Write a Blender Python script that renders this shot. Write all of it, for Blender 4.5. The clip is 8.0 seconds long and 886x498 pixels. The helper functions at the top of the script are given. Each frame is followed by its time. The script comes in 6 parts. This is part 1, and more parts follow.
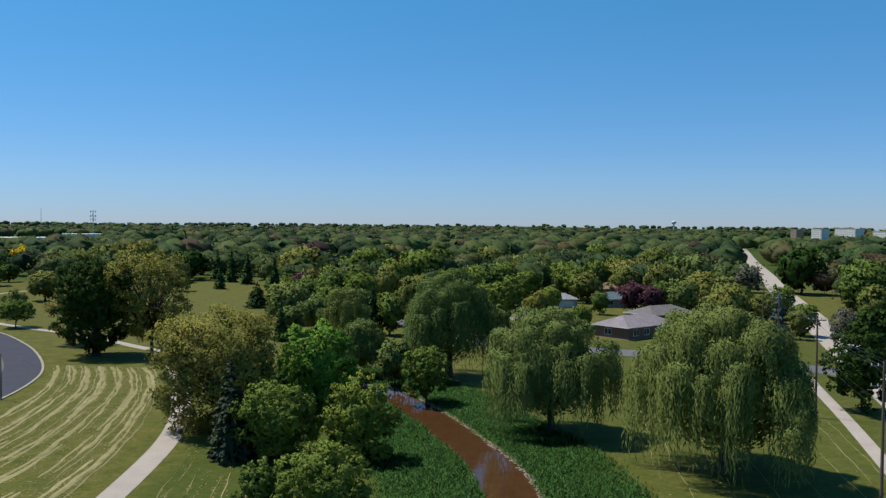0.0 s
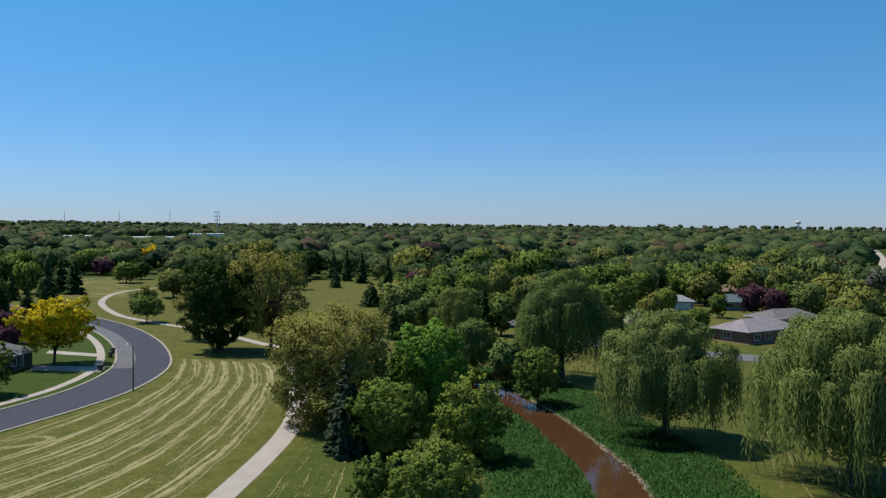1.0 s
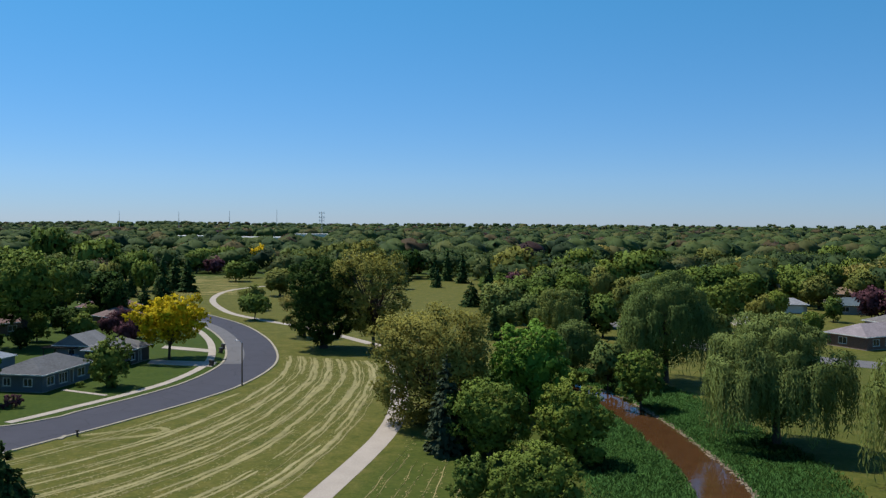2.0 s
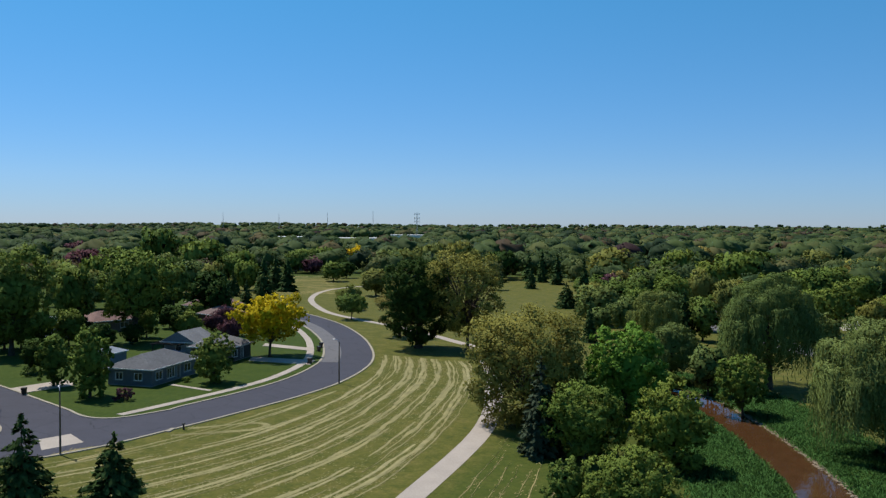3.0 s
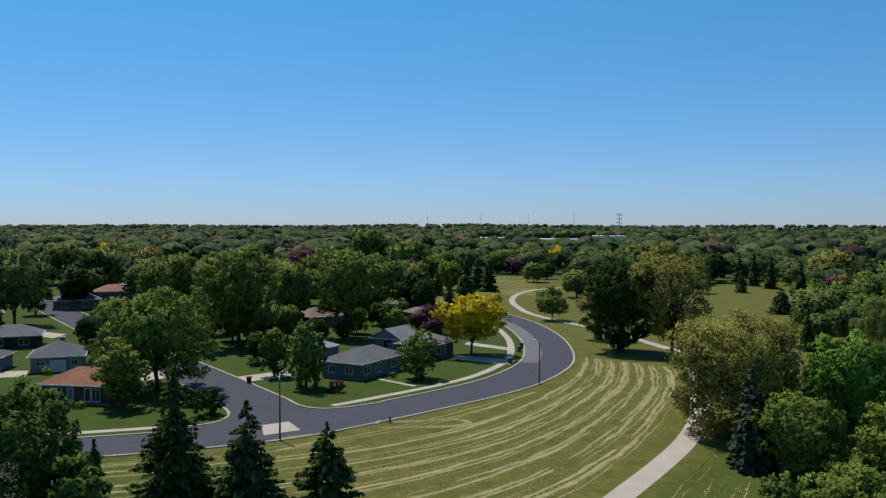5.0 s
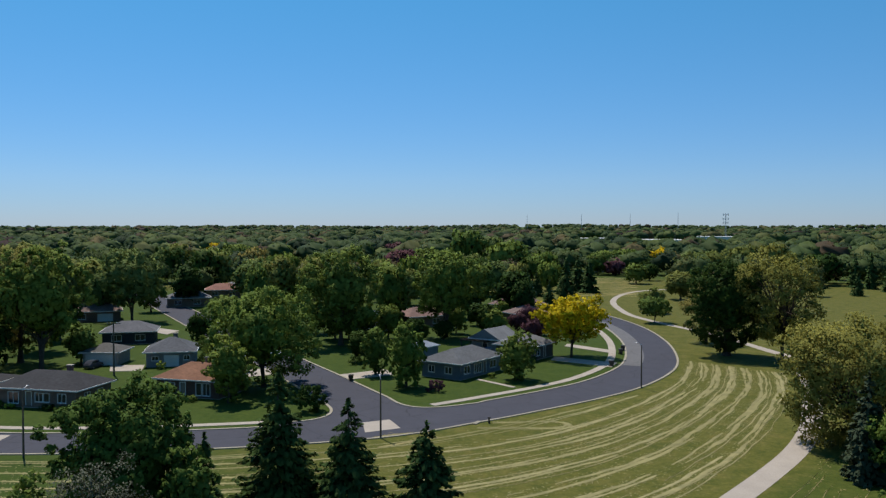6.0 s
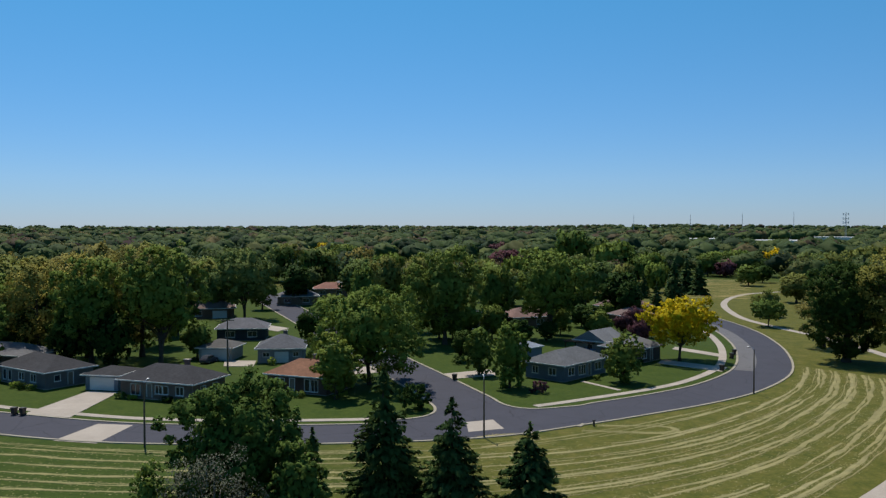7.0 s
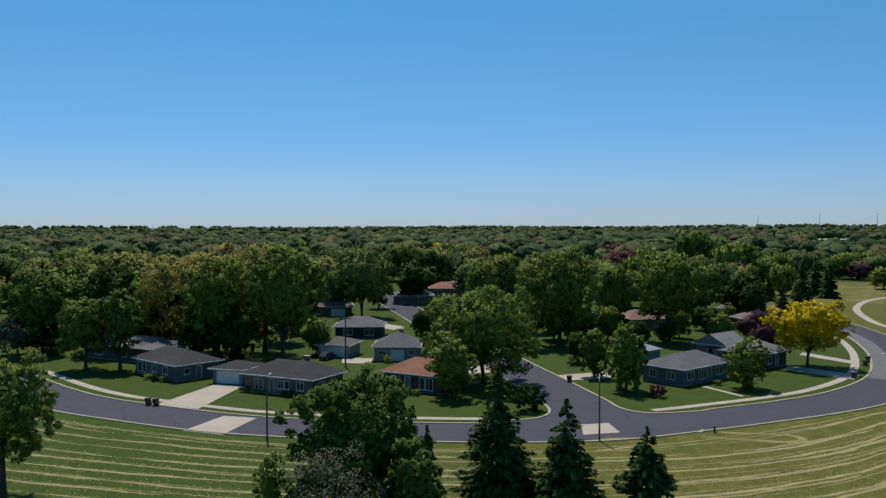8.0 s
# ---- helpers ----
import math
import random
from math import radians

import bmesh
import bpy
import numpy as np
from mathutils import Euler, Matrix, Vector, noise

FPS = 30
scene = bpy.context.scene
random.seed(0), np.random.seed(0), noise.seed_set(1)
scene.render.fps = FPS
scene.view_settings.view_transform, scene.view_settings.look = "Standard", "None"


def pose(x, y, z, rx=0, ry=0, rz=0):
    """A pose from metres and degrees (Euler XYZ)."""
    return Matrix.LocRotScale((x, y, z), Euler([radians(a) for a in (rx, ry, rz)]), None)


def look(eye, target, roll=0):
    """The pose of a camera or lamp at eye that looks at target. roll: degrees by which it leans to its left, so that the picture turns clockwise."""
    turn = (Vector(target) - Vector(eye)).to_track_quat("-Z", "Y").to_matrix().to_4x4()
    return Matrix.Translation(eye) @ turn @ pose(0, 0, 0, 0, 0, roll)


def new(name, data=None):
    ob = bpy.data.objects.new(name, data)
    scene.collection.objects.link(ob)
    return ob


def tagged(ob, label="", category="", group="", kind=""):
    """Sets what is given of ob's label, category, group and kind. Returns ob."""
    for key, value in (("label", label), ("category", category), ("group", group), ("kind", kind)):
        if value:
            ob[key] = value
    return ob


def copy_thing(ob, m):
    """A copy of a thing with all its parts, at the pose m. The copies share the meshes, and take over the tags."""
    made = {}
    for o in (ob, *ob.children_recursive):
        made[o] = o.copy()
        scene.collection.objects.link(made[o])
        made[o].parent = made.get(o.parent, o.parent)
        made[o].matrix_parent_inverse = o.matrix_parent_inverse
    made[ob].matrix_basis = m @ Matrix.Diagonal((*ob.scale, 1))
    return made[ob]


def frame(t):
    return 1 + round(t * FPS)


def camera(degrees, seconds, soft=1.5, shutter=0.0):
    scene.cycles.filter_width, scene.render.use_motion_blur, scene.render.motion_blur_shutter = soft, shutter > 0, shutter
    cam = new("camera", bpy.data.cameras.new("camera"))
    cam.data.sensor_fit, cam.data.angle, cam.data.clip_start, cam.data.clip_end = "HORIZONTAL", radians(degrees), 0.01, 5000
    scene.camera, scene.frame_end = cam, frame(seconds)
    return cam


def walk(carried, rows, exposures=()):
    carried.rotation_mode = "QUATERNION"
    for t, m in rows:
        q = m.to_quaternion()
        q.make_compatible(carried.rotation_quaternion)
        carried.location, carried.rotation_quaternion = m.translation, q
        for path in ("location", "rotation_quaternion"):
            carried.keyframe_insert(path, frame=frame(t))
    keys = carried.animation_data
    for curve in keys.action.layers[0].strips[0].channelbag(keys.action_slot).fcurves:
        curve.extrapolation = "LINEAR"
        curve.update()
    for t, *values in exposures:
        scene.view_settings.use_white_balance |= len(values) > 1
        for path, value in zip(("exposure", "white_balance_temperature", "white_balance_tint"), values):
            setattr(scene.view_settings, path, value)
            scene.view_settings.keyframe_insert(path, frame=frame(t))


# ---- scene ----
cam = camera(54.32, 8.0, soft=1.35)
EYE = 27.0
# seconds, yaw to the left, pitch, lean: the camera hangs still in the air and turns
ROWS = [
    (0.0, 0.000, -1.721, -0.444),
    (0.5, 3.526, -1.752, -0.425),
    (1.0, 7.404, -1.764, -0.408),
    (1.5, 11.177, -1.807, -0.366),
    (1.7, 12.339, -1.801, -0.354),
    (2.8, 19.033, -1.764, -0.290),
    (3.0, 20.321, -1.757, -0.278),
    (3.5, 23.129, -1.767, -0.250),
    (4.0, 26.445, -1.747, -0.210),
    (4.5, 30.077, -1.756, -0.136),
    (5.0, 33.579, -1.733, -0.087),
    (5.2, 35.022, -1.727, -0.069),
    (6.3, 42.255, -1.690, 0.029),
    (6.5, 43.759, -1.684, 0.046),
    (7.0, 47.049, -1.683, 0.059),
    (7.5, 51.014, -1.678, 0.084),
    (8.0, 54.633, -1.659, 0.111),
]
walk(cam, [(t, pose(0, 0, EYE, 90 + pitch, lean, yaw)) for t, yaw, pitch, lean in ROWS],
     exposures=((0.0, 0.02, 6620, 10), (3.0, 0.0, 6650, 10), (5.0, -0.05, 6720, 10), (8.0, -0.14, 6850, 10)))

# ---- light ----
SUN_EL, SUN_AZ = 61.0, 68.0  # height of the sun; degrees from +y towards -x
world = bpy.data.worlds.new("sky")
scene.world = world
world.use_nodes = True
wn = world.node_tree
sky = wn.nodes.new("ShaderNodeTexSky")
sky.sky_type, sky.sun_disc = "NISHITA", False
sky.sun_elevation, sky.sun_rotation = radians(SUN_EL), radians(-SUN_AZ)
sky.altitude, sky.air_density, sky.dust_density, sky.ozone_density = 800.0, 0.9, 0.0, 6.0
wn.nodes["Background"].inputs["Strength"].default_value = 0.10
# clear dry air: deeper blue overhead, a pale blue rim
coord = wn.nodes.new("ShaderNodeTexCoord")
split = wn.nodes.new("ShaderNodeSeparateXYZ")
rise = wn.nodes.new("ShaderNodeValToRGB")
rise.color_ramp.elements.new(0.05)
for el, (p, c) in zip(rise.color_ramp.elements, ((0.0, (0.53, 0.655, 0.95, 1)), (0.05, (0.595, 0.79, 1.045, 1)), (0.30, (0.445, 1.20, 1.315, 1)))):
    el.position, el.color = p, c
tint = wn.nodes.new("ShaderNodeMix")
tint.data_type, tint.blend_type = "RGBA", "MULTIPLY"
tint.inputs[0].default_value = 1.0
wn.links.new(coord.outputs["Generated"], split.inputs[0])
wn.links.new(split.outputs[2], rise.inputs[0])
wn.links.new(rise.outputs[0], tint.inputs[7])
wn.links.new(sky.outputs[0], tint.inputs[6])
wn.links.new(tint.outputs[2], wn.nodes["Background"].inputs[0])
sun = new("sun", bpy.data.lights.new("sun", "SUN"))
sun.data.energy, sun.data.angle, sun.data.color = 4.8, radians(0.53), (1.0, 0.955, 0.88)
sun.matrix_world = look((0, 0, 200), (math.sin(radians(SUN_AZ)) * 200, -math.cos(radians(SUN_AZ)) * 200, 200 - 200 * math.sqrt(1) * math.tan(radians(SUN_EL))))

# ---- materials ----
def material(name, rough=0.8, metal=0.0):
    m = bpy.data.materials.new(name)
    m.use_nodes = True
    b = m.node_tree.nodes["Principled BSDF"]
    b.inputs["Roughness"].default_value, b.inputs["Metallic"].default_value = rough, metal
    if rough > 0.55:
        b.inputs["Specular IOR Level"].default_value = 0.15
    return m, m.node_tree, b


def ramp(nt, source, stops):
    r = nt.nodes.new("ShaderNodeValToRGB")
    e = r.color_ramp.elements
    while len(e) < len(stops):
        e.new(0.5)
    for el, (p, c) in zip(e, stops):
        el.position, el.color = p, (*c, 1)
    nt.links.new(source, r.inputs[0])
    return r.outputs[0]


def noise_of(nt, scale, detail=4.0, rough=0.6, stretch=None, out=0):
    g = nt.nodes.new("ShaderNodeNewGeometry")
    n = nt.nodes.new("ShaderNodeTexNoise")
    n.inputs["Scale"].default_value, n.inputs["Detail"].default_value, n.inputs["Roughness"].default_value = scale, detail, rough
    src = g.outputs["Position"]
    if stretch:
        mp = nt.nodes.new("ShaderNodeMapping")
        mp.inputs["Scale"].default_value = stretch
        nt.links.new(src, mp.inputs[0])
        src = mp.outputs[0]
    nt.links.new(src, n.inputs["Vector"])
    return n.outputs[out]


def mix(nt, fac, a, b, mode="MIX"):
    m = nt.nodes.new("ShaderNodeMix")
    m.data_type, m.blend_type = "RGBA", mode
    for sock, v in ((m.inputs[0], fac), (m.inputs[6], a), (m.inputs[7], b)):
        if isinstance(v, bpy.types.NodeSocket):
            nt.links.new(v, sock)
        elif isinstance(v, (int, float)):
            sock.default_value = v
        else:
            sock.default_value = (*v, 1)
    return m.outputs[2]


def bump(nt, bsdf, height, strength=0.3, dist=0.02):
    b = nt.nodes.new("ShaderNodeBump")
    b.inputs["Strength"].default_value, b.inputs["Distance"].default_value = strength, dist
    nt.links.new(height, b.inputs["Height"])
    nt.links.new(b.outputs[0], bsdf.inputs["Normal"])


def shade(c, k):
    return tuple(min(1.0, v * k) for v in c)


def surface(name, color, rough=0.8, fine=8.0, coarse=0.5, vary=0.18, relief=0.2, metal=0.0):
    """A plain surface with grain and stains at two scales, a little different on each object."""
    m, nt, b = material(name, rough, metal)
    c1 = ramp(nt, noise_of(nt, fine), [(0.25, shade(color, 1 - vary)), (0.75, shade(color, 1 + vary))])
    c2 = ramp(nt, noise_of(nt, coarse, 5.0), [(0.3, (1 - vary,) * 3), (0.7, (1 + vary * 0.4,) * 3)])
    c = mix(nt, 1.0, c1, c2, "MULTIPLY")
    info = nt.nodes.new("ShaderNodeObjectInfo")
    c3 = ramp(nt, info.outputs["Random"], [(0.0, (1 - vary * 0.5,) * 3), (1.0, (1.0,) * 3)])
    nt.links.new(mix(nt, 1.0, c, c3, "MULTIPLY"), b.inputs["Base Color"])
    if relief:
        bump(nt, b, noise_of(nt, fine * 2), relief, 0.02)
    return m


def leaves(name, dark, light, extra=None, glow=0.21, rough=0.7, gain=2.35, blue=1.25):
    """Foliage: every leaf clump takes its own shade, some light passes through."""
    dark, light, extra = [c and shade((c[0] * 0.96, c[1], c[2] * blue), gain) for c in (dark, light, extra)]
    m, nt, b = material(name, rough)
    g = nt.nodes.new("ShaderNodeNewGeometry")
    extra = extra or light
    stops = [(0.0, tuple(0.4 * a + 0.6 * b for a, b in zip(dark, light))), (0.6, light), (1.0, tuple(0.5 * a + 0.5 * b for a, b in zip(light, extra)))]
    c = ramp(nt, g.outputs["Random Per Island"], stops)
    big = ramp(nt, noise_of(nt, 0.45, 3.0), [(0.3, (0.74, 0.76, 0.74)), (0.7, (1.14, 1.12, 1.08))])
    c = mix(nt, 1.0, c, big, "MULTIPLY")
    info = nt.nodes.new("ShaderNodeObjectInfo")
    each = ramp(nt, info.outputs["Random"], [(0.0, (0.8, 0.86, 0.8)), (0.5, (1.0, 1.0, 1.0)), (1.0, (1.16, 1.06, 0.95))])
    c = mix(nt, 1.0, c, each, "MULTIPLY")
    nt.links.new(c, b.inputs["Base Color"])
    b.inputs["Specular IOR Level"].default_value = 0.04
    t = nt.nodes.new("ShaderNodeBsdfTranslucent")
    nt.links.new(c, t.inputs["Color"])
    ms = nt.nodes.new("ShaderNodeMixShader")
    ms.inputs[0].default_value = glow
    nt.links.new(b.outputs[0], ms.inputs[1])
    nt.links.new(t.outputs[0], ms.inputs[2])
    nt.links.new(ms.outputs[0], nt.nodes["Material Output"].inputs["Surface"])
    return m


def canopy(name, stops, glow=0.30):
    """Woods: one tone a tree, a little shift from leaf clump to leaf clump."""
    m, nt, b = material(name, 0.75)
    b.inputs["Specular IOR Level"].default_value = 0.1
    at = nt.nodes.new("ShaderNodeAttribute")
    at.attribute_name = "tone"
    c = ramp(nt, at.outputs["Fac"], stops)
    g = nt.nodes.new("ShaderNodeNewGeometry")
    v = ramp(nt, g.outputs["Random Per Island"], [(0.0, (0.91, 0.91, 0.92)), (1.0, (1.10, 1.10, 1.10))])
    c = mix(nt, 1.0, c, v, "MULTIPLY")
    nt.links.new(c, b.inputs["Base Color"])
    t = nt.nodes.new("ShaderNodeBsdfTranslucent")
    nt.links.new(c, t.inputs["Color"])
    ms = nt.nodes.new("ShaderNodeMixShader")
    # the high default softens crown contrast, standing in for distance haze
    ms.inputs[0].default_value = glow
    nt.links.new(b.outputs[0], ms.inputs[1])
    nt.links.new(t.outputs[0], ms.inputs[2])
    nt.links.new(ms.outputs[0], nt.nodes["Material Output"].inputs["Surface"])
    return m


def ground_material():
    m, nt, b = material("grassland", 0.95)
    dry = ramp(nt, noise_of(nt, 0.35, 6.0, 0.65), [(0.28, (0.064, 0.077, 0.015)), (0.5, (0.098, 0.102, 0.022)), (0.75, (0.150, 0.130, 0.040))])
    lush = ramp(nt, noise_of(nt, 0.3, 6.0, 0.65), [(0.3, (0.027, 0.056, 0.008)), (0.7, (0.046, 0.076, 0.012))])
    at = nt.nodes.new("ShaderNodeAttribute")
    at.attribute_name = "lush"
    fine = ramp(nt, noise_of(nt, 3.0, 6.0, 0.8), [(0.25, (0.72, 0.72, 0.72)), (0.75, (1.2, 1.2, 1.2))])
    c = mix(nt, at.outputs["Fac"], dry, lush)
    tuft = ramp(nt, noise_of(nt, 1.3, 5.0, 0.75), [(0.38, (0.80, 0.86, 0.80)), (0.62, (1.22, 1.14, 1.10))])
    c = mix(nt, 1.0, c, tuft, "MULTIPLY")
    mud = nt.nodes.new("ShaderNodeAttribute")
    mud.attribute_name = "mud"
    c = mix(nt, mud.outputs["Fac"], c, (0.13, 0.07, 0.035))
    nt.links.new(mix(nt, 1.0, c, fine, "MULTIPLY"), b.inputs["Base Color"])
    b.inputs["Specular IOR Level"].default_value = 0.1
    bump(nt, b, noise_of(nt, 6.0, 5.0, 0.8), 0.6, 0.05)
    return m


def bank_material():
    """Turf that gives way to bare earth where the bank falls off."""
    m, nt, b = material("creek_bank_earth", 0.95)
    g = nt.nodes.new("ShaderNodeNewGeometry")
    sp = nt.nodes.new("ShaderNodeSeparateXYZ")
    nt.links.new(g.outputs["Position"], sp.inputs[0])
    add = nt.nodes.new("ShaderNodeMath")
    nz = nt.nodes.new("ShaderNodeMath")
    nz.operation = "MULTIPLY"
    nt.links.new(noise_of(nt, 1.1, 4.0), nz.inputs[0])
    nz.inputs[1].default_value = 0.5
    nt.links.new(sp.outputs[2], add.inputs[0])
    nt.links.new(nz.outputs[0], add.inputs[1])
    c = ramp(nt, add.outputs[0], [(0.0, (0.060, 0.038, 0.022)), (0.12, (0.085, 0.065, 0.036)), (0.2, (0.045, 0.080, 0.012))])
    fine = ramp(nt, noise_of(nt, 3.0, 6.0, 0.8), [(0.25, (0.65, 0.65, 0.65)), (0.75, (1.25, 1.25, 1.25))])
    nt.links.new(mix(nt, 1.0, c, fine, "MULTIPLY"), b.inputs["Base Color"])
    bump(nt, b, noise_of(nt, 5.0, 5.0, 0.8), 0.8, 0.08)
    return m


def asphalt_material(name, base, seal):
    m, nt, b = material(name, 0.85)
    c = ramp(nt, noise_of(nt, 0.25, 6.0, 0.7), [(0.3, shade(base, 0.92)), (0.7, shade(base, 1.08))])
    grain = ramp(nt, noise_of(nt, 14.0, 4.0, 0.8), [(0.3, (0.8, 0.8, 0.8)), (0.7, (1.15, 1.15, 1.15))])
    c = mix(nt, 1.0, c, grain, "MULTIPLY")
    v = nt.nodes.new("ShaderNodeTexVoronoi")
    v.feature = "DISTANCE_TO_EDGE"
    v.inputs["Scale"].default_value = 0.16
    g = nt.nodes.new("ShaderNodeNewGeometry")
    w = nt.nodes.new("ShaderNodeVectorMath")
    w.operation = "ADD"
    nt.links.new(g.outputs["Position"], w.inputs[0])
    nt.links.new(noise_of(nt, 0.6, 3.0, 0.6, None, 1), w.inputs[1])
    nt.links.new(w.outputs[0], v.inputs["Vector"])
    crack = ramp(nt, v.outputs[0], [(0.0, (seal,) * 3), (0.012, (1.0, 1.0, 1.0))])
    nt.links.new(mix(nt, 1.0, c, crack, "MULTIPLY"), b.inputs["Base Color"])
    bump(nt, b, noise_of(nt, 30.0), 0.3, 0.01)
    return m


def water_material():
    m, nt, b = material("creek_water", 0.05)
    c = ramp(nt, noise_of(nt, 0.5, 4.0), [(0.3, (0.056, 0.026, 0.011)), (0.7, (0.080, 0.037, 0.016))])
    nt.links.new(c, b.inputs["Base Color"])
    b.inputs["IOR"].default_value = 1.33
    bump(nt, b, noise_of(nt, 1.4, 3.0, 0.5, (1, 0.6, 1)), 0.25, 0.05)
    return m


def glass_material():
    m, nt, b = material("window_glass", 0.05)
    b.inputs["Base Color"].default_value = (0.02, 0.025, 0.03, 1)
    return m


M = {
    "ground": ground_material(),
    "asphalt": asphalt_material("asphalt", (0.056, 0.057, 0.074), 0.55),
    "old_asphalt": asphalt_material("old_asphalt", (0.135, 0.132, 0.138), 0.6),
    "concrete": surface("concrete", (0.40, 0.350, 0.300), 0.9, 6.0, 0.25, 0.14, 0.3),
    "kerb": surface("kerb_concrete", (0.34, 0.305, 0.24), 0.9, 6.0, 0.4, 0.18, 0.3),
    "straw": leaves("cut_grass", (0.34, 0.285, 0.145), (0.40, 0.335, 0.18), (0.48, 0.40, 0.24), 0.05, 0.95, 0.86, 0.95),
    "bank": bank_material(),
    "water": water_material(),
    "glass": glass_material(),
    # rough and dark in itself, so far windows lose the sky's blue reflection
    "far_glass": surface("matt_far_glass", (0.05, 0.055, 0.065), 0.5, 0.3, 0.1, 0.1, 0.0),
    "mud": surface("bank_mud", (0.27, 0.22, 0.16), 0.95, 3.0, 0.6, 0.35, 0.8),
    "bark": surface("bark", (0.085, 0.066, 0.050), 0.95, 5.0, 1.0, 0.35, 0.8),
    "pale_bark": surface("pale_bark", (0.17, 0.145, 0.12), 0.95, 5.0, 1.0, 0.3, 0.8),
    "pole_wood": surface("pole_wood", (0.16, 0.12, 0.09), 0.9, 6.0, 0.8, 0.25, 0.5),
    "metal": surface("galvanised_metal", (0.35, 0.36, 0.38), 0.45, 8.0, 1.0, 0.12, 0.1, 0.8),
    "white": surface("white_paint", (0.62, 0.62, 0.60), 0.6, 5.0, 0.6, 0.06, 0.1),
    "dark_plastic": surface("dark_plastic", (0.022, 0.018, 0.016), 0.5, 5.0, 0.8, 0.2, 0.1),
    "dark_timber": surface("dark_stained_timber", (0.045, 0.034, 0.028), 0.85, 6.0, 0.8, 0.3, 0.4),
    "blue_cover": surface("blue_cover", (0.06, 0.16, 0.34), 0.5, 4.0, 0.7, 0.12, 0.2),
    "rubber": surface("black_rubber", (0.02, 0.02, 0.02), 0.8, 9.0, 1.0, 0.2, 0.2),
    "door": surface("painted_door", (0.20, 0.16, 0.13), 0.6, 5.0, 0.7, 0.1, 0.1),
    # foliage
    "maple": leaves("maple_leaves", (0.040, 0.060, 0.012), (0.072, 0.102, 0.018), (0.104, 0.138, 0.026), 0.2, gain=1.9),
    "leafy": leaves("shade_tree_leaves", (0.066, 0.090, 0.015), (0.088, 0.118, 0.019), (0.116, 0.146, 0.026), 0.20, gain=1.9),
    "vivid": leaves("vivid_green_leaves", (0.050, 0.096, 0.014), (0.070, 0.130, 0.020), (0.094, 0.162, 0.028), 0.18, gain=2.1, blue=1.0),
    "grey_fir": leaves("grey_green_needles", (0.024, 0.034, 0.020), (0.044, 0.058, 0.034), (0.066, 0.080, 0.050), 0.1, gain=1.6, blue=1.0),
    "lawn_maple": leaves("lawn_maple_leaves", (0.050, 0.080, 0.014), (0.070, 0.110, 0.019), (0.094, 0.140, 0.026), 0.12, gain=1.3),
    "dull": leaves("young_olive_leaves", (0.066, 0.074, 0.018), (0.098, 0.104, 0.024), (0.130, 0.132, 0.032), 0.24, gain=2.05, blue=1.15),
    "bright": leaves("fresh_leaves", (0.062, 0.084, 0.012), (0.110, 0.142, 0.018), (0.155, 0.186, 0.028)),
    "dark": leaves("dark_leaves", (0.014, 0.030, 0.007), (0.030, 0.058, 0.010), (0.046, 0.080, 0.015), 0.2, gain=1.35),
    "olive": leaves("olive_leaves", (0.092, 0.081, 0.018), (0.136, 0.121, 0.027), (0.178, 0.156, 0.038), gain=2.1, blue=1.1),
    "russet": leaves("russet_leaves", (0.085, 0.072, 0.020), (0.125, 0.106, 0.030), (0.160, 0.134, 0.040), blue=1.1),
    "willow": leaves("willow_leaves", (0.058, 0.077, 0.019), (0.075, 0.097, 0.024), (0.100, 0.123, 0.032), 0.20, gain=2.1),
    "grey": leaves("grey_twigs", (0.062, 0.064, 0.042), (0.096, 0.100, 0.062), (0.130, 0.134, 0.085), 0.15, gain=1.3),
    "gold": leaves("golden_leaves", (0.36, 0.25, 0.008), (0.62, 0.45, 0.012), (0.76, 0.58, 0.03), gain=1.0),
    "plum": leaves("plum_leaves", (0.020, 0.010, 0.012), (0.050, 0.022, 0.024), (0.075, 0.035, 0.032)),
    "spruce": leaves("spruce_needles", (0.012, 0.024, 0.008), (0.026, 0.046, 0.014), (0.042, 0.066, 0.022), 0.1, gain=2.1, blue=1.0),
    "blue_spruce": leaves("blue_spruce_needles", (0.022, 0.036, 0.030), (0.050, 0.070, 0.058), (0.080, 0.10, 0.085), 0.1),
    # canopy: stops cooler than near leaves, part of their blue stands for haze
    "canopy": canopy("mixed_canopy", [(0.0, (0.024, 0.046, 0.020)), (0.2, (0.044, 0.078, 0.027)), (0.45, (0.068, 0.106, 0.034)), (0.62, (0.092, 0.126, 0.037)), (0.8, (0.112, 0.122, 0.042)), (0.93, (0.124, 0.100, 0.044)), (1.0, (0.046, 0.028, 0.029))]),
    "conifers": canopy("conifer_canopy", [(0.0, (0.018, 0.034, 0.016)), (1.0, (0.055, 0.085, 0.045))], 0.1),
    "reed": leaves("tall_grass", (0.036, 0.090, 0.021), (0.040, 0.096, 0.022), (0.046, 0.104, 0.025), 0.34, gain=1.6, blue=1.25),
}


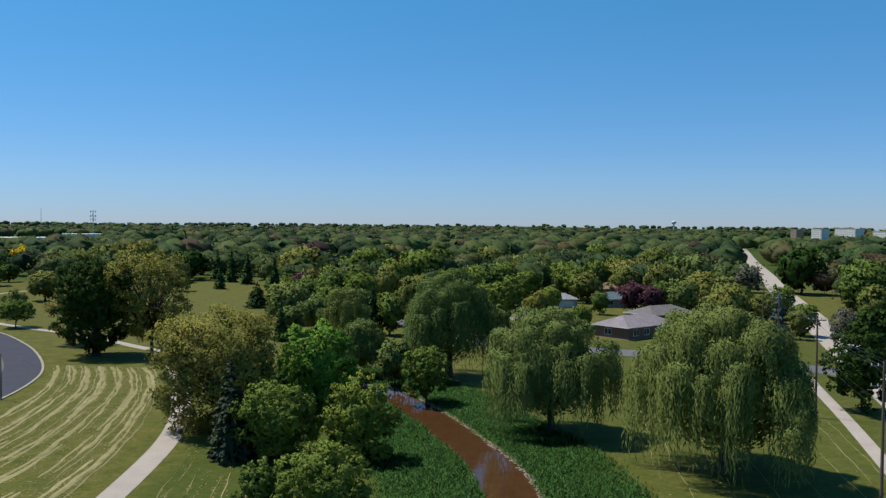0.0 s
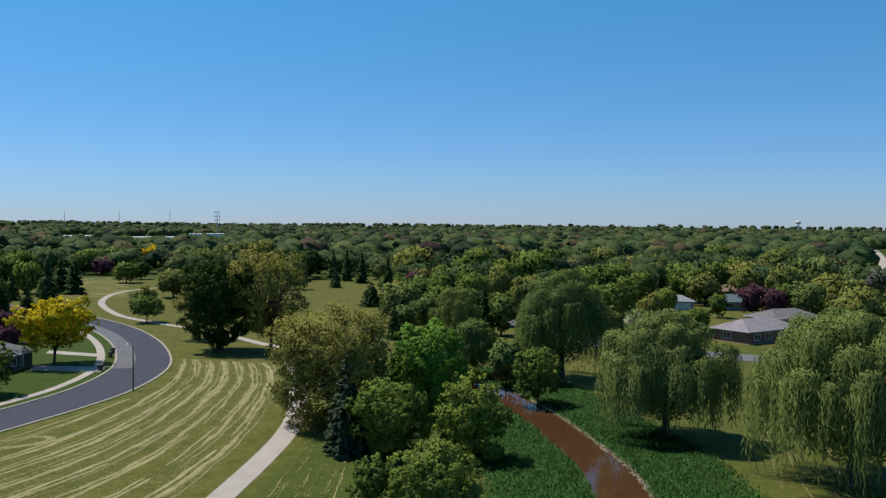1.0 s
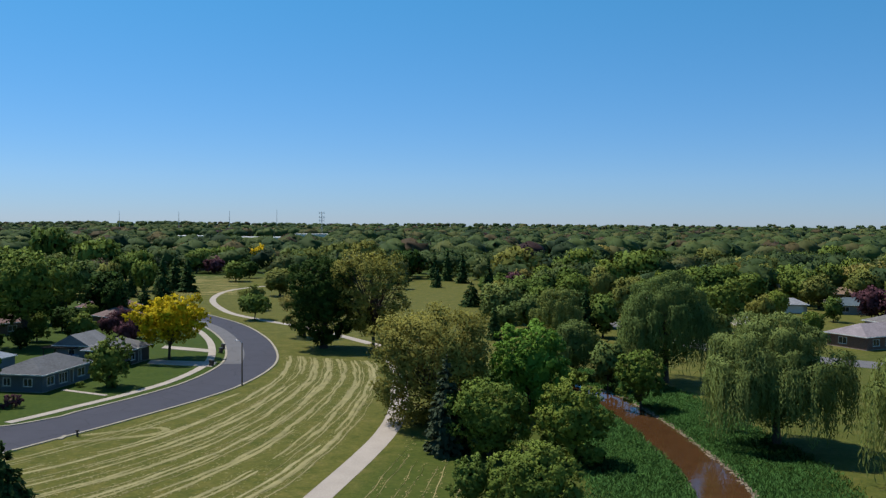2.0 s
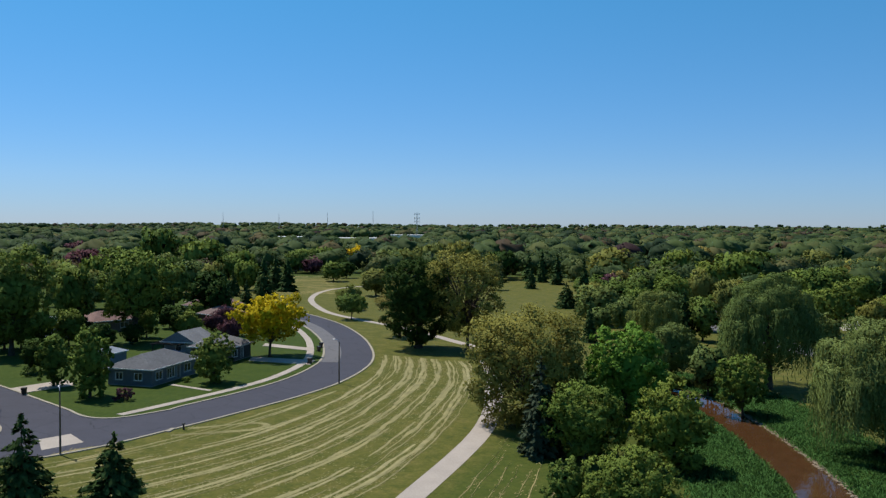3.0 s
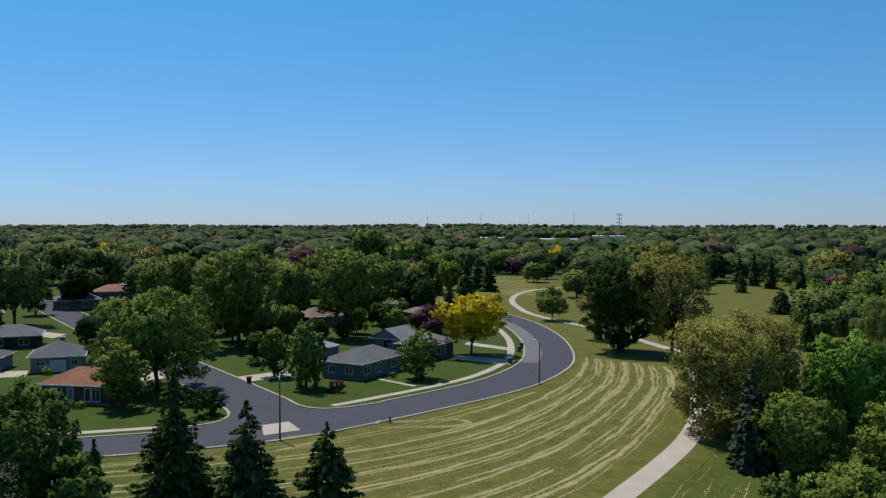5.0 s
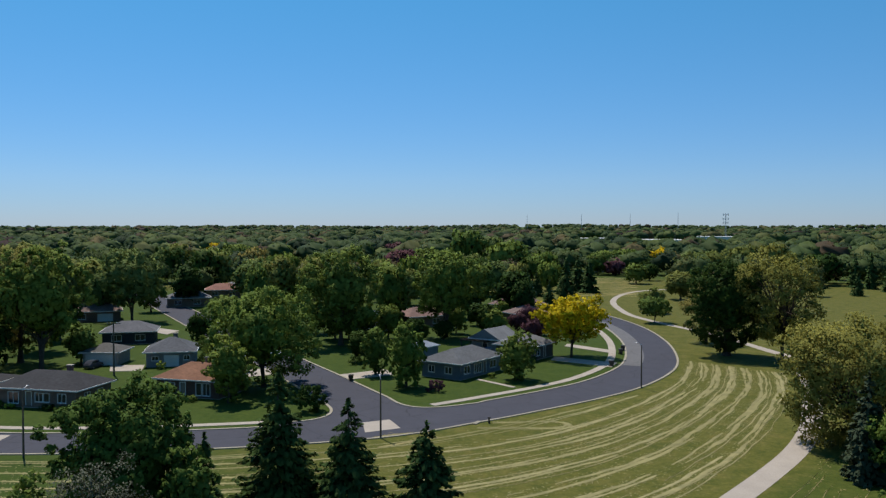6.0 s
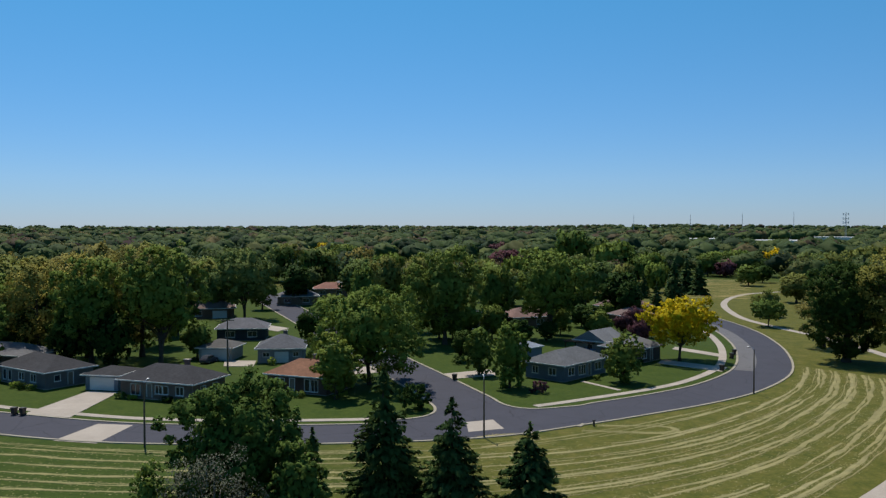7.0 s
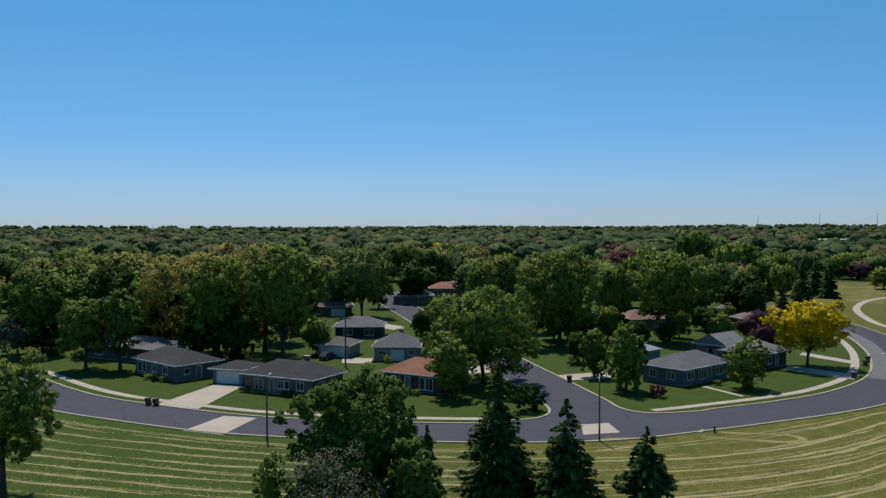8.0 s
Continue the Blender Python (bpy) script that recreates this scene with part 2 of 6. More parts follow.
# ---- mesh tools ----
def mesh_from(name, verts, faces, mats, normals=None):
    me = bpy.data.meshes.new(name)
    verts, faces = np.asarray(verts, np.float32), np.asarray(faces, np.int32)
    k = faces.shape[1]
    me.vertices.add(len(verts))
    me.vertices.foreach_set("co", verts.ravel())
    me.loops.add(faces.size)
    me.loops.foreach_set("vertex_index", faces.ravel())
    me.polygons.add(len(faces))
    me.polygons.foreach_set("loop_start", np.arange(0, faces.size, k, dtype=np.int32))
    me.polygons.foreach_set("loop_total", np.full(len(faces), k, np.int32))
    me.update(calc_edges=True)
    me.materials.append(mats)
    if normals is None:
        me.shade_flat()
    else:
        # leaves take the light as the whole bough does
        me.shade_smooth()
        me.normals_split_custom_set_from_vertices(np.asarray(normals, np.float32))
    return me


def thing(name, x, y, z=0.0, turn=0.0, label="", category="", group="", kind=""):
    ob = new(name)
    ob.matrix_world = pose(x, y, z, 0, 0, turn)
    return tagged(ob, label, category, group, kind)


def hang(name, me, parent, label=""):
    ob = new(name, me)
    ob.parent = parent
    return tagged(ob, label)


def part(name, bm, mat, parent, label="", smooth=False):
    me = bpy.data.meshes.new(name)
    bm.to_mesh(me)
    bm.free()
    me.materials.append(mat)
    if smooth:
        me.shade_smooth()
    return hang(name, me, parent, label)


def box(bm, x0, x1, y0, y1, z0, z1, bevel=0.0):
    vs = [bm.verts.new(p) for p in ((x0, y0, z0), (x1, y0, z0), (x1, y1, z0), (x0, y1, z0), (x0, y0, z1), (x1, y0, z1), (x1, y1, z1), (x0, y1, z1))]
    fs = [bm.faces.new([vs[i] for i in q]) for q in ((3, 2, 1, 0), (4, 5, 6, 7), (0, 1, 5, 4), (1, 2, 6, 5), (2, 3, 7, 6), (3, 0, 4, 7))]
    if bevel:
        edges = {e for f in fs for e in f.edges}
        bmesh.ops.bevel(bm, geom=list(edges), offset=bevel, segments=1, affect="EDGES")
    return bm


def boxes(*specs, bevel=0.0):
    bm = bmesh.new()
    for s in specs:
        box(bm, *s, bevel=bevel)
    return bm


def tube_data(path, radii, sides=7):
    """Verts and quads of a tapered tube along path."""
    path = np.asarray(path, float)
    verts, faces = [], []
    for i, p in enumerate(path):
        d = path[min(i + 1, len(path) - 1)] - path[max(i - 1, 0)]
        d /= np.linalg.norm(d) + 1e-9
        a = np.cross(d, (0.3, 0.9, 0.1) if abs(d[2]) > 0.9 else (0, 0, 1))
        a /= np.linalg.norm(a) + 1e-9
        b = np.cross(d, a)
        for k in range(sides):
            w = 2 * math.pi * k / sides
            verts.append(p + radii[i] * (math.cos(w) * a + math.sin(w) * b))
    for i in range(len(path) - 1):
        for k in range(sides):
            j = (k + 1) % sides
            faces.append((i * sides + k, i * sides + j, (i + 1) * sides + j, (i + 1) * sides + k))
    return verts, faces


def tubes(list_of):
    V, Fc = [], []
    for path, radii, sides in list_of:
        v, f = tube_data(path, radii, sides)
        Fc += [tuple(i + len(V) for i in q) for q in f]
        V += v
    return V, Fc


def smooth_line(points, step=2.0):
    """Points at even steps along a Catmull-Rom curve."""
    P = np.asarray(points, float)
    P = np.vstack([2 * P[0] - P[1], P, 2 * P[-1] - P[-2]])
    out = []
    for i in range(1, len(P) - 2):
        n = max(2, int(np.linalg.norm(P[i + 1] - P[i]) / step))
        for k in range(n):
            t = k / n
            a, b, c, d = P[i - 1 : i + 3]
            out.append(0.5 * (2 * b + (c - a) * t + (2 * a - 5 * b + 4 * c - d) * t * t + (3 * b - a - 3 * c + d) * t**3))
    out.append(P[-2])
    return np.array(out)


def offset_line(line, d):
    """The line moved d to its left (d > 0)."""
    t = np.gradient(line, axis=0)
    t /= np.linalg.norm(t, axis=1)[:, None] + 1e-9
    return line + d * np.stack([-t[:, 1], t[:, 0]], 1)


def strip(name, left, right, z_top, z_low, mat, parent=None, label="", kind="structure", category=""):
    """A slab between two lines, with a top and two sides."""
    n = len(left)
    V = [(*p, z_top) for p in left] + [(*p, z_top) for p in right] + [(*p, z_low) for p in left] + [(*p, z_low) for p in right]
    Fc = []
    for i in range(n - 1):
        Fc += [(n + i, n + i + 1, i + 1, i), (i, i + 1, 2 * n + i + 1, 2 * n + i), (3 * n + i, 3 * n + i + 1, n + i + 1, n + i)]
    ob = new(name, mesh_from(name, V, Fc, mat))
    if parent:
        ob.parent = parent
        return tagged(ob, label)
    return tagged(ob, label, category, "", kind)

# ---- the land ----
# park-side edge of the street, from far down one end to the other; the asphalt lies to its left
PARK_EDGE = smooth_line([(-215, 12), (-175, 18.5), (-150, 22), (-137, 25.2), (-126, 30), (-107, 41), (-90, 57.5), (-76, 77), (-71.2, 93.5), (-69, 104.5), (-67.1, 116), (-66.4, 128), (-68.2, 142), (-72, 154.5), (-79.6, 169.5), (-90, 185.8), (-105, 204.5), (-124, 222), (-146, 237), (-178, 250)])
STREET_W = 9.7
TOWN_EDGE = offset_line(PARK_EDGE, STREET_W)
SIDE_R = np.array([(-300.0, 183.0), (-128.3, 111.0), (-109.3, 103.2), (-92.5, 96.0)])
SIDE_DIR = np.array([-0.917, 0.40])
PATH_MID = smooth_line([(-31, 30), (-31.3, 60), (-32, 78), (-32.6, 93), (-33.6, 105), (-35.8, 117), (-39.5, 130), (-46, 150), (-57, 175), (-65, 184), (-86, 203), (-103, 214.5), (-120, 228), (-133.9, 245), (-145.1, 261.8), (-153.3, 278.4), (-159.4, 296.1), (-161.4, 312), (-158, 328)])
CREEK = smooth_line([(9, 20), (7.8, 60), (7.0, 84), (5.8, 95), (3.2, 104.5), (-0.6, 117), (-4.6, 127.5), (-9, 137), (-15, 144), (-22, 149)], 0.8)


def near_line(P, line):
    """Distance of points P (n, 2) to a line."""
    best = np.full(len(P), 1e9)
    for i in range(len(line) - 1):
        a, b = line[i], line[i + 1]
        ab = b - a
        t = np.clip(((P - a) @ ab) / (ab @ ab + 1e-12), 0, 1)
        best = np.minimum(best, np.linalg.norm(P - (a + t[:, None] * ab), axis=1))
    return best


def spread(lo, hi, fine_lo, fine_hi, step):
    mid = list(np.arange(fine_lo, fine_hi + 0.1, step))
    out, s, v = [], step, fine_hi
    while v < hi:
        s *= 1.22
        v += s
        out.append(min(v, hi))
    pre, s, v = [], step, fine_lo
    while v > lo:
        s *= 1.22
        v -= s
        pre.append(max(v, lo))
    return np.array(pre[::-1] + mid + out)


def relief(X, Y):
    """Low swells of the far country."""
    d = np.hypot(X, Y)
    far = np.clip((d - 1100) / 2500, 0, 1) ** 1.5
    return far * (5.0 + 5.0 * np.sin(X / 610.0 + 1.0) * np.cos(Y / 790.0) + 3.0 * np.sin(X / 270 + Y / 350))


def make_ground():
    xs, ys = spread(-4700, 4700, -190, 90, 1.6), spread(-1500, 4700, 40, 260, 1.6)
    X, Y = np.meshgrid(xs, ys)
    P = np.stack([X.ravel(), Y.ravel()], 1)
    Z = relief(P[:, 0], P[:, 1])
    close = (np.abs(P[:, 0] + 50) < 160) & (P[:, 1] > 0) & (P[:, 1] < 280)
    dc = np.full(len(P), 99.0)
    dc[close] = near_line(P[close], CREEK[::3])
    Z -= 1.7 * np.clip((5.4 - dc) / 1.6, 0, 1)
    nx = len(xs)
    idx = np.arange(len(P)).reshape(X.shape)
    Fc = np.stack([idx[:-1, :-1], idx[:-1, 1:], idx[1:, 1:], idx[1:, :-1]], -1).reshape(-1, 4)
    me = mesh_from("ground", np.column_stack([P, Z]), Fc, M["ground"])
    me.shade_smooth()
    # gardens beyond the street and the damp strip by the creek are greener than the mown park
    lush = np.zeros(len(P))
    town = np.zeros(len(P))
    near = (np.abs(P[:, 0] + 60) < 260) & (P[:, 1] > -20) & (P[:, 1] < 300)
    line = PARK_EDGE[::3]
    side = np.zeros(near.sum())
    Q = P[near]
    best = np.full(len(Q), 1e9)
    for i in range(len(line) - 1):
        a, b = line[i], line[i + 1]
        ab = b - a
        t = np.clip(((Q - a) @ ab) / (ab @ ab), 0, 1)
        d = np.linalg.norm(Q - (a + t[:, None] * ab), axis=1)
        s = ab[0] * (Q[:, 1] - a[1]) - ab[1] * (Q[:, 0] - a[0])
        side = np.where(d < best, np.sign(s), side)
        best = np.minimum(best, d)
    town[near] = (side > 0) * 0.9
    lush = np.maximum(town, np.clip((15 - dc) / 5, 0, 1))
    lush = np.maximum(lush, np.clip((P[:, 0] + 31.5 + 0.0 * P[:, 1]) / 3, 0, 1) * (P[:, 1] < 112) * 0.6 * (P[:, 0] < -4))
    lush = np.maximum(lush, 0.9 * np.clip((-52 - P[:, 0]) / 30, 0, 1) * np.clip((72 - P[:, 1]) / 25, 0, 1))
    lush = np.maximum(lush, 0.3 * np.clip((P[:, 0] - 8) / 6, 0, 1) * (P[:, 1] < 200))
    far = np.hypot(P[:, 0], P[:, 1]) > 420
    lush = np.where(far, 0.8, lush)
    for nm, val in (("lush", lush), ("mud", np.clip((3.2 - dc) / 0.7, 0, 1))):
        at = me.attributes.new(nm, "FLOAT", "POINT")
        at.data.foreach_set("value", val.astype(np.float32))
    return tagged(new("ground", me), "mown park lawn, dry yellow-green, greener gardens beyond", "ground", "", "structure")


make_ground()
strip("creek_water", offset_line(CREEK, 3.0), offset_line(CREEK, -3.0), -0.13, -1.2, M["water"], None, "shallow red-brown creek winding between grassy banks", "structure", "water")


def bank(side, label):
    """The sloping bank of the creek, from the turf down to the bed."""
    rng = np.random.default_rng(40 + side)
    n = len(CREEK)
    wig = np.convolve(rng.normal(size=n), np.ones(9) / 9, "same") * 0.7
    rows = []
    for off, z in ((6.2, -0.02), (5.3, 0.03), (3.7, 0.02), (3.2, 0.0), (3.0, -0.06), (2.8, -0.18), (1.9, -0.7)):
        rows.append(np.column_stack([offset_line(CREEK, side * off) + (offset_line(CREEK, side) - CREEK) * (wig * (off < 5))[:, None], np.full(n, z) + 0.01 * rng.normal(size=n)]))
    V = np.vstack(rows)
    Fc = []
    for k in range(len(rows) - 1):
        for i in range(n - 1):
            q = (k * n + i, (k + 1) * n + i, (k + 1) * n + i + 1, k * n + i + 1)
            Fc.append(q if side > 0 else q[::-1])
    me = mesh_from("creek_bank", V, Fc, M["bank"])
    me.shade_smooth()
    return tagged(new("creek_bank", me), label, "bank", "", "structure")


bank(1, "eroded earth bank of the creek under tall grass")
bank(-1, "eroded earth bank of the creek under tall grass")

# streets
strip("street", TOWN_EDGE, PARK_EDGE, 0.022, -0.2, M["asphalt"], None, "dark grey asphalt street curving round the park", "structure", "road")
side_l = SIDE_R + np.array([-0.40, -0.917]) * 9.6
strip("side_street", side_l[:, :], SIDE_R + 0.0, 0.018, -0.2, M["asphalt"], None, "dark grey asphalt side street between houses", "structure", "road")


def fan(name, pts, z, mat, label, category="road"):
    bm = bmesh.new()
    bm.faces.new([bm.verts.new((*p, z)) for p in pts])
    me = bpy.data.meshes.new(name)
    bm.to_mesh(me)
    bm.free()
    me.materials.append(mat)
    return tagged(new(name, me), label, category, "", "structure")


# the mouth of the side street, with its rounded corners
CORNER_R = smooth_line([(-92.5, 96.0), (-87.5, 93.6), (-83.8, 93.6), (-81.3, 96.0), (-79.0, 101.5)], 1.0)
CORNER_L = smooth_line([(-97.5, 87.6), (-92.8, 85.0), (-90.0, 81.8), (-89.6, 78.0), (-92.2, 73.0)], 1.0)
fan("junction", [tuple(p) for p in CORNER_R] + [(-70.5, 97.0), (-80.0, 72.0)] + [tuple(p) for p in CORNER_L[::-1]], 0.026, M["asphalt"], "asphalt mouth of the side street")


def kerb(name, line, side, label):
    a, b = line, offset_line(line, 0.42 * side)
    left, right = (b, a) if side > 0 else (a, b)
    return strip(name, left, right, 0.12, -0.1, M["kerb"], None, label, "structure", "kerb")


kerb("kerb_park", PARK_EDGE, -1, "pale concrete kerb along the park edge")
keep = TOWN_EDGE[:, 1] > 101.5
kerb("kerb_town_north", np.vstack([SIDE_R[:3], CORNER_R, TOWN_EDGE[keep][1:]]) , 1, "pale concrete kerb beside front lawns")
low = TOWN_EDGE[TOWN_EDGE[:, 1] < 73.0]
kerb("kerb_town_south", np.vstack([low, CORNER_L[::-1], side_l[:3][::-1]]), 1, "pale concrete kerb beside front lawns")

# ---- plants ----
def unit(v):
    return v / (np.linalg.norm(v, axis=-1, keepdims=True) + 1e-9)


def cards(C, N, size, rng, slim=0.62):
    """One pointed leaf clump a place: verts and quads."""
    n = len(C)
    r = unit(rng.normal(size=(n, 3)))
    U = unit(np.cross(N, r))
    W = np.cross(N, U)
    s = (size * rng.uniform(0.6, 1.35, n))[:, None]
    bend = N * s * 0.25
    V = np.stack([C - U * s - bend, C + W * s * slim, C + U * s - bend, C - W * s * slim], 1).reshape(-1, 3)
    # wind each leaf so that its face looks along N
    return V, np.arange(4 * n).reshape(n, 4)[:, ::-1]


def crown_points(rng, h, base, w, boughs, leaves_n, bough_size=0.15, top=0.0, lumps=0.25, hollow=0.35, rough=0.33, lift=0.3, soft=0.45, full=2.5):
    """Places and directions of leaves on sprays, the sprays on boughs, the boughs in an uneven crown. top > 0 makes it wider above."""
    rz, zc = (h - base) / 2, (h + base) / 2
    axes = np.array([w / 2, w / 2, rz])
    # boughs evenly spread over the crown, a third of them inside it
    i = np.arange(boughs) + 0.5
    zz, az0 = 1 - 2 * i / boughs, i * 2.39996 + rng.uniform(0, 6.28)
    d = unit(np.stack([np.sqrt(1 - zz**2) * np.cos(az0), np.sqrt(1 - zz**2) * np.sin(az0), zz], 1) + 0.16 * rng.normal(size=(boughs, 3)))
    ph = rng.uniform(0, 6.28, 6)
    swell = 1 + 0.6 * lumps * (np.sin(3 * d[:, 0] + ph[0]) * np.sin(3 * d[:, 1] + ph[1]) + 0.6 * np.sin(5 * d[:, 2] + 4 * d[:, 0] + ph[2]))
    swell = swell / (np.abs(d) ** full).sum(1) ** (1 / full)
    c = d * (swell * np.where(rng.random(boughs) < 0.3, rng.uniform(hollow, 0.9, boughs), rng.uniform(0.86, 1.0, boughs)) * 0.88)[:, None] * axes
    c[:, :2] *= (1 + top * c[:, 2] / rz)[:, None]
    size = w * bough_size * rng.uniform(0.7, 1.3, boughs)
    out = unit(c / axes + np.array([0, 0, 0.25]))
    # sprays
    b = np.repeat(np.arange(boughs), 9)
    e2 = unit(rng.normal(size=(len(b), 3)) + 0.8 * out[b])
    c2 = c[b] + e2 * (size[b] * rng.uniform(0.5, 1.05, len(b)))[:, None] * np.array([1, 1, 0.8])
    s2 = size[b] * rng.uniform(0.26, 0.52, len(b)) * (1.6 if soft > 0.8 else 1.0)
    # leaves
    k = rng.choice(len(b), leaves_n, p=s2**2 / (s2**2).sum())
    e = unit(rng.normal(size=(leaves_n, 3)) + 0.5 * e2[k] + np.array([0, 0, 0.25]))
    P = c2[k] + e * (s2[k] * rng.uniform(0.45, 1.1, leaves_n))[:, None] * np.array([1, 1, 0.75])
    N = unit(e + rough * rng.normal(size=(leaves_n, 3)) + np.array([0, 0, lift]))
    S = unit((0.62 * e + 0.55 * e2[k]) * (1.2 - soft) + soft * unit(P / axes + np.array([0, 0, 0.15])) + 0.12 * N)
    # the crown fills its height and width
    wide = (w / 2) / np.quantile(np.hypot(P[:, 0], P[:, 1]), 0.985)
    lo, hi = np.quantile(P[:, 2], (0.004, 0.998))

    def fit(Q):
        return np.column_stack([Q[:, :2] * wide, base + (Q[:, 2] - lo) / (hi - lo) * (h - base)])

    P = fit(P)
    P[:, 2] = np.maximum(P[:, 2], 0.15)
    return P, N, fit(c), size, S


def inner_mass(rng, h, base, w, top=0.0, rows=9, cols=16, fill=0.72):
    """The closed, lobed inner foliage behind the outer leaves."""
    th, ph = np.meshgrid(np.linspace(0.05, math.pi - 0.05, rows), np.arange(cols) * 2 * math.pi / cols, indexing="ij")
    d = np.stack([np.sin(th) * np.cos(ph), np.sin(th) * np.sin(ph), np.cos(th)], -1).reshape(-1, 3)
    k = rng.uniform(0, 6.28, 3)
    lobe = fill * (1 + 0.17 * np.sin(4 * d[:, 0] + k[0]) * np.sin(4 * d[:, 1] + k[1]) + 0.10 * np.sin(6 * d[:, 2] + 5 * d[:, 0] + k[2]) + 0.06 * rng.normal(size=len(d)))
    P = d * lobe[:, None] * np.array([w / 2, w / 2, (h - base) / 2])
    P[:, :2] *= (1 + top * d[:, 2])[:, None]
    P[:, 2] += (h + base) / 2
    i = np.arange(rows * cols).reshape(rows, cols)
    Fc = np.stack([i[:-1], i[1:], np.roll(i, -1, 1)[1:], np.roll(i, -1, 1)[:-1]], -1).reshape(-1, 4)
    return P, Fc, unit(d + 0.3 * rng.normal(size=d.shape))


def limbs(rng, h, base, w, targets, n, girth, stems=1):
    """Trunk and branches as tubes."""
    out = []
    for s in range(stems):
        lean = rng.uniform(-1, 1, 2) * (0.10 * w if stems > 1 else 0.02 * w)
        top = base + (h - base) * 0.55
        ts = np.linspace(0, 1, 7)
        path = [np.array([lean[0] * t * t * 2 + 0.1 * girth * math.sin(4 * t + s), lean[1] * t * t * 2, top * t - 0.1 * (t == 0)]) for t in ts]
        out.append((path, [girth * (1.35 if t == 0 else 1.0) * (1 - 0.75 * t) / stems**0.5 for t in ts], 8))
        pick = rng.choice(len(targets), min(n // stems + 1, len(targets)), replace=False)
        for q in targets[pick]:
            t0 = rng.uniform(0.35, 0.95)
            a = path[int(t0 * 6)]
            if q[2] < a[2] + 0.4:
                a = path[2]
            m = a * 0.5 + q * 0.5 + np.array([0, 0, 0.10 * np.linalg.norm(q - a)])
            r0 = girth * 0.42 * (1.1 - t0 * 0.6)
            out.append(([a, a * 0.75 + m * 0.25 , m, q], [r0, r0 * 0.75, r0 * 0.45, r0 * 0.12], 5))
    return tubes(out)


def plant(name, x, y, label, category, group, wood, woodmat, crown, crownmat, turn=0.0, kind="", crown_name="crown"):
    """crown: verts, quads, and a normal for each vert."""
    ob = thing(name, x, y, 0, turn, label, category, group, kind)
    if wood is not None:
        me = mesh_from("trunk", wood[0], wood[1], woodmat)
        me.shade_smooth()
        hang("trunk", me, ob, "")
    hang(crown_name, mesh_from(crown_name, crown[0], crown[1], crownmat, crown[2]), ob, "")
    return ob


THIN = ("olive", "russet", "grey")


def broadleaf(x, y, h, w, mat="maple", seed=1, base=None, boughs=80, stems=1, branches=14, top=0.0, lumps=0.25, bark="bark", bough=0.115, hollow=0.35, cover=None, leaf=None, soft=0.45, full=2.5, label="leafy green maple tree in full leaf", group="", name="tree", girth=None):
    rng = np.random.default_rng(seed)
    base = h * 0.18 if base is None else base
    leaf = leaf or min(0.62, max(0.135, 0.0017 * math.hypot(x, y)))
    thin = mat in THIN
    leaf, soft = (leaf * 0.78, max(soft, 0.85)) if thin else (leaf, soft)
    cover = cover or (1.0 if thin else 1.6)
    n = min(36000, int(cover * math.pi * w * (h - base) / (1.24 * leaf**2)))
    P, N, cs, sz, S = crown_points(rng, h, base, w, boughs, n, bough, top, lumps, hollow, 0.45, 0.3, soft, full)
    wood = limbs(rng, h, base, w, cs, branches, girth or 0.016 * h + 0.010 * w, stems=stems)
    V, Fc = cards(P, N, leaf, rng)
    S = np.repeat(S, 4, 0)
    if not thin:
        # larger shaded leaves fill the inside
        k = n // 6
        q = unit(rng.normal(size=(k, 3)))
        V2, F2 = cards(q * rng.uniform(0.35, 0.68, k)[:, None] * np.array([w / 2, w / 2, (h - base) / 2]) + np.array([0, 0, (h + base) / 2]), q, 1.5 * leaf, rng, 0.8)
        V, Fc, S = np.vstack([V, V2]), np.vstack([Fc, F2 + len(V)]), np.vstack([S, np.repeat(q, 4, 0)])
    return plant(name, x, y, label, "tree", group, wood, M[bark], (V, Fc, S), M[mat])


def shrub(x, y, h, w, mat="maple", seed=1, n=900, leaf=0.16, label="rounded green shrub on the lawn", group="garden shrubs"):
    rng = np.random.default_rng(seed)
    P, N, cs, sz, S = crown_points(rng, h, 0.05, w, 20, n, 0.17, 0, 0.15)
    wood = limbs(rng, h, 0.2, w, cs, 6, 0.05, stems=3)
    return plant("shrub", x, y, label, "shrub", group, wood, M["bark"], (*cards(P, N, leaf, rng), np.repeat(S, 4, 0)), M[mat], crown_name="foliage")


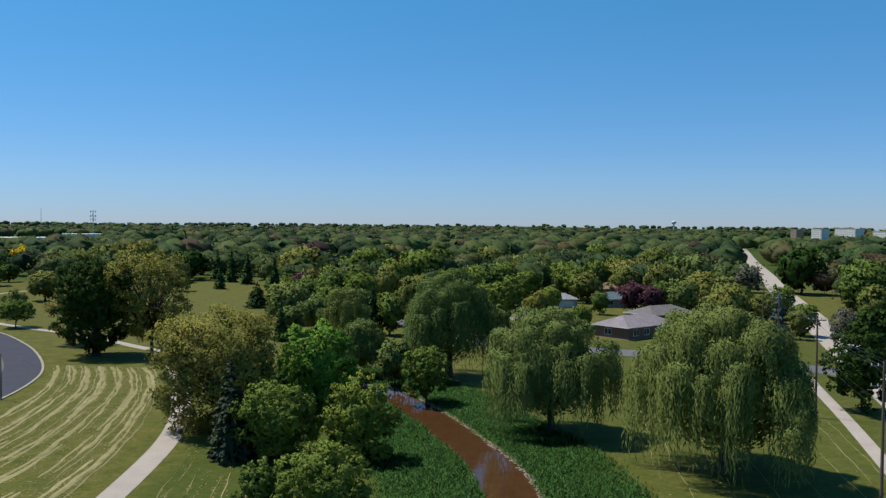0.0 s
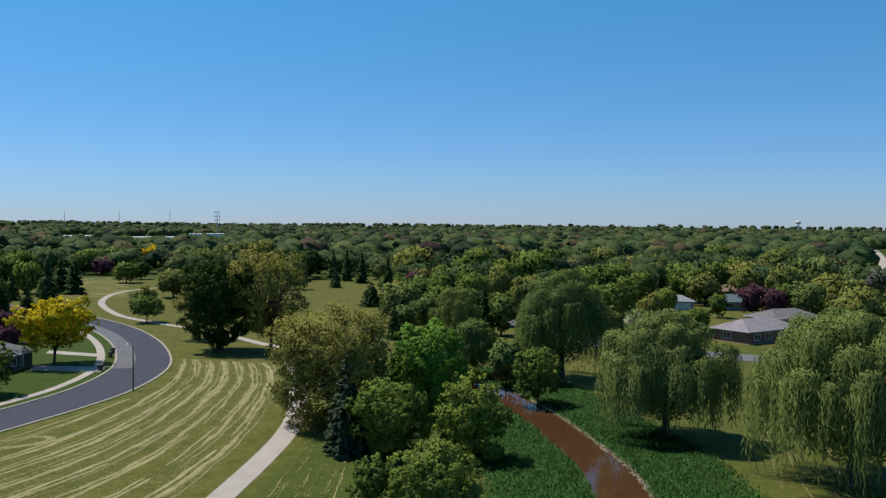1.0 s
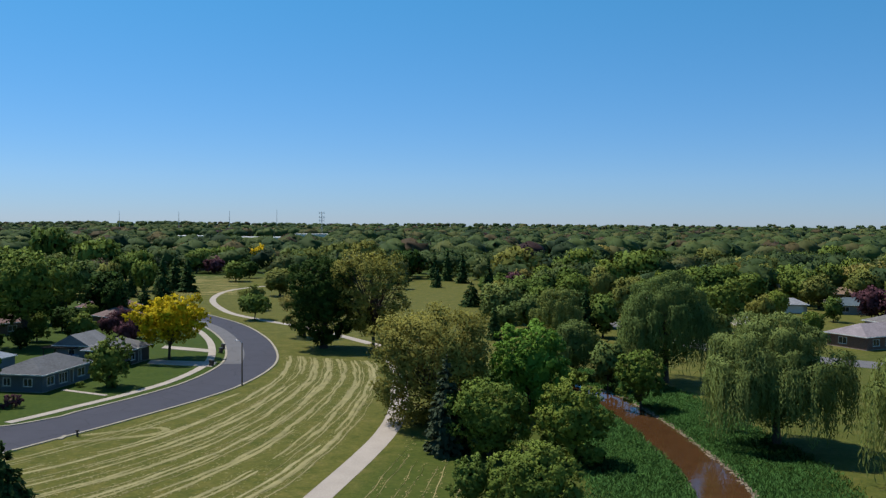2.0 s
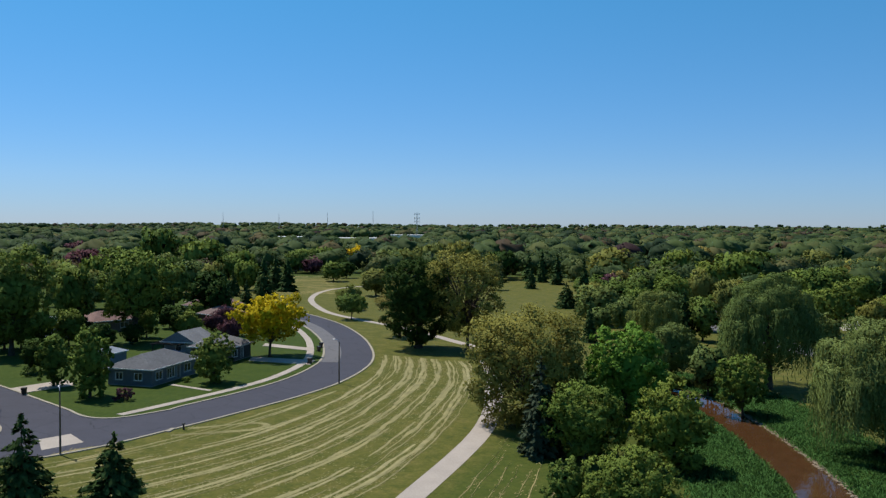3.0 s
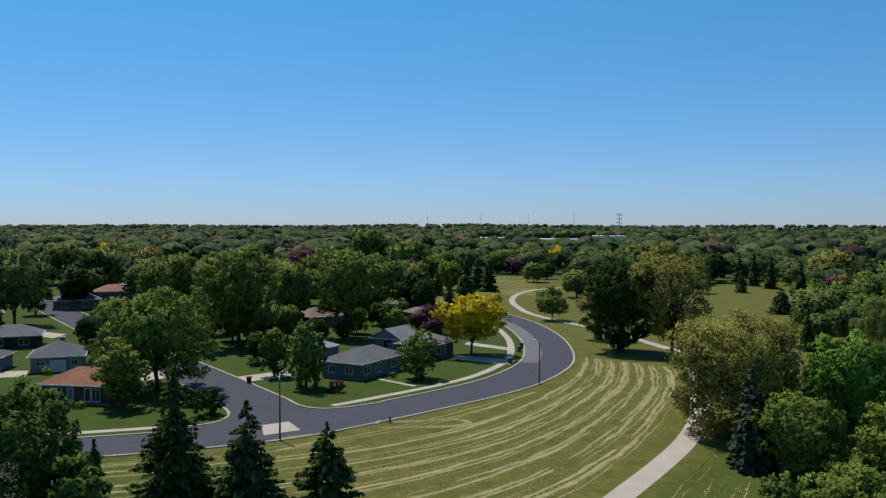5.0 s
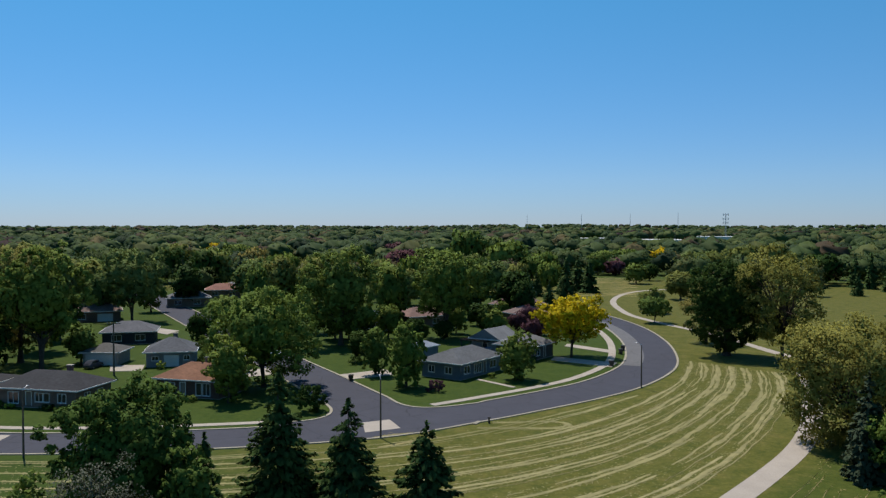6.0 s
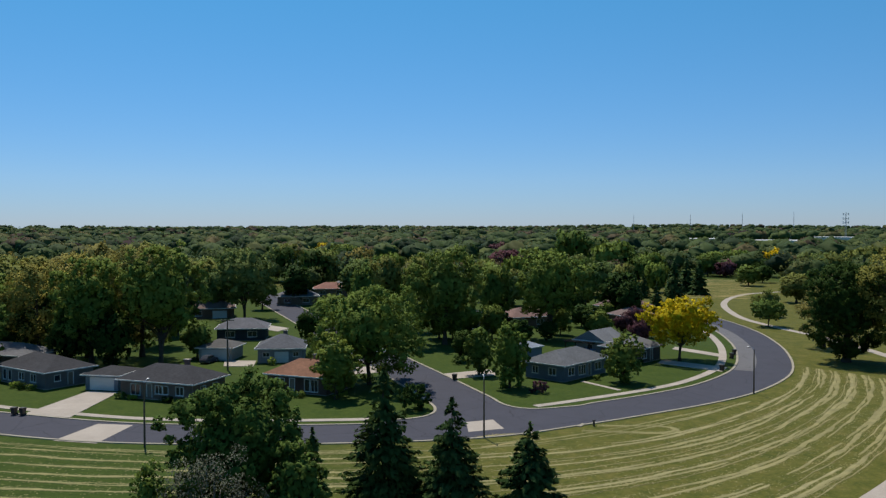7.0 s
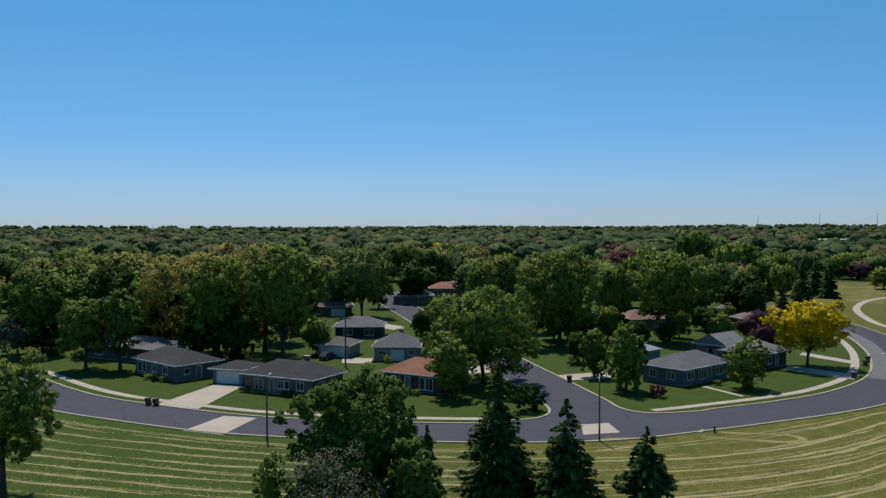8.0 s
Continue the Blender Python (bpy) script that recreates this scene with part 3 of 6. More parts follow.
def willow(x, y, h, w, seed=1, n=11000, base=0.8, label="weeping willow with drooping yellow-green curtains", mat="willow", heads=66):
    """Mop heads of foliage over one another; strands hang from their rims, longest round the outside."""
    rng = np.random.default_rng(seed)
    ang, rad = rng.uniform(0, 6.28, heads), np.sqrt(rng.uniform(0.01, 1, heads))
    ph = rng.uniform(0, 6.28, 3)
    reach = 1 + 0.16 * np.sin(2 * ang + ph[0]) + 0.10 * np.sin(5 * ang + ph[1])
    cr = w * rng.uniform(0.06, 0.125, heads)
    R = rad * reach * (w * 0.5 - cr * 0.9)
    cz = h * (0.93 - 0.40 * rad**2.6 - 0.16 * rad * rng.uniform(0, 1, heads) ** 2 + 0.03 * rng.normal(size=heads))
    C0 = np.stack([np.cos(ang) * R, np.sin(ang) * R, np.minimum(cz, h - cr * 0.5)], 1)
    away = np.stack([np.cos(ang), np.sin(ang), np.zeros(heads)], 1) * (0.4 + 0.6 * rad)[:, None]
    # rounded tops of the heads
    nt = int(n * 0.9)
    k = rng.choice(heads, nt, p=cr**2 / (cr**2).sum())
    e = unit(rng.normal(size=(nt, 3)) + np.array([0, 0, 0.7]) + 0.5 * away[k])
    P1 = C0[k] + e * (cr[k] * rng.uniform(0.6, 1.05, nt))[:, None] * np.array([1, 1, 0.62])
    N1 = unit(e + 0.4 * rng.normal(size=(nt, 3)))
    V1, F1 = cards(P1, N1, 0.19, rng, 0.42)
    S1 = unit(e + 0.35 * unit(P1 - np.array([0, 0, h * 0.45])))
    # strands
    ns, per = n // 5, 11
    share = cr * (0.6 + rad)
    k = rng.choice(heads, ns, p=share / share.sum())
    a = rng.uniform(0, 6.28, ns)
    dirs = unit(np.stack([np.cos(a), np.sin(a), np.zeros(ns)], 1) + 0.9 * away[k])
    r = rng.uniform(0.45, 1.05, ns)
    t0 = C0[k] + dirs * (cr[k] * r)[:, None] + np.array([0, 0, 1.0]) * (cr[k] * (0.45 - 0.45 * r**2))[:, None]
    hang_to = base + h * (0.03 + 0.30 * rng.uniform(0, 1, heads) ** 2.0 + 0.05 * np.sin(4 * ang + ph[2]))
    full = np.where(rad[k] > 0.74, t0[:, 2] - hang_to[k], h * (0.09 + 0.14 * rad[k]))
    length = np.clip(full, 0.8, None) * rng.uniform(0.25, 1.0, ns)
    length = np.minimum(length, t0[:, 2] - 0.25)
    u = (np.arange(per) + 0.5) / per
    L = t0[:, None] + dirs[:, None] * (0.10 * np.sqrt(length)[:, None] * np.sqrt(u))[..., None] - np.array([0, 0, 1.0]) * (length[:, None] * u)[..., None]
    L = (L + rng.normal(size=L.shape) * 0.09).reshape(-1, 3)
    m = len(L)
    face = unit(np.repeat(dirs, per, 0) + 0.6 * rng.normal(size=(m, 3)))
    down = unit(np.array([0, 0, -1.0]) + 0.28 * rng.normal(size=(m, 3)))
    sid = unit(np.cross(face, down))
    s = (np.repeat(length, per) / per * 0.55 + 0.07)[:, None]
    wd = (0.030 + 0.045 * rng.uniform(size=m))[:, None]
    V2 = np.stack([L - down * s, L - sid * wd, L + down * s, L + sid * wd], 1).reshape(-1, 3)
    S2 = unit(np.repeat(dirs, per, 0) + 0.3 * face + np.array([0, 0, 1.0]) * (0.75 - 0.7 * np.tile(u, ns))[:, None])
    # shaded leaves inside
    ni = n // 5
    q = unit(rng.normal(size=(ni, 3)))
    V3, F3 = cards(q * (rng.uniform(0.3, 1.0, ni) ** 0.4)[:, None] * np.array([w * 0.36, w * 0.36, h * 0.36]) + np.array([0, 0, h * 0.48]), q, 0.42, rng, 0.5)
    V, Fc = np.vstack([V1, V2, V3]), np.vstack([F1, np.arange(4 * m).reshape(m, 4) + len(V1), F3 + len(V1) + len(V2)])
    S2 = np.vstack([S2, unit(q - np.array([0, 0, 0.3]))])
    V[:, 2] = np.maximum(V[:, 2], 0.05)
    wood = limbs(rng, h * 0.92, h * 0.16, w, C0, 18, 0.04 * h, stems=2)
    return plant("willow_tree", x, y, label, "tree", "willows by the creek", wood, M["bark"], (V, Fc, np.repeat(np.vstack([S1, S2]), 4, 0)), M[mat])


def spruce(x, y, h, w, mat="spruce", seed=1, n=5200, base=0.4, leaf=0.30, label="dark green spruce with drooping boughs", sparse=1.0, group="spruces"):
    """Whorls of boughs that droop and turn up at their tips."""
    rng = np.random.default_rng(seed)
    boughs, n, leaf = int(22 * h * sparse), int(n * 1.5), leaf * 1.15
    z = base + (h - base) * (1 - rng.uniform(0, 1, boughs) ** 0.62)
    z = np.round(z / 0.55) * 0.55 + rng.normal(size=boughs) * 0.10
    z = np.clip(z, base, h - 0.15)
    a = rng.uniform(0, 6.28, boughs)
    R = w / 2 * np.clip((h - z) / (h - base), 0.02, 1) ** 0.80 * rng.uniform(0.72, 1.18, boughs)
    k = rng.choice(boughs, n, p=(R + 0.15) / (R + 0.15).sum())
    u = rng.uniform(0.05, 1.0, n) ** 0.7
    lat = rng.normal(size=n) * 0.16 * R[k] * (1.15 - u)
    rr = R[k] * u
    P = np.stack([np.cos(a[k]) * rr - np.sin(a[k]) * lat, np.sin(a[k]) * rr + np.cos(a[k]) * lat, z[k] - 0.38 * R[k] * u + 0.22 * R[k] * u**2 + rng.normal(size=n) * 0.07], 1)
    P[:, 2] = np.maximum(P[:, 2], 0.1)
    out = np.stack([np.cos(a[k]), np.sin(a[k]), np.full(n, -0.25)], 1)
    N = unit(np.stack([0.5 * np.cos(a[k]), 0.5 * np.sin(a[k]), np.full(n, 0.8)], 1) + 0.55 * rng.normal(size=(n, 3)))
    W = unit(np.cross(N, out))
    U = unit(np.cross(W, N))
    s = (leaf * rng.uniform(0.6, 1.4, n))[:, None]
    V = np.stack([P - U * s, P - W * s * 0.45, P + U * s, P + W * s * 0.45], 1).reshape(-1, 3)
    S = unit(np.stack([np.cos(a[k]), np.sin(a[k]), np.full(n, 0.75)], 1) + 0.25 * N)
    tipn = 40
    tp = np.stack([rng.normal(size=tipn) * 0.06, rng.normal(size=tipn) * 0.06, h - rng.uniform(0, 1.2, tipn)], 1)
    tv, tf = cards(tp, unit(rng.normal(size=(tipn, 3)) * np.array([1, 1, 0.2])), 0.16, rng, 0.4)
    Fc = np.vstack([np.arange(4 * n).reshape(n, 4), tf + len(V)])
    wood = tubes([([(0, 0, -0.1), (0, 0, h * 0.5), (0, 0, h * 0.98)], [0.016 * h + 0.03, 0.010 * h, 0.02], 7)])
    return plant("spruce_tree", x, y, label, "tree", group, wood, M["bark"], (np.vstack([V, tv]), Fc, np.repeat(np.vstack([S, unit(tp * np.array([1, 1, 0]) + np.array([0, 0, 0.1]))]), 4, 0)), M[mat], crown_name="needles")


def heart(rng, h, w, rows=6, cols=9):
    """The closed inner cone of a far conifer."""
    t, ph = np.meshgrid(np.linspace(0.0, 1.0, rows), np.arange(cols) * 2 * math.pi / cols, indexing="ij")
    t, ph = t.ravel(), ph.ravel()
    r = (1 - t) * w * 0.36 * rng.uniform(0.8, 1.2, len(t)) + 0.002
    d = np.stack([np.cos(ph), np.sin(ph), np.full(len(t), 0.5)], 1)
    P = np.stack([np.cos(ph) * r, np.sin(ph) * r, t * h * 0.92], 1)
    i = np.arange(rows * cols).reshape(rows, cols)
    Fc = np.stack([i[:-1], np.roll(i, -1, 1)[:-1], np.roll(i, -1, 1)[1:], i[1:]], -1).reshape(-1, 4)
    return P, Fc, unit(d)


def far_tree_mesh(rng, h, w, n, leaf, conifer=False, coarse=False):
    """A small crown of leaf clumps over a hidden trunk, for the woods."""
    if conifer:
        z = h * (1 - np.sqrt(rng.uniform(0, 1, n)))
        r = w / 2 * (1 - z / h) * rng.uniform(0.6, 1.05, n)
        a = rng.uniform(0, 6.28, n)
        P = np.stack([np.cos(a) * r, np.sin(a) * r, z], 1)
        S = unit(np.stack([np.cos(a), np.sin(a), np.full(n, 0.6)], 1))
        N = unit(S + 0.4 * rng.normal(size=(n, 3)))
        V2, F2, S2 = heart(rng, h, w)
    else:
        P, N, c, s, S = crown_points(rng, h, h * 0.06, w, 16, n, 0.20, 0, 0.12, 0.6, 0.3, 0.1, 1.0)
        V2, F2, S2 = inner_mass(rng, h, h * 0.06, w, 0, *((6, 9) if coarse else (8, 12)), 0.92 if coarse else 0.86 if n < 100 else 0.70)
    V, Fc = cards(P, N, leaf, rng, 0.7)
    return np.vstack([V, V2]), np.vstack([Fc, F2 + len(V)]), np.vstack([np.repeat(S, 4, 0), S2])


# ---- houses ----
def wall_panel(bm, length, height, openings, at):
    """One wall, 0.2 m thick, with its openings cut through. at: pose of its lower left corner, outer face towards -y."""
    xs = sorted({0.0, length, *[o[0] for o in openings], *[o[1] for o in openings]})
    zs = sorted({0.0, height, *[o[2] for o in openings], *[o[3] for o in openings]})
    grid = {}

    def corner(i, k):
        if (i, k) not in grid:
            grid[i, k] = bm.verts.new(at @ Vector((xs[i], 0, zs[k])))
        return grid[i, k]

    for i in range(len(xs) - 1):
        for k in range(len(zs) - 1):
            mx, mz = (xs[i] + xs[i + 1]) / 2, (zs[k] + zs[k + 1]) / 2
            if not any(o[0] < mx < o[1] and o[2] < mz < o[3] for o in openings):
                bm.faces.new((corner(i, k), corner(i + 1, k), corner(i + 1, k + 1), corner(i, k + 1)))
    bmesh.ops.solidify(bm, geom=bm.faces[:], thickness=0.2)


def place_bm(bm, m):
    bm.transform(m)
    return bm


def hip_roof(L, D, z, rise, over, ridge):
    """A hipped roof with eaves: ridge is its ridge's length (L + 2 over: a gable)."""
    bm = bmesh.new()
    x0, x1, y0, y1 = -L / 2 - over, L / 2 + over, -D / 2 - over, D / 2 + over
    e = [bm.verts.new(p) for p in ((x0, y0, z), (x1, y0, z), (x1, y1, z), (x0, y1, z))]
    f = [bm.verts.new(p) for p in ((x0, y0, z - 0.16), (x1, y0, z - 0.16), (x1, y1, z - 0.16), (x0, y1, z - 0.16))]
    r = [bm.verts.new((-ridge / 2, 0, z + rise)), bm.verts.new((ridge / 2, 0, z + rise))]
    for q in ((e[0], e[1], r[1], r[0]), (e[1], e[2], r[1]), (e[2], e[3], r[0], r[1]), (e[3], e[0], r[0]), (f[3], f[2], f[1], f[0])):
        bm.faces.new(q)
    for i in range(4):
        bm.faces.new((f[i], f[(i + 1) % 4], e[(i + 1) % 4], e[i]))
    return bm


def gutter(L, D, z, over, t=0.10):
    x0, x1, y0, y1 = -L / 2 - over, L / 2 + over, -D / 2 - over, D / 2 + over
    return boxes((x0 - t, x1 + t, y0 - t, y0, z - 0.18, z + 0.01), (x0 - t, x1 + t, y1, y1 + t, z - 0.18, z + 0.01), (x0 - t, x0, y0, y1, z - 0.18, z + 0.01), (x1, x1 + t, y0, y1, z - 0.18, z + 0.01))


HOUSE_MATS = {}


def paint(kind, c):
    key = (kind, c)
    if key not in HOUSE_MATS:
        if kind == "shingle":
            m, nt, b = material("roof_shingles", 0.9)
            rows = ramp(nt, noise_of(nt, 7.0, 3.0, 0.7, (0.25, 0.25, 1.6)), [(0.3, shade(c, 0.72)), (0.7, shade(c, 1.25))])
            wear = ramp(nt, noise_of(nt, 0.35, 5.0), [(0.3, (0.82, 0.82, 0.82)), (0.7, (1.12, 1.12, 1.12))])
            nt.links.new(mix(nt, 1.0, rows, wear, "MULTIPLY"), b.inputs["Base Color"])
            bump(nt, b, noise_of(nt, 9.0, 3.0, 0.7, (0.3, 0.3, 2.0)), 0.5, 0.03)
            HOUSE_MATS[key] = m
        elif kind == "brick":
            m, nt, b = material("brickwork", 0.9)
            g = nt.nodes.new("ShaderNodeNewGeometry")
            n1 = noise_of(nt, 6.0, 2.0, 0.6, (1, 1, 3.0))
            col = ramp(nt, n1, [(0.3, shade(c, 0.7)), (0.7, shade(c, 1.3))])
            nt.links.new(col, b.inputs["Base Color"])
            bump(nt, b, n1, 0.4, 0.02)
            HOUSE_MATS[key] = m
        else:
            HOUSE_MATS[key] = surface("painted_siding", c, 0.7, 3.0, 0.5, 0.08, 0.15)
    return HOUSE_MATS[key]


def window_part(parent, at, w, h, panes=2, frame=None):
    """A window with a frame, panes and a sill; at is the pose of its lower left corner in the wall's face."""
    fr = frame or M["white"]
    t = 0.09
    bm = boxes((-t, w + t, -0.05, 0.06, -t, 0), (-t, w + t, -0.05, 0.06, h, h + t), (-t, 0, -0.05, 0.06, 0, h), (w, w + t, -0.05, 0.06, 0, h))
    for i in range(1, panes):
        x = w * i / panes
        box(bm, x - 0.035, x + 0.035, -0.04, 0.06, 0, h)
    win = part("window", place_bm(bm, at), fr, parent)
    for i in range(panes):
        part("pane", place_bm(boxes((w * i / panes + 0.036, w * (i + 1) / panes - 0.036, 0.07, 0.09, 0.001, h - 0.001)), at), M["glass"], win)
    part("sill", place_bm(boxes((-t - 0.06, w + t + 0.06, -0.12, -0.052, -t - 0.05, -t)), at), fr, win)
    return win


def house(name, x, y, turn, L, D, wall=(0.3, 0.3, 0.3), roof=(0.12, 0.12, 0.13), eave=2.75, rise=1.9, ridge=None, over=0.55, front=(), right=(), left=(), back=(), kind="siding", label="", chimney=None, category="house", group=""):
    """A low house. front faces -y, right +x. Openings: (what, x0, x1, z0, z1[, panes]); what: w window, d door, g garage door."""
    ob = thing(name, x, y, 0, turn, label, category, group)
    ridge = L - D * 0.82 if ridge is None else ridge
    H = eave
    sides = [(front, L, pose(-L / 2, -D / 2, 0)), (right, D, pose(L / 2, -D / 2, 0, 0, 0, 90)), (back, L, pose(L / 2, D / 2, 0, 0, 0, 180)), (left, D, pose(-L / 2, D / 2, 0, 0, 0, 270))]
    wallmat = paint(kind, wall)
    for ops, length, at in sides:
        bm = bmesh.new()
        wall_panel(bm, length, H, [o[1:5] for o in ops], at)
        part("wall", bm, wallmat, ob)
        for o in ops:
            w, h = o[2] - o[1], o[4] - o[3]
            here = at @ pose(o[1], 0, o[3])
            if o[0] == "w":
                window_part(ob, here, w, h, o[5] if len(o) > 5 else 2)
            elif o[0] == "d":
                d = part("door", place_bm(boxes((0, w, 0.08, 0.13, 0, h)), here), M["door"], ob)
                part("door_frame", place_bm(boxes((-0.1, 0, -0.03, 0.14, 0, h), (w, w + 0.1, -0.03, 0.14, 0, h), (-0.1, w + 0.1, -0.03, 0.14, h, h + 0.1)), here), M["white"], d)
            else:
                g = part("garage_door", place_bm(boxes((0, w, 0.06, 0.12, 0, h)), here), M["white"], ob)
                for i in range(4):
                    part("door_panel", place_bm(boxes((0.06, w - 0.06, 0.03, 0.062, h * i / 4 + 0.03, h * (i + 1) / 4 - 0.03)), here), M["white"], g)
    part("foundation", boxes((-L / 2 - 0.03, L / 2 + 0.03, -D / 2 - 0.03, D / 2 + 0.03, -0.3, 0.10)), M["concrete"], ob) if not any(o[0] == "g" for o in (*front, *right, *left, *back)) else None
    part("roof", hip_roof(L, D, H + 0.16, rise, over, ridge), paint("shingle", roof), ob)
    part("gutter", gutter(L, D, H + 0.14, over), M["white"], ob)
    if ridge > L - 0.1:
        for s in (-1, 1):
            bm = bmesh.new()
            vs = [bm.verts.new(p) for p in ((s * L / 2, -D / 2, H), (s * L / 2, D / 2, H), (s * L / 2, 0, H + rise * 0.93))]
            bm.faces.new(vs)
            bmesh.ops.solidify(bm, geom=bm.faces[:], thickness=0.15)
            part("gable", bm, wallmat, ob)
    if chimney:
        cx, cy, ch, cm = chimney
        c = part("chimney", boxes((cx - 0.4, cx + 0.4, cy - 0.3, cy + 0.3, H + 0.2, ch), bevel=0.03), paint("brick", cm), ob)
        part("chimney_cap", boxes((cx - 0.5, cx + 0.5, cy - 0.4, cy + 0.4, ch, ch + 0.12)), M["concrete"], c)
    return ob

# ---- paths, streets beyond ----
def slabs(name, line, width, z, mat, label, category, length=1.5, limit=300):
    """A walk of single slabs with open joints, laid along a line."""
    ob = thing(name, 0, 0, 0, 0, label, category, "", "structure")
    a, b = offset_line(line, width / 2), offset_line(line, -width / 2)
    seg = np.r_[0, np.cumsum(np.linalg.norm(np.diff(line, axis=0), axis=1))]
    cuts = np.arange(0, seg[-1], length)
    at = lambda L, s: np.array([np.interp(s, seg, L[:, 0]), np.interp(s, seg, L[:, 1])])
    for i in range(min(len(cuts) - 1, limit)):
        s0, s1 = cuts[i] + 0.008, cuts[i + 1] - 0.008
        q = [at(b, s0), at(b, s1), at(a, s1), at(a, s0)]
        c = sum(q) / 4
        V = [(*(p - c), z) for p in q] + [(*(p - c), -0.1) for p in q]
        me = mesh_from("slab", V, [(0, 1, 2, 3), (0, 4, 5, 1), (1, 5, 6, 2), (2, 6, 7, 3), (3, 7, 4, 0)], mat)
        s = hang("slab", me, ob)
        s.location = (c[0], c[1], 0)
    return ob


half_w = np.interp(PATH_MID[:, 1], [150, 215], [1.4, 1.05])[:, None]
to_left = offset_line(PATH_MID, 1.0) - PATH_MID
strip("bike_path", PATH_MID + to_left * half_w, PATH_MID - to_left * half_w, 0.03, -0.1, M["concrete"], None, "pale concrete path through the park", "structure", "path")
CREEK_ST = smooth_line([(-42.2, 288.7), (-33.5, 279.5), (-22.6, 259.0), (-13.0, 239.9), (-3.3, 219.9), (6.3, 203.1), (14.9, 192.2), (26.6, 185.8), (37.9, 181.5), (53.3, 173.2), (70.0, 161.9), (76.8, 156.1)])
strip("creek_street", offset_line(CREEK_ST, 4.5), offset_line(CREEK_ST, -4.5), 0.02, -0.1, M["old_asphalt"], None, "faded grey asphalt street beyond the creek", "structure", "road")
AVENUE = smooth_line([(62.3, 101.2), (71.5, 131.8), (79.6, 158.6), (97.2, 216.9), (114.8, 274.5), (142.8, 366.8), (171.6, 455.7), (185.5, 499.6), (206.7, 567.9), (242.3, 679.5), (308.6, 882.0), (408.6, 1190.7), (415.3, 1227.1)], 6)
strip("avenue", offset_line(AVENUE, 4.3), offset_line(AVENUE, -4.3), 0.03, -0.1, M["concrete"], None, "pale concrete avenue running to the horizon", "structure", "road")

# ---- the large trees of the park ----
broadleaf(-69, 171.5, 19.4, 15.8, "dark", 11, base=1.5, full=3.2, boughs=120, leaf=0.24, cover=1.9, lumps=0.05, hollow=0.75, girth=0.75, label="dense dark green maple standing on mown grass")
broadleaf(-57.8, 171.2, 21.0, 17.4, "olive", 12, base=3.6, stems=4, branches=110, top=0.45, girth=0.6, label="open-crowned tree with young olive leaves and bare limbs")
broadleaf(-80, 187, 13.5, 11, "russet", 13, base=2.0, branches=24, label="brownish young-leaved tree at the bend of the path")
broadleaf(-29.2, 111.8, 15.9, 17.6, "olive", 14, base=0.0, cover=1.7, leaf=0.25, boughs=110, full=3.0, stems=3, branches=60, top=0.1, label="broad olive tree with thin young foliage by the path")
spruce(-23.8, 97.2, 11.6, 5.6, "grey_fir", 15, n=5200, label="narrow dark conifer among the creek trees")
broadleaf(-17.1, 118, 13.3, 11.4, "vivid", 16, base=0.8, full=2.9, lumps=0.2, hollow=0.5, label="fresh green maple among the creek trees")
broadleaf(-18.8, 97.7, 8.5, 11.2, "leafy", 17, base=0.0, full=3.2, stems=2, lumps=0.25, hollow=0.5, label="bright green young maple with a bare lower fringe")
broadleaf(-9.2, 97.3, 9.6, 9.2, "leafy", 18, base=0.0, full=3.0, lumps=0.25, hollow=0.5, label="bushy green tree on the creek bank")
broadleaf(-10.6, 76.9, 7.5, 9.0, "leafy", 19, base=0.0, full=3.0, stems=3, lumps=0.25, hollow=0.5, label="low yellow-green bushy tree")
broadleaf(-16.5, 78.2, 5.3, 4.6, "maple", 20, base=0.2, stems=2, label="small blue-green bush beside larger trees")
willow(1.3, 150.6, 19.3, 17.5, 21, 14850)
broadleaf(-2.3, 128.2, 8.6, 7.8, "leafy", 22, base=1.2, stems=2, label="small leaning green tree at the water's edge")
willow(14.2, 111.3, 16.4, 17.4, 23, 17550, base=0.6)
willow(30.6, 93.3, 18.8, 20.4, 24, 22950, base=0.0)
willow(-22.6, 199.4, 12.3, 12.2, 25, 6000)
willow(-14, 150, 10.5, 10, 26, 6000, base=0.4, mat="willow", label="grey-green drooping tree over the creek")
broadleaf(16, 221, 13.6, 11.3, "maple", 27, base=3.5, stems=2, branches=26, label="spreading tree with dark limbs beside the street")
broadleaf(-106.9, 215.7, 7.0, 9.6, "maple", 28, base=1.8, full=2.9, stems=2, lumps=0.1, label="low flat-topped tree beside the path")
spruce(-50.9, 261.9, 17.4, 5.8, "spruce", 29, n=3600, leaf=0.36, label="tall narrow dark spruce")
spruce(-58.1, 270.1, 8.2, 8.0, "spruce", 30, n=2200, leaf=0.36, label="wide dark evergreen with pale bare boughs")
spruce(80.3, 205.4, 12.2, 5.8, "blue_spruce", 31, n=2600, leaf=0.3, label="blue-green spruce beside the avenue")
broadleaf(61, 124.7, 11.7, 10.5, "dark", 32, base=0.8, stems=3, label="dark olive tree overhanging the sidewalk")
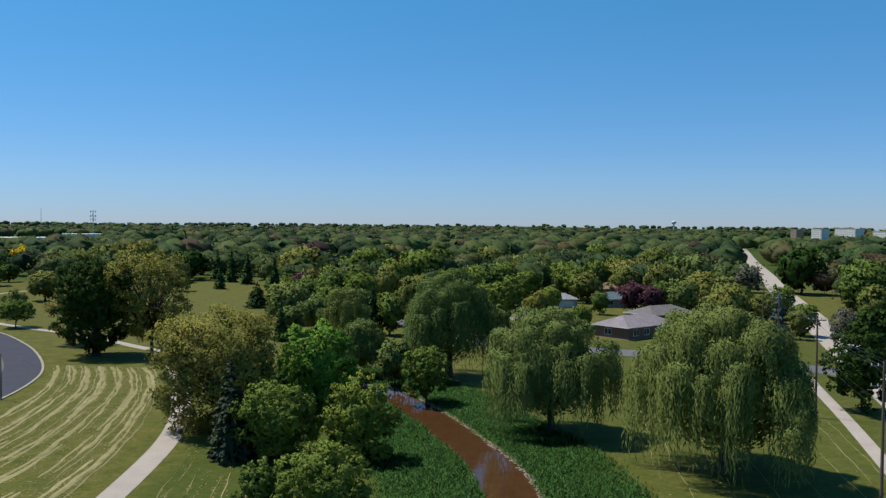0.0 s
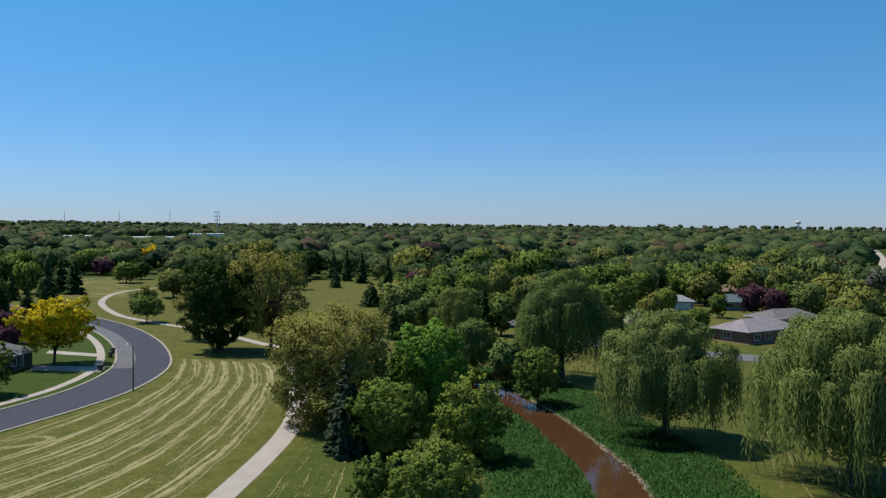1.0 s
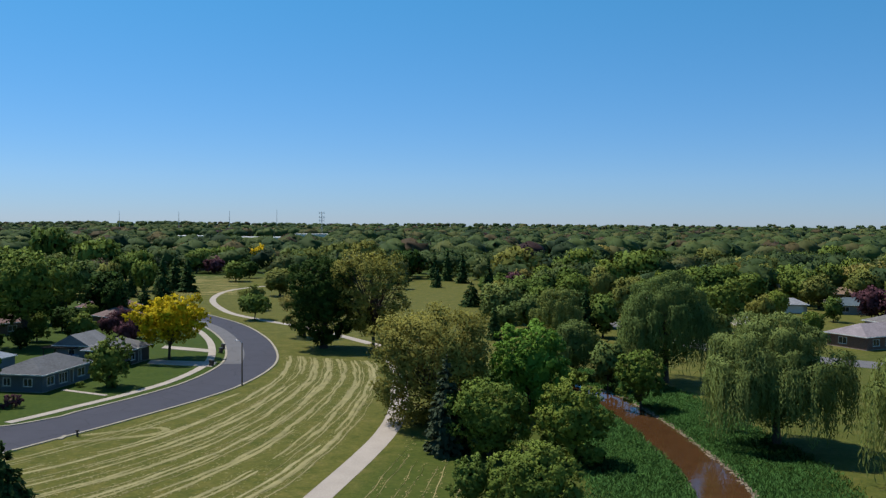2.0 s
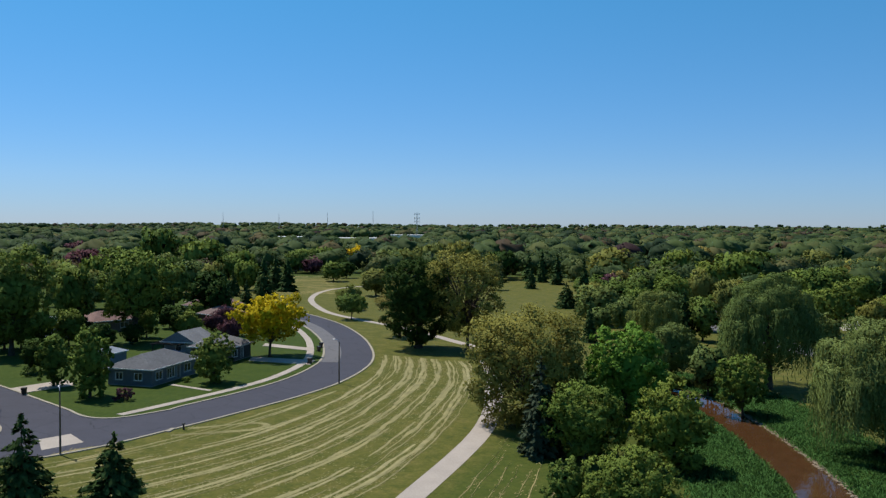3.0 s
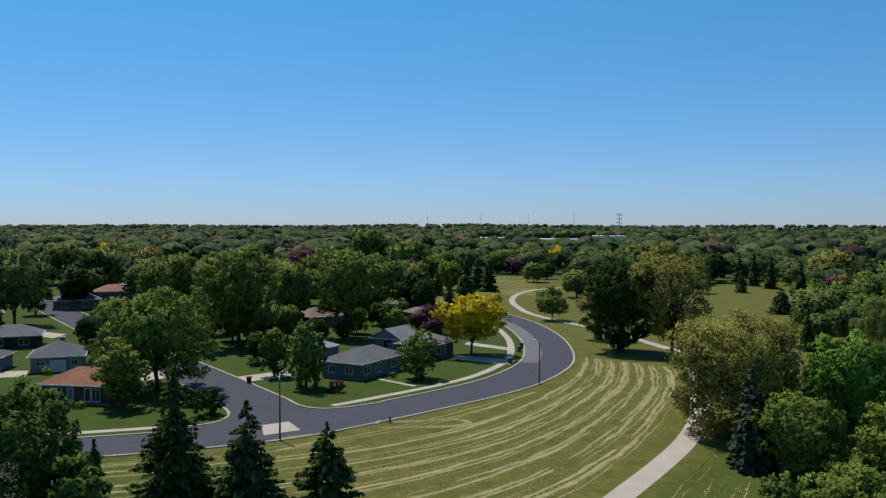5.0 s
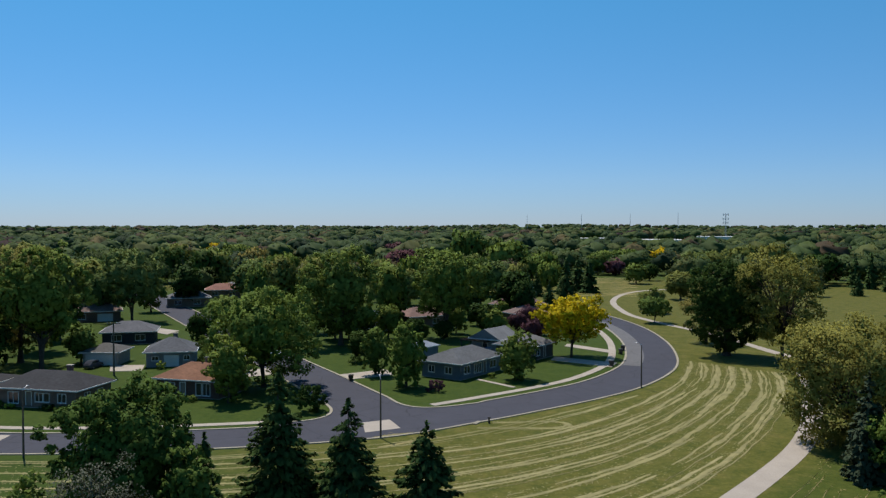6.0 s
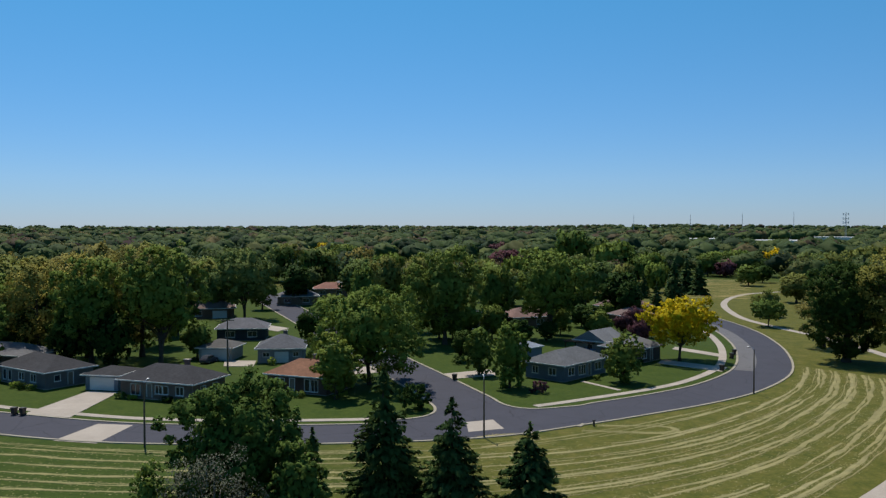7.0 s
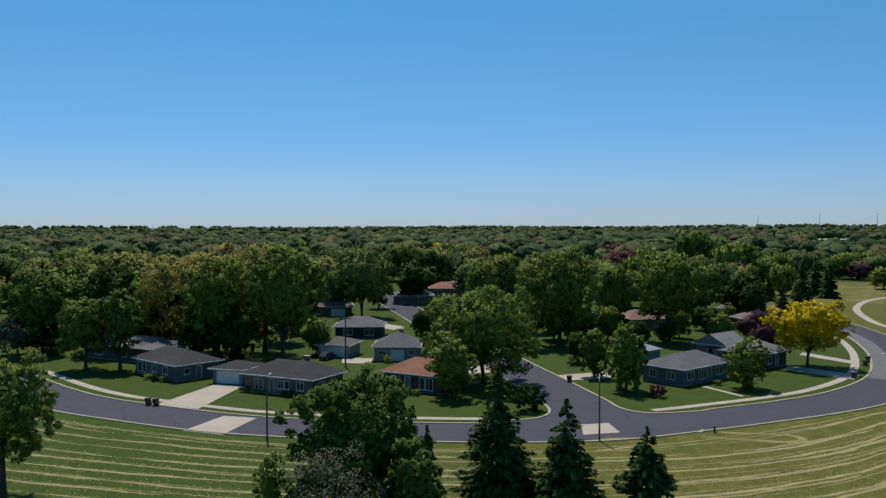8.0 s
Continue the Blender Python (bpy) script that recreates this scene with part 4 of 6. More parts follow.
# street side
spruce(-64.2, 51.9, 13.6, 9.4, "spruce", 33, n=9000, leaf=0.24)
spruce(-58.5, 55.6, 10.7, 8.3, "spruce", 34, n=7000, leaf=0.23)
spruce(-51.7, 58.9, 9.0, 8.4, "spruce", 35, n=6500, leaf=0.23)
broadleaf(-66.6, 37.9, 14.4, 13.0, "lawn_maple", 136, base=0.2, cover=2.3, leaf=0.175, boughs=130, bough=0.10, full=3.0, lumps=0.15, hollow=0.5, label="dense green maple on the park lawn")
broadleaf(-59.0, 38.9, 9.3, 5.4, "lawn_maple", 138, base=0.2, cover=2.0, leaf=0.175, full=3.0, label="low leafy maple crowded by a larger one")
broadleaf(-68.9, 30.6, 7.4, 2.9, "leafy", 139, base=0.3, cover=1.0, leaf=0.15, full=2.6, label="slender yellow-green sapling on the park lawn")
spruce(-62.0, 42.2, 9.4, 4.6, "spruce", 137, n=4200, leaf=0.2, label="small dark spruce beside a maple")
broadleaf(-93.6, 13.4, 14.6, 10.6, "maple", 37, base=3.6, label="light green tree on the park lawn")
broadleaf(-58.5, 31.0, 10.4, 7.8, "grey", 38, base=0.4, cover=0.26, leaf=0.11, stems=5, branches=60, label="nearly leafless grey shrubby tree", bark="pale_bark")
broadleaf(-92.1, 149.2, 12.5, 15.2, "gold", 39, base=3.2, top=0.2, full=2.2, stems=2, branches=26, lumps=0.15, label="golden-yellow honey locust on a front lawn")
broadleaf(-96.1, 104.4, 10.9, 7.2, "leafy", 40, base=0.5, full=2.8, label="upright light green tree on the corner lawn")
broadleaf(-107.9, 109.2, 8.4, 5.6, "maple", 41, base=0.4, full=2.8, label="rounded green tree beside a driveway")
broadleaf(-85.9, 121.7, 8.3, 7.4, "maple", 42, base=0.4, full=2.8, label="compact round green tree on a front lawn")
broadleaf(-140.6, 131.4, 22.0, 18.0, "maple", 43, base=3.0, label="very tall shade tree behind the houses", branches=20)
broadleaf(-131, 156.5, 20.6, 18.2, "leafy", 44, lumps=0.4, soft=0.7, full=2.2, base=5.5, label="tall pale-leaved shade tree between houses", stems=2, branches=24)
broadleaf(-114.3, 89.4, 16.8, 20.6, "leafy", 45, base=1.2, lumps=0.45, full=2.6, cover=1.4, hollow=0.25, stems=2, branches=34, label="broad yellow-green tree at the street corner")
broadleaf(-108.0, 78.0, 10.2, 7.6, "leafy", 46, base=0.6, full=2.7, label="young light green tree in front of a house")
broadleaf(-168.8, 38.3, 13.3, 11, "maple", 47, base=2.5, label="leafy tree on a corner lawn")
broadleaf(-165.1, 43.5, 14.9, 8.6, "maple", 48, base=3.0, label="leafy tree on a corner lawn")
broadleaf(-155.1, 71.6, 23.4, 16.5, "leafy", 49, lumps=0.5, full=2.2, base=4.0, stems=2, branches=30, label="towering shade tree with a forked trunk", top=0.1)
broadleaf(-164, 62, 20.5, 15, "leafy", 50, base=3.0, label="tall shade tree in a back garden")
broadleaf(-217.1, 125.2, 20.0, 19.4, "willow", 51, base=5.0, stems=3, branches=30, top=0.2, label="broad pale green street tree")
shrub(-93.8, 81.7, 4.0, 5.6, "dark", 52, 2600, 0.2, "large rounded shrub at the street corner")
shrub(-89.8, 104.5, 1.9, 3.2, "plum", 53, 1000, 0.16, "dark red barberry shrub on the corner lawn")

broadleaf(-181.0, 58.0, 19.5, 14, "olive", 61, base=2.5, label="tall olive shade tree behind the houses")
broadleaf(-176.5, 66.0, 21.0, 15, "olive", 62, base=2.5, label="tall green shade tree behind the houses")
broadleaf(-170.0, 74.5, 22.5, 15, "russet", 63, base=3.0, label="tall reddish-brown shade tree behind the houses")
broadleaf(-188.0, 47.0, 18.0, 13, "dark", 64, base=2.0, label="dense dark shade tree behind the houses")
broadleaf(-195.0, 35.0, 17.5, 13, "maple", 65, base=2.0, label="tall green shade tree behind the houses")
broadleaf(-182.0, 84.0, 17.0, 12, "willow", 66, base=3.0, label="pale green shade tree between gardens")

# ---- houses ----
house("bungalow", -97.5, 120.8, 95, 13.2, 8.2, (0.235, 0.275, 0.32), (0.112, 0.116, 0.124), 2.75, 1.9, label="blue-grey bungalow with a grey hipped roof on the corner lot",
      front=(("w", 1.2, 3.0, 0.95, 2.2), ("w", 4.4, 6.6, 0.7, 2.25, 3), ("d", 7.4, 8.3, 0.3, 2.35), ("w", 9.6, 11.6, 0.95, 2.2)), left=(("w", 1.5, 2.7, 1.0, 2.1), ("w", 5.0, 6.4, 1.0, 2.1)))
house("ranch_house", -128.4, 61.3, 27, 13.4, 8.4, (0.270, 0.200, 0.165), (0.045, 0.045, 0.050), 2.75, 2.0, kind="brick", label="long brick ranch house with a dark hipped roof",
      front=(("w", 2.0, 3.7, 0.6, 2.2, 2), ("d", 5.0, 5.9, 0.3, 2.35), ("w", 6.6, 7.8, 1.0, 2.2), ("w", 8.0, 8.9, 1.0, 2.2, 1), ("w", 10.4, 11.7, 1.0, 2.2)), right=(("w", 2, 3.2, 1.0, 2.1), ("w", 5, 6.2, 1.0, 2.1)), chimney=(1.5, 1.6, 5.4, (0.2, 0.1, 0.08)))
house("garage", -141.6, 57.0, 36, 5.8, 6.4, (0.264, 0.320, 0.384), (0.040, 0.040, 0.044), 2.45, 1.0, label="small blue-grey garage with a white door", category="garage", front=(("g", 0.7, 5.1, 0.02, 2.15),))
house("ranch_house", -154.1, 50.6, 12, 14.0, 8.6, (0.250, 0.240, 0.240), (0.045, 0.045, 0.050), 2.75, 2.0, label="pale grey ranch house with a dark hipped roof",
      front=(("w", 1.0, 2.0, 0.6, 2.2, 1), ("w", 2.6, 3.6, 0.6, 2.2, 1), ("w", 6.0, 7.6, 1.0, 2.2), ("w", 9.6, 11.2, 1.0, 2.2)), right=(("w", 1.6, 2.6, 1.2, 2.1, 1), ("d", 4, 4.9, 0.3, 2.3)))
house("bungalow", -117.8, 80.0, 24, 11.0, 8.4, (0.192, 0.112, 0.088), (0.216, 0.108, 0.068), 2.75, 2.0, kind="brick", label="red-brick bungalow with a rusty brown hipped roof",
      front=(("w", 1.5, 3.2, 0.9, 2.2), ("d", 4.2, 5.1, 0.3, 2.3), ("w", 7.0, 7.9, 0.5, 2.3, 1), ("w", 8.2, 9.4, 0.5, 2.3, 2)), chimney=(0.6, 0.8, 5.5, (0.25, 0.14, 0.1)))
house("garage", -157.2, 85.3, 41, 6.6, 6.8, (0.496, 0.496, 0.480), (0.104, 0.100, 0.096), 2.45, 1.3, label="white garage with a hipped roof", category="garage", front=(("g", 0.5, 6.1, 0.02, 2.15),))
house("bungalow", -147.3, 93.4, 52, 8.6, 9.4, (0.336, 0.368, 0.400), (0.096, 0.100, 0.112), 2.75, 2.2, label="light grey bungalow with an attached garage", front=(("w", 1.0, 2.2, 1.3, 2.0, 2), ("g", 3.2, 5.9, 0.02, 2.2), ("w", 6.8, 7.8, 1.3, 2.1, 2)), left=(("w", 3, 4.2, 1.2, 2.1),), chimney=(0.5, 1.0, 5.6, (0.15, 0.13, 0.12)))
house("bungalow", -181, 104, 54, 11, 9, (0.080, 0.088, 0.104), (0.120, 0.120, 0.132), 2.7, 2.0, label="dark-walled bungalow with a grey hipped roof", front=(("w", 2, 4, 0.9, 2.1), ("w", 7, 9, 0.9, 2.1)))
house("bungalow", -229, 121, 62, 13, 10, (0.288, 0.176, 0.136), (0.160, 0.112, 0.096), 2.8, 2.2, label="brick bungalow with a brown roof", kind="brick", front=(("w", 2, 4, 0.9, 2.1), ("g", 7, 11, 0.05, 2.2)))
house("bungalow", -155, 157, 62, 11, 9, (0.320, 0.352, 0.400), (0.264, 0.304, 0.352), 2.75, 1.8, label="bungalow with a pale blue-grey roof", front=(("w", 2, 4, 0.9, 2.1), ("w", 6, 8, 0.9, 2.1)))
house("bungalow", -152, 171, 70, 12, 9.5, (0.288, 0.192, 0.160), (0.192, 0.120, 0.104), 2.75, 2.0, label="brick bungalow with a reddish brown roof", kind="brick", front=(("w", 2, 4, 0.9, 2.1), ("w", 7, 9, 0.9, 2.1)))
house("bungalow", -109.0, 146.1, 95, 7.5, 6.6, (0.336, 0.384, 0.448), (0.165, 0.170, 0.180), 2.9, 2.0, ridge=8.6, label="pale blue house with a grey gabled roof", front=(("w", 1, 2.6, 0.9, 2.1), ("w", 4.6, 6.2, 0.9, 2.1)), left=(("w", 2.6, 3.8, 1.2, 2.1),))
house("garden_shed", -116, 131, 95, 5, 4.2, (0.320, 0.376, 0.448), (0.240, 0.272, 0.320), 2.1, 0.9, over=0.25, label="small pale blue garden shed", category="shed", left=(("d", 1.4, 2.6, 0.1, 1.95),))
house("bungalow", -149, 211, 80, 13, 10, (0.240, 0.160, 0.136), (0.184, 0.120, 0.112), 2.9, 2.6, label="brown-roofed brick house by the bend", kind="brick", front=(("w", 2, 4, 0.9, 2.1), ("w", 8, 10, 0.9, 2.1)), chimney=(2, 1, 6.4, (0.2, 0.12, 0.1)))
house("bungalow", -133.5, 193, 70, 9, 8, (0.240, 0.176, 0.152), (0.176, 0.128, 0.120), 2.75, 1.9, label="small brown brick house", kind="brick", front=(("w", 2, 4, 0.9, 2.1),), chimney=(1, 1, 5.4, (0.2, 0.12, 0.1)))
house("bungalow", -99.5, 143.5, 95, 9, 8, (0.176, 0.144, 0.128), (0.160, 0.160, 0.168), 2.75, 1.9, label="bungalow with a grey roof behind a round tree", kind="brick", front=(("w", 1.5, 3.5, 0.9, 2.1), ("d", 5, 5.9, 0.3, 2.3)))
house("long_building", -178, 50, 25, 20, 8, (0.160, 0.144, 0.136), (0.136, 0.136, 0.144), 2.8, 1.7, label="long low brick house under trees", kind="brick", front=(("w", 3, 5, 0.9, 2.1), ("w", 10, 12, 0.9, 2.1)))
house("ranch_house", 47, 210, 40, 18, 10, (0.36, 0.20, 0.15), (0.25, 0.216, 0.228), 2.8, 2.2, kind="brick", label="brick ranch house with a pale grey roof", front=(("w", 2, 4, 0.9, 2.2), ("w", 6, 8, 0.9, 2.2), ("w", 11, 13, 0.9, 2.2)), left=(("w", 3, 5, 0.9, 2.2),))
house("ranch_house", 60, 237, 32, 16, 9.5, (0.320, 0.264, 0.224), (0.160, 0.148, 0.144), 2.8, 2.0, kind="brick", label="ranch house with a brown-grey roof", front=(("w", 2, 4, 0.9, 2.2), ("w", 7, 9, 0.9, 2.2), ("w", 12, 14, 0.9, 2.2)))
house("garage", 39.5, 282, 5, 7.5, 7.5, (0.496, 0.496, 0.496), (0.256, 0.264, 0.280), 2.6, 1.7, label="white garage with a pale grey roof", category="garage", front=(("g", 1, 6.5, 0.05, 2.2),))
house("bungalow", 56.5, 284, 5, 11, 9, (0.336, 0.360, 0.368), (0.104, 0.136, 0.152), 2.7, 2.0, label="bungalow with a slate blue roof", front=(("w", 2, 4, 0.9, 2.2),))
house("bungalow", 62, 328, 10, 12, 9, (0.360, 0.320, 0.264), (0.240, 0.160, 0.112), 2.7, 2.0, label="bungalow with a tan roof", front=(("w", 2, 4, 0.9, 2.2),))
house("bungalow", -246, 162, 60, 13, 9, (0.30, 0.22, 0.17), (0.14, 0.14, 0.15), 2.8, 2.1, label="brick bungalow with a dark grey roof", kind="brick", front=(("w", 2, 4, 0.9, 2.1), ("w", 8, 10, 0.9, 2.1)))
house("bungalow", -266, 190, 55, 12, 9, (0.30, 0.22, 0.17), (0.26, 0.13, 0.10), 2.8, 2.1, label="bungalow with a reddish tiled roof", kind="brick", front=(("w", 2, 4, 0.9, 2.1), ("w", 8, 10, 0.9, 2.1)))
house("bungalow", -281, 212, 55, 14, 9, (0.36, 0.36, 0.36), (0.20, 0.20, 0.21), 2.8, 2.1, label="pale bungalow with a grey roof", front=(("w", 2, 4, 0.9, 2.1), ("w", 8, 10, 0.9, 2.1)))
house("bungalow", -49, 363, 10, 13, 9, (0.45, 0.45, 0.45), (0.24, 0.24, 0.25), 2.8, 2.1, label="pale house beyond a purple plum tree", front=(("w", 2, 4, 0.9, 2.1), ("w", 8, 10, 0.9, 2.1)))
house("bungalow", -8, 273, 20, 12, 9, (0.40, 0.36, 0.32), (0.17, 0.16, 0.16), 2.8, 2.1, label="low house under tall shade trees", front=(("w", 2, 4, 0.9, 2.1), ("g", 7, 10.5, 0.05, 2.2)))
house("bungalow", 55, 391, 5, 14, 9, (0.45, 0.42, 0.40), (0.24, 0.21, 0.19), 2.8, 2.1, label="low house with a brown-grey roof", front=(("w", 2, 4, 0.9, 2.1), ("w", 8, 10, 0.9, 2.1)))
house("bungalow", 104, 528, 5, 18, 10, (0.50, 0.50, 0.48), (0.34, 0.34, 0.35), 3.2, 2.1, label="pale flat-looking house among trees", front=(("w", 2, 4, 0.9, 2.1), ("w", 8, 10, 0.9, 2.1)))
house("bungalow", -240, 426, 30, 14, 10, (0.45, 0.45, 0.46), (0.24, 0.24, 0.26), 2.9, 2.4, label="pale house at the end of the meadow", front=(("w", 2, 4, 0.9, 2.1), ("w", 8, 10, 0.9, 2.1)))



def pergola(x, y, turn, w, d, h, label):
    """Four posts, two beams and a row of rafters over a low deck."""
    ob = thing("pergola", x, y, 0, turn, label, "pergola")
    for sx in (-1, 1):
        for sy in (-1, 1):
            part("post", boxes((sx * w / 2 - 0.07, sx * w / 2 + 0.07, sy * d / 2 - 0.07, sy * d / 2 + 0.07, 0.3, h), bevel=0.01), M["dark_timber"], ob)
        part("beam", boxes((sx * w / 2 - 0.05, sx * w / 2 + 0.05, -d / 2 - 0.4, d / 2 + 0.4, h, h + 0.22)), M["dark_timber"], ob)
    for i in range(11):
        yy = -d / 2 - 0.3 + (d + 0.6) * i / 10
        part("rafter", boxes((-w / 2 - 0.45, w / 2 + 0.45, yy - 0.03, yy + 0.03, h + 0.224, h + 0.39)), M["dark_timber"], ob)
    for i in range(12):
        xx = -w / 2 - 0.3 + (w + 0.6) * i / 12
        part("deck_board", boxes((xx, xx + (w + 0.6) / 12 - 0.02, -d / 2 - 0.3, d / 2 + 0.3, -0.02, 0.3)), M["dark_timber"], ob)
    return ob


pergola(-110.2, 141.8, 8, 5.6, 4.0, 2.5, "dark-stained timber pergola over a low garden deck")
pool = thing("covered_pool", -109.1, 143.8, 0, 0, "round above-ground pool under a blue cover", "pool")
v, f = tubes([([(0, 0, -0.05), (0, 0, 0.6), (0, 0, 1.15)], [2.3, 2.32, 2.3], 28)])
hang("wall", mesh_from("wall", v, f, M["white"]), pool)
bm = bmesh.new()
bmesh.ops.create_cone(bm, cap_ends=True, segments=28, radius1=2.42, radius2=2.2, depth=0.12, matrix=Matrix.Translation((0, 0, 1.21)))
part("cover", bm, M["blue_cover"], pool, "blue plastic pool cover")

# planting beds by the houses
for i, (sx, sy, sh, sw) in enumerate(((-131.5, 54.2, 0.9, 2.2), (-129.3, 55.0, 0.8, 1.8), (-123.5, 57.9, 0.9, 2.4), (-121.6, 58.8, 0.8, 2.0), (-151.9, 44.9, 1.1, 2.2), (-149.6, 45.2, 1.2, 2.0), (-147.9, 46.2, 1.0, 1.8), (-158.0, 43.6, 1.0, 1.8), (-118.9, 114.6, 1.7, 2.6), (-90.5, 120.5, 0.9, 1.6), (-91.5, 127.0, 1.1, 1.8), (-95.0, 140.0, 1.0, 1.7), (-113.0, 74.6, 1.0, 2.0), (-142.5, 88.0, 1.6, 1.8))):
    shrub(sx, sy, sh, sw, ("maple", "bright", "dark")[i % 3], 400 + i, 420, 0.13, "small clipped shrub beside a house wall")
shrub(-88, 12, 1.5, 3.5, "dark", 430, 900, 0.16, "low dark bush beneath a tree")
shrub(-86, 10, 1.3, 2.6, "dark", 431, 700, 0.16, "low dark bush beneath a tree")

# ---- trees of the middle distance ----
KIND_LABEL = {"maple": "leafy green shade tree of the suburb", "leafy": "fresh yellow-green shade tree", "dull": "young-leaved olive green shade tree", "willow": "pale green broad-crowned shade tree", "russet": "reddish brown young-leaved shade tree", "dark": "deep green dense shade tree", "grey": "thin grey-green tree just in bud", "plum": "dark purple-leaved plum tree", "gold": "golden-yellow leaved garden tree", "spruce": "dark green spruce among gardens", "blue_spruce": "blue-green spruce among gardens"}
MID = {}
turns = random.Random(5)


def mid_tree(kind, x, y, h, w):
    """Four shapes of each kind near by and three far off, turned and stretched a little for every tree."""
    kind = {"bright": "leafy", "olive": "dull"}.get(kind, kind)
    far = math.hypot(x, y) > 330
    shapes = MID.setdefault((kind, far), [])
    m = pose(x, y, 0, 0, 0, turns.uniform(0, 360))
    if len(shapes) < (3 if far else 4):
        seed = 300 + len(shapes) + len(MID) * 7
        if "spruce" in kind:
            ob = spruce(x, y, h, w, kind, seed, n=700 if far else 1500, leaf=0.048 * h if far else 0.034 * h, label=KIND_LABEL[kind], group="garden trees")
        else:
            ob = broadleaf(x, y, h, w, kind, seed, base=h * 0.12, leaf=0.062 * (h + w) / 2 if far else 0.040 * (h + w) / 2, cover=1.6, soft=1.05, boughs=42, bough=0.17, hollow=0.5, branches=7, label=KIND_LABEL[kind], group="garden trees")
        shapes.append((ob, h, w))
        return ob
    ob, h0, w0 = shapes[turns.randrange(len(shapes))]
    return copy_thing(ob, m @ Matrix.Diagonal((w / w0, w / w0, h / h0, 1)))


shrub(-14.2, 142.5, 3.2, 6.0, "leafy", 440, 2600, 0.22, "bushy green shrub overhanging the creek")
shrub(-18.5, 145.0, 3.4, 6.5, "maple", 441, 2600, 0.22, "bushy green shrub overhanging the creek")
shrub(-22.5, 149.5, 3.6, 7.0, "leafy", 442, 2600, 0.22, "bushy green shrub overhanging the creek")
mid_tree("olive", -56.8, 348.6, 17, 22.0)
mid_tree("plum", -50.4, 309.4, 9, 9.8)
mid_tree("bright", -37.9, 432.3, 14, 18.9)
mid_tree("russet", -34.1, 553.7, 13, 17.6)
mid_tree("bright", -17.2, 312.4, 14, 14.3)
mid_tree("bright", -24.5, 260.2, 12, 12.0)
mid_tree("bright", -9.3, 365.1, 15, 20.2)
mid_tree("olive", 28.5, 506.4, 13, 17.6)
mid_tree("spruce", 40.3, 509.8, 15, 8.2)
mid_tree("olive", 40.8, 426.1, 12, 14.0)
mid_tree("spruce", 35.7, 303.5, 10, 4.8)
mid_tree("bright", 75.1, 507.5, 12, 16.2)
mid_tree("bright", 99, 538.4, 13, 17.6)
mid_tree("russet", 79.4, 360.6, 13, 17.6)
mid_tree("olive", 75, 296.7, 14, 12.0)
mid_tree("plum", 57.6, 261.3, 10, 9.6)
mid_tree("plum", 62.5, 256.7, 9, 8.6)
mid_tree("willow", 100.2, 343, 15, 17.5)
mid_tree("olive", 83.5, 251.7, 12, 16.2)
mid_tree("grey", 122.5, 345.6, 11, 12.0)
mid_tree("dark", 221.6, 500.8, 14, 18.9)
mid_tree("maple", 151.5, 310, 15, 19.2)
mid_tree("olive", 110.6, 220.2, 12, 9.7)
mid_tree("grey", 89.4, 190.2, 9, 7.6)
mid_tree("bright", 88.4, 210.1, 8, 7.5)
mid_tree("dark", -208.9, 417.7, 9, 12.2)
mid_tree("gold", -313.2, 634.5, 8, 10.8)
mid_tree("willow", -177.3, 463.6, 12, 16.2)
mid_tree("willow", -188.8, 440.9, 12, 16.2)
mid_tree("willow", -157, 448.9, 12, 16.2)
mid_tree("dark", -115.9, 394.2, 14, 18.8)
mid_tree("spruce", -101.7, 389.4, 14, 6.6)
mid_tree("spruce", -93.9, 383.5, 15, 5.7)
mid_tree("spruce", -84.1, 371.4, 13, 6.0)
mid_tree("spruce", -88.7, 343.8, 9, 5.0)
mid_tree("bright", -40.6, 319.8, 11, 12.7)
mid_tree("olive", -8.4, 240.2, 12, 9.4)
mid_tree("bright", 12.5, 287.4, 13, 13.2)
mid_tree("willow", -31.8, 216.9, 9, 8.6)
mid_tree("maple", -12.6, 206.5, 10, 8.1)
mid_tree("maple", -40.2, 374.5, 12, 12.3)
mid_tree("maple", -1.2, 476, 13, 17.6)
mid_tree("olive", 49.3, 428, 12, 14.1)
mid_tree("olive", 49.5, 294.6, 11, 11.7)
mid_tree("willow", 70.6, 252.8, 11, 10.3)
mid_tree("olive", 84.7, 227.9, 9, 9.5)
mid_tree("maple", 97.2, 246.5, 10, 7.8)
mid_tree("olive", -132.4, 287.2, 10, 12.4)
mid_tree("spruce", -16.7, 206.5, 12, 6.1)
mid_tree("willow", -7.7, 140.8, 8, 6.5)
mid_tree("maple", 44.3, 312.8, 12, 10.3)
mid_tree("maple", -326.8, 54, 13, 17.6)
mid_tree("olive", -358, 77.3, 14, 18.9)
mid_tree("maple", -521.3, 86.3, 14, 18.9)
mid_tree("olive", -345.5, 92.2, 16, 21.6)
mid_tree("olive", -310.3, 97.5, 16, 19.2)
mid_tree("russet", -303.6, 106.5, 17, 18.9)
mid_tree("russet", -385.9, 148.8, 19, 23.0)
mid_tree("dark", -216.8, 73.8, 13, 13.5)
mid_tree("dark", -264.7, 76.3, 13, 14.4)
mid_tree("olive", -403.8, 258.2, 16, 21.6)
mid_tree("maple", -418.4, 307.9, 15, 20.2)
mid_tree("blue_spruce", -323.5, 252, 10, 12.1)
mid_tree("maple", -435.5, 354.6, 14, 18.4)
mid_tree("plum", -410.6, 435.6, 14, 18.9)
mid_tree("willow", -169.5, 178.7, 15, 12.9)
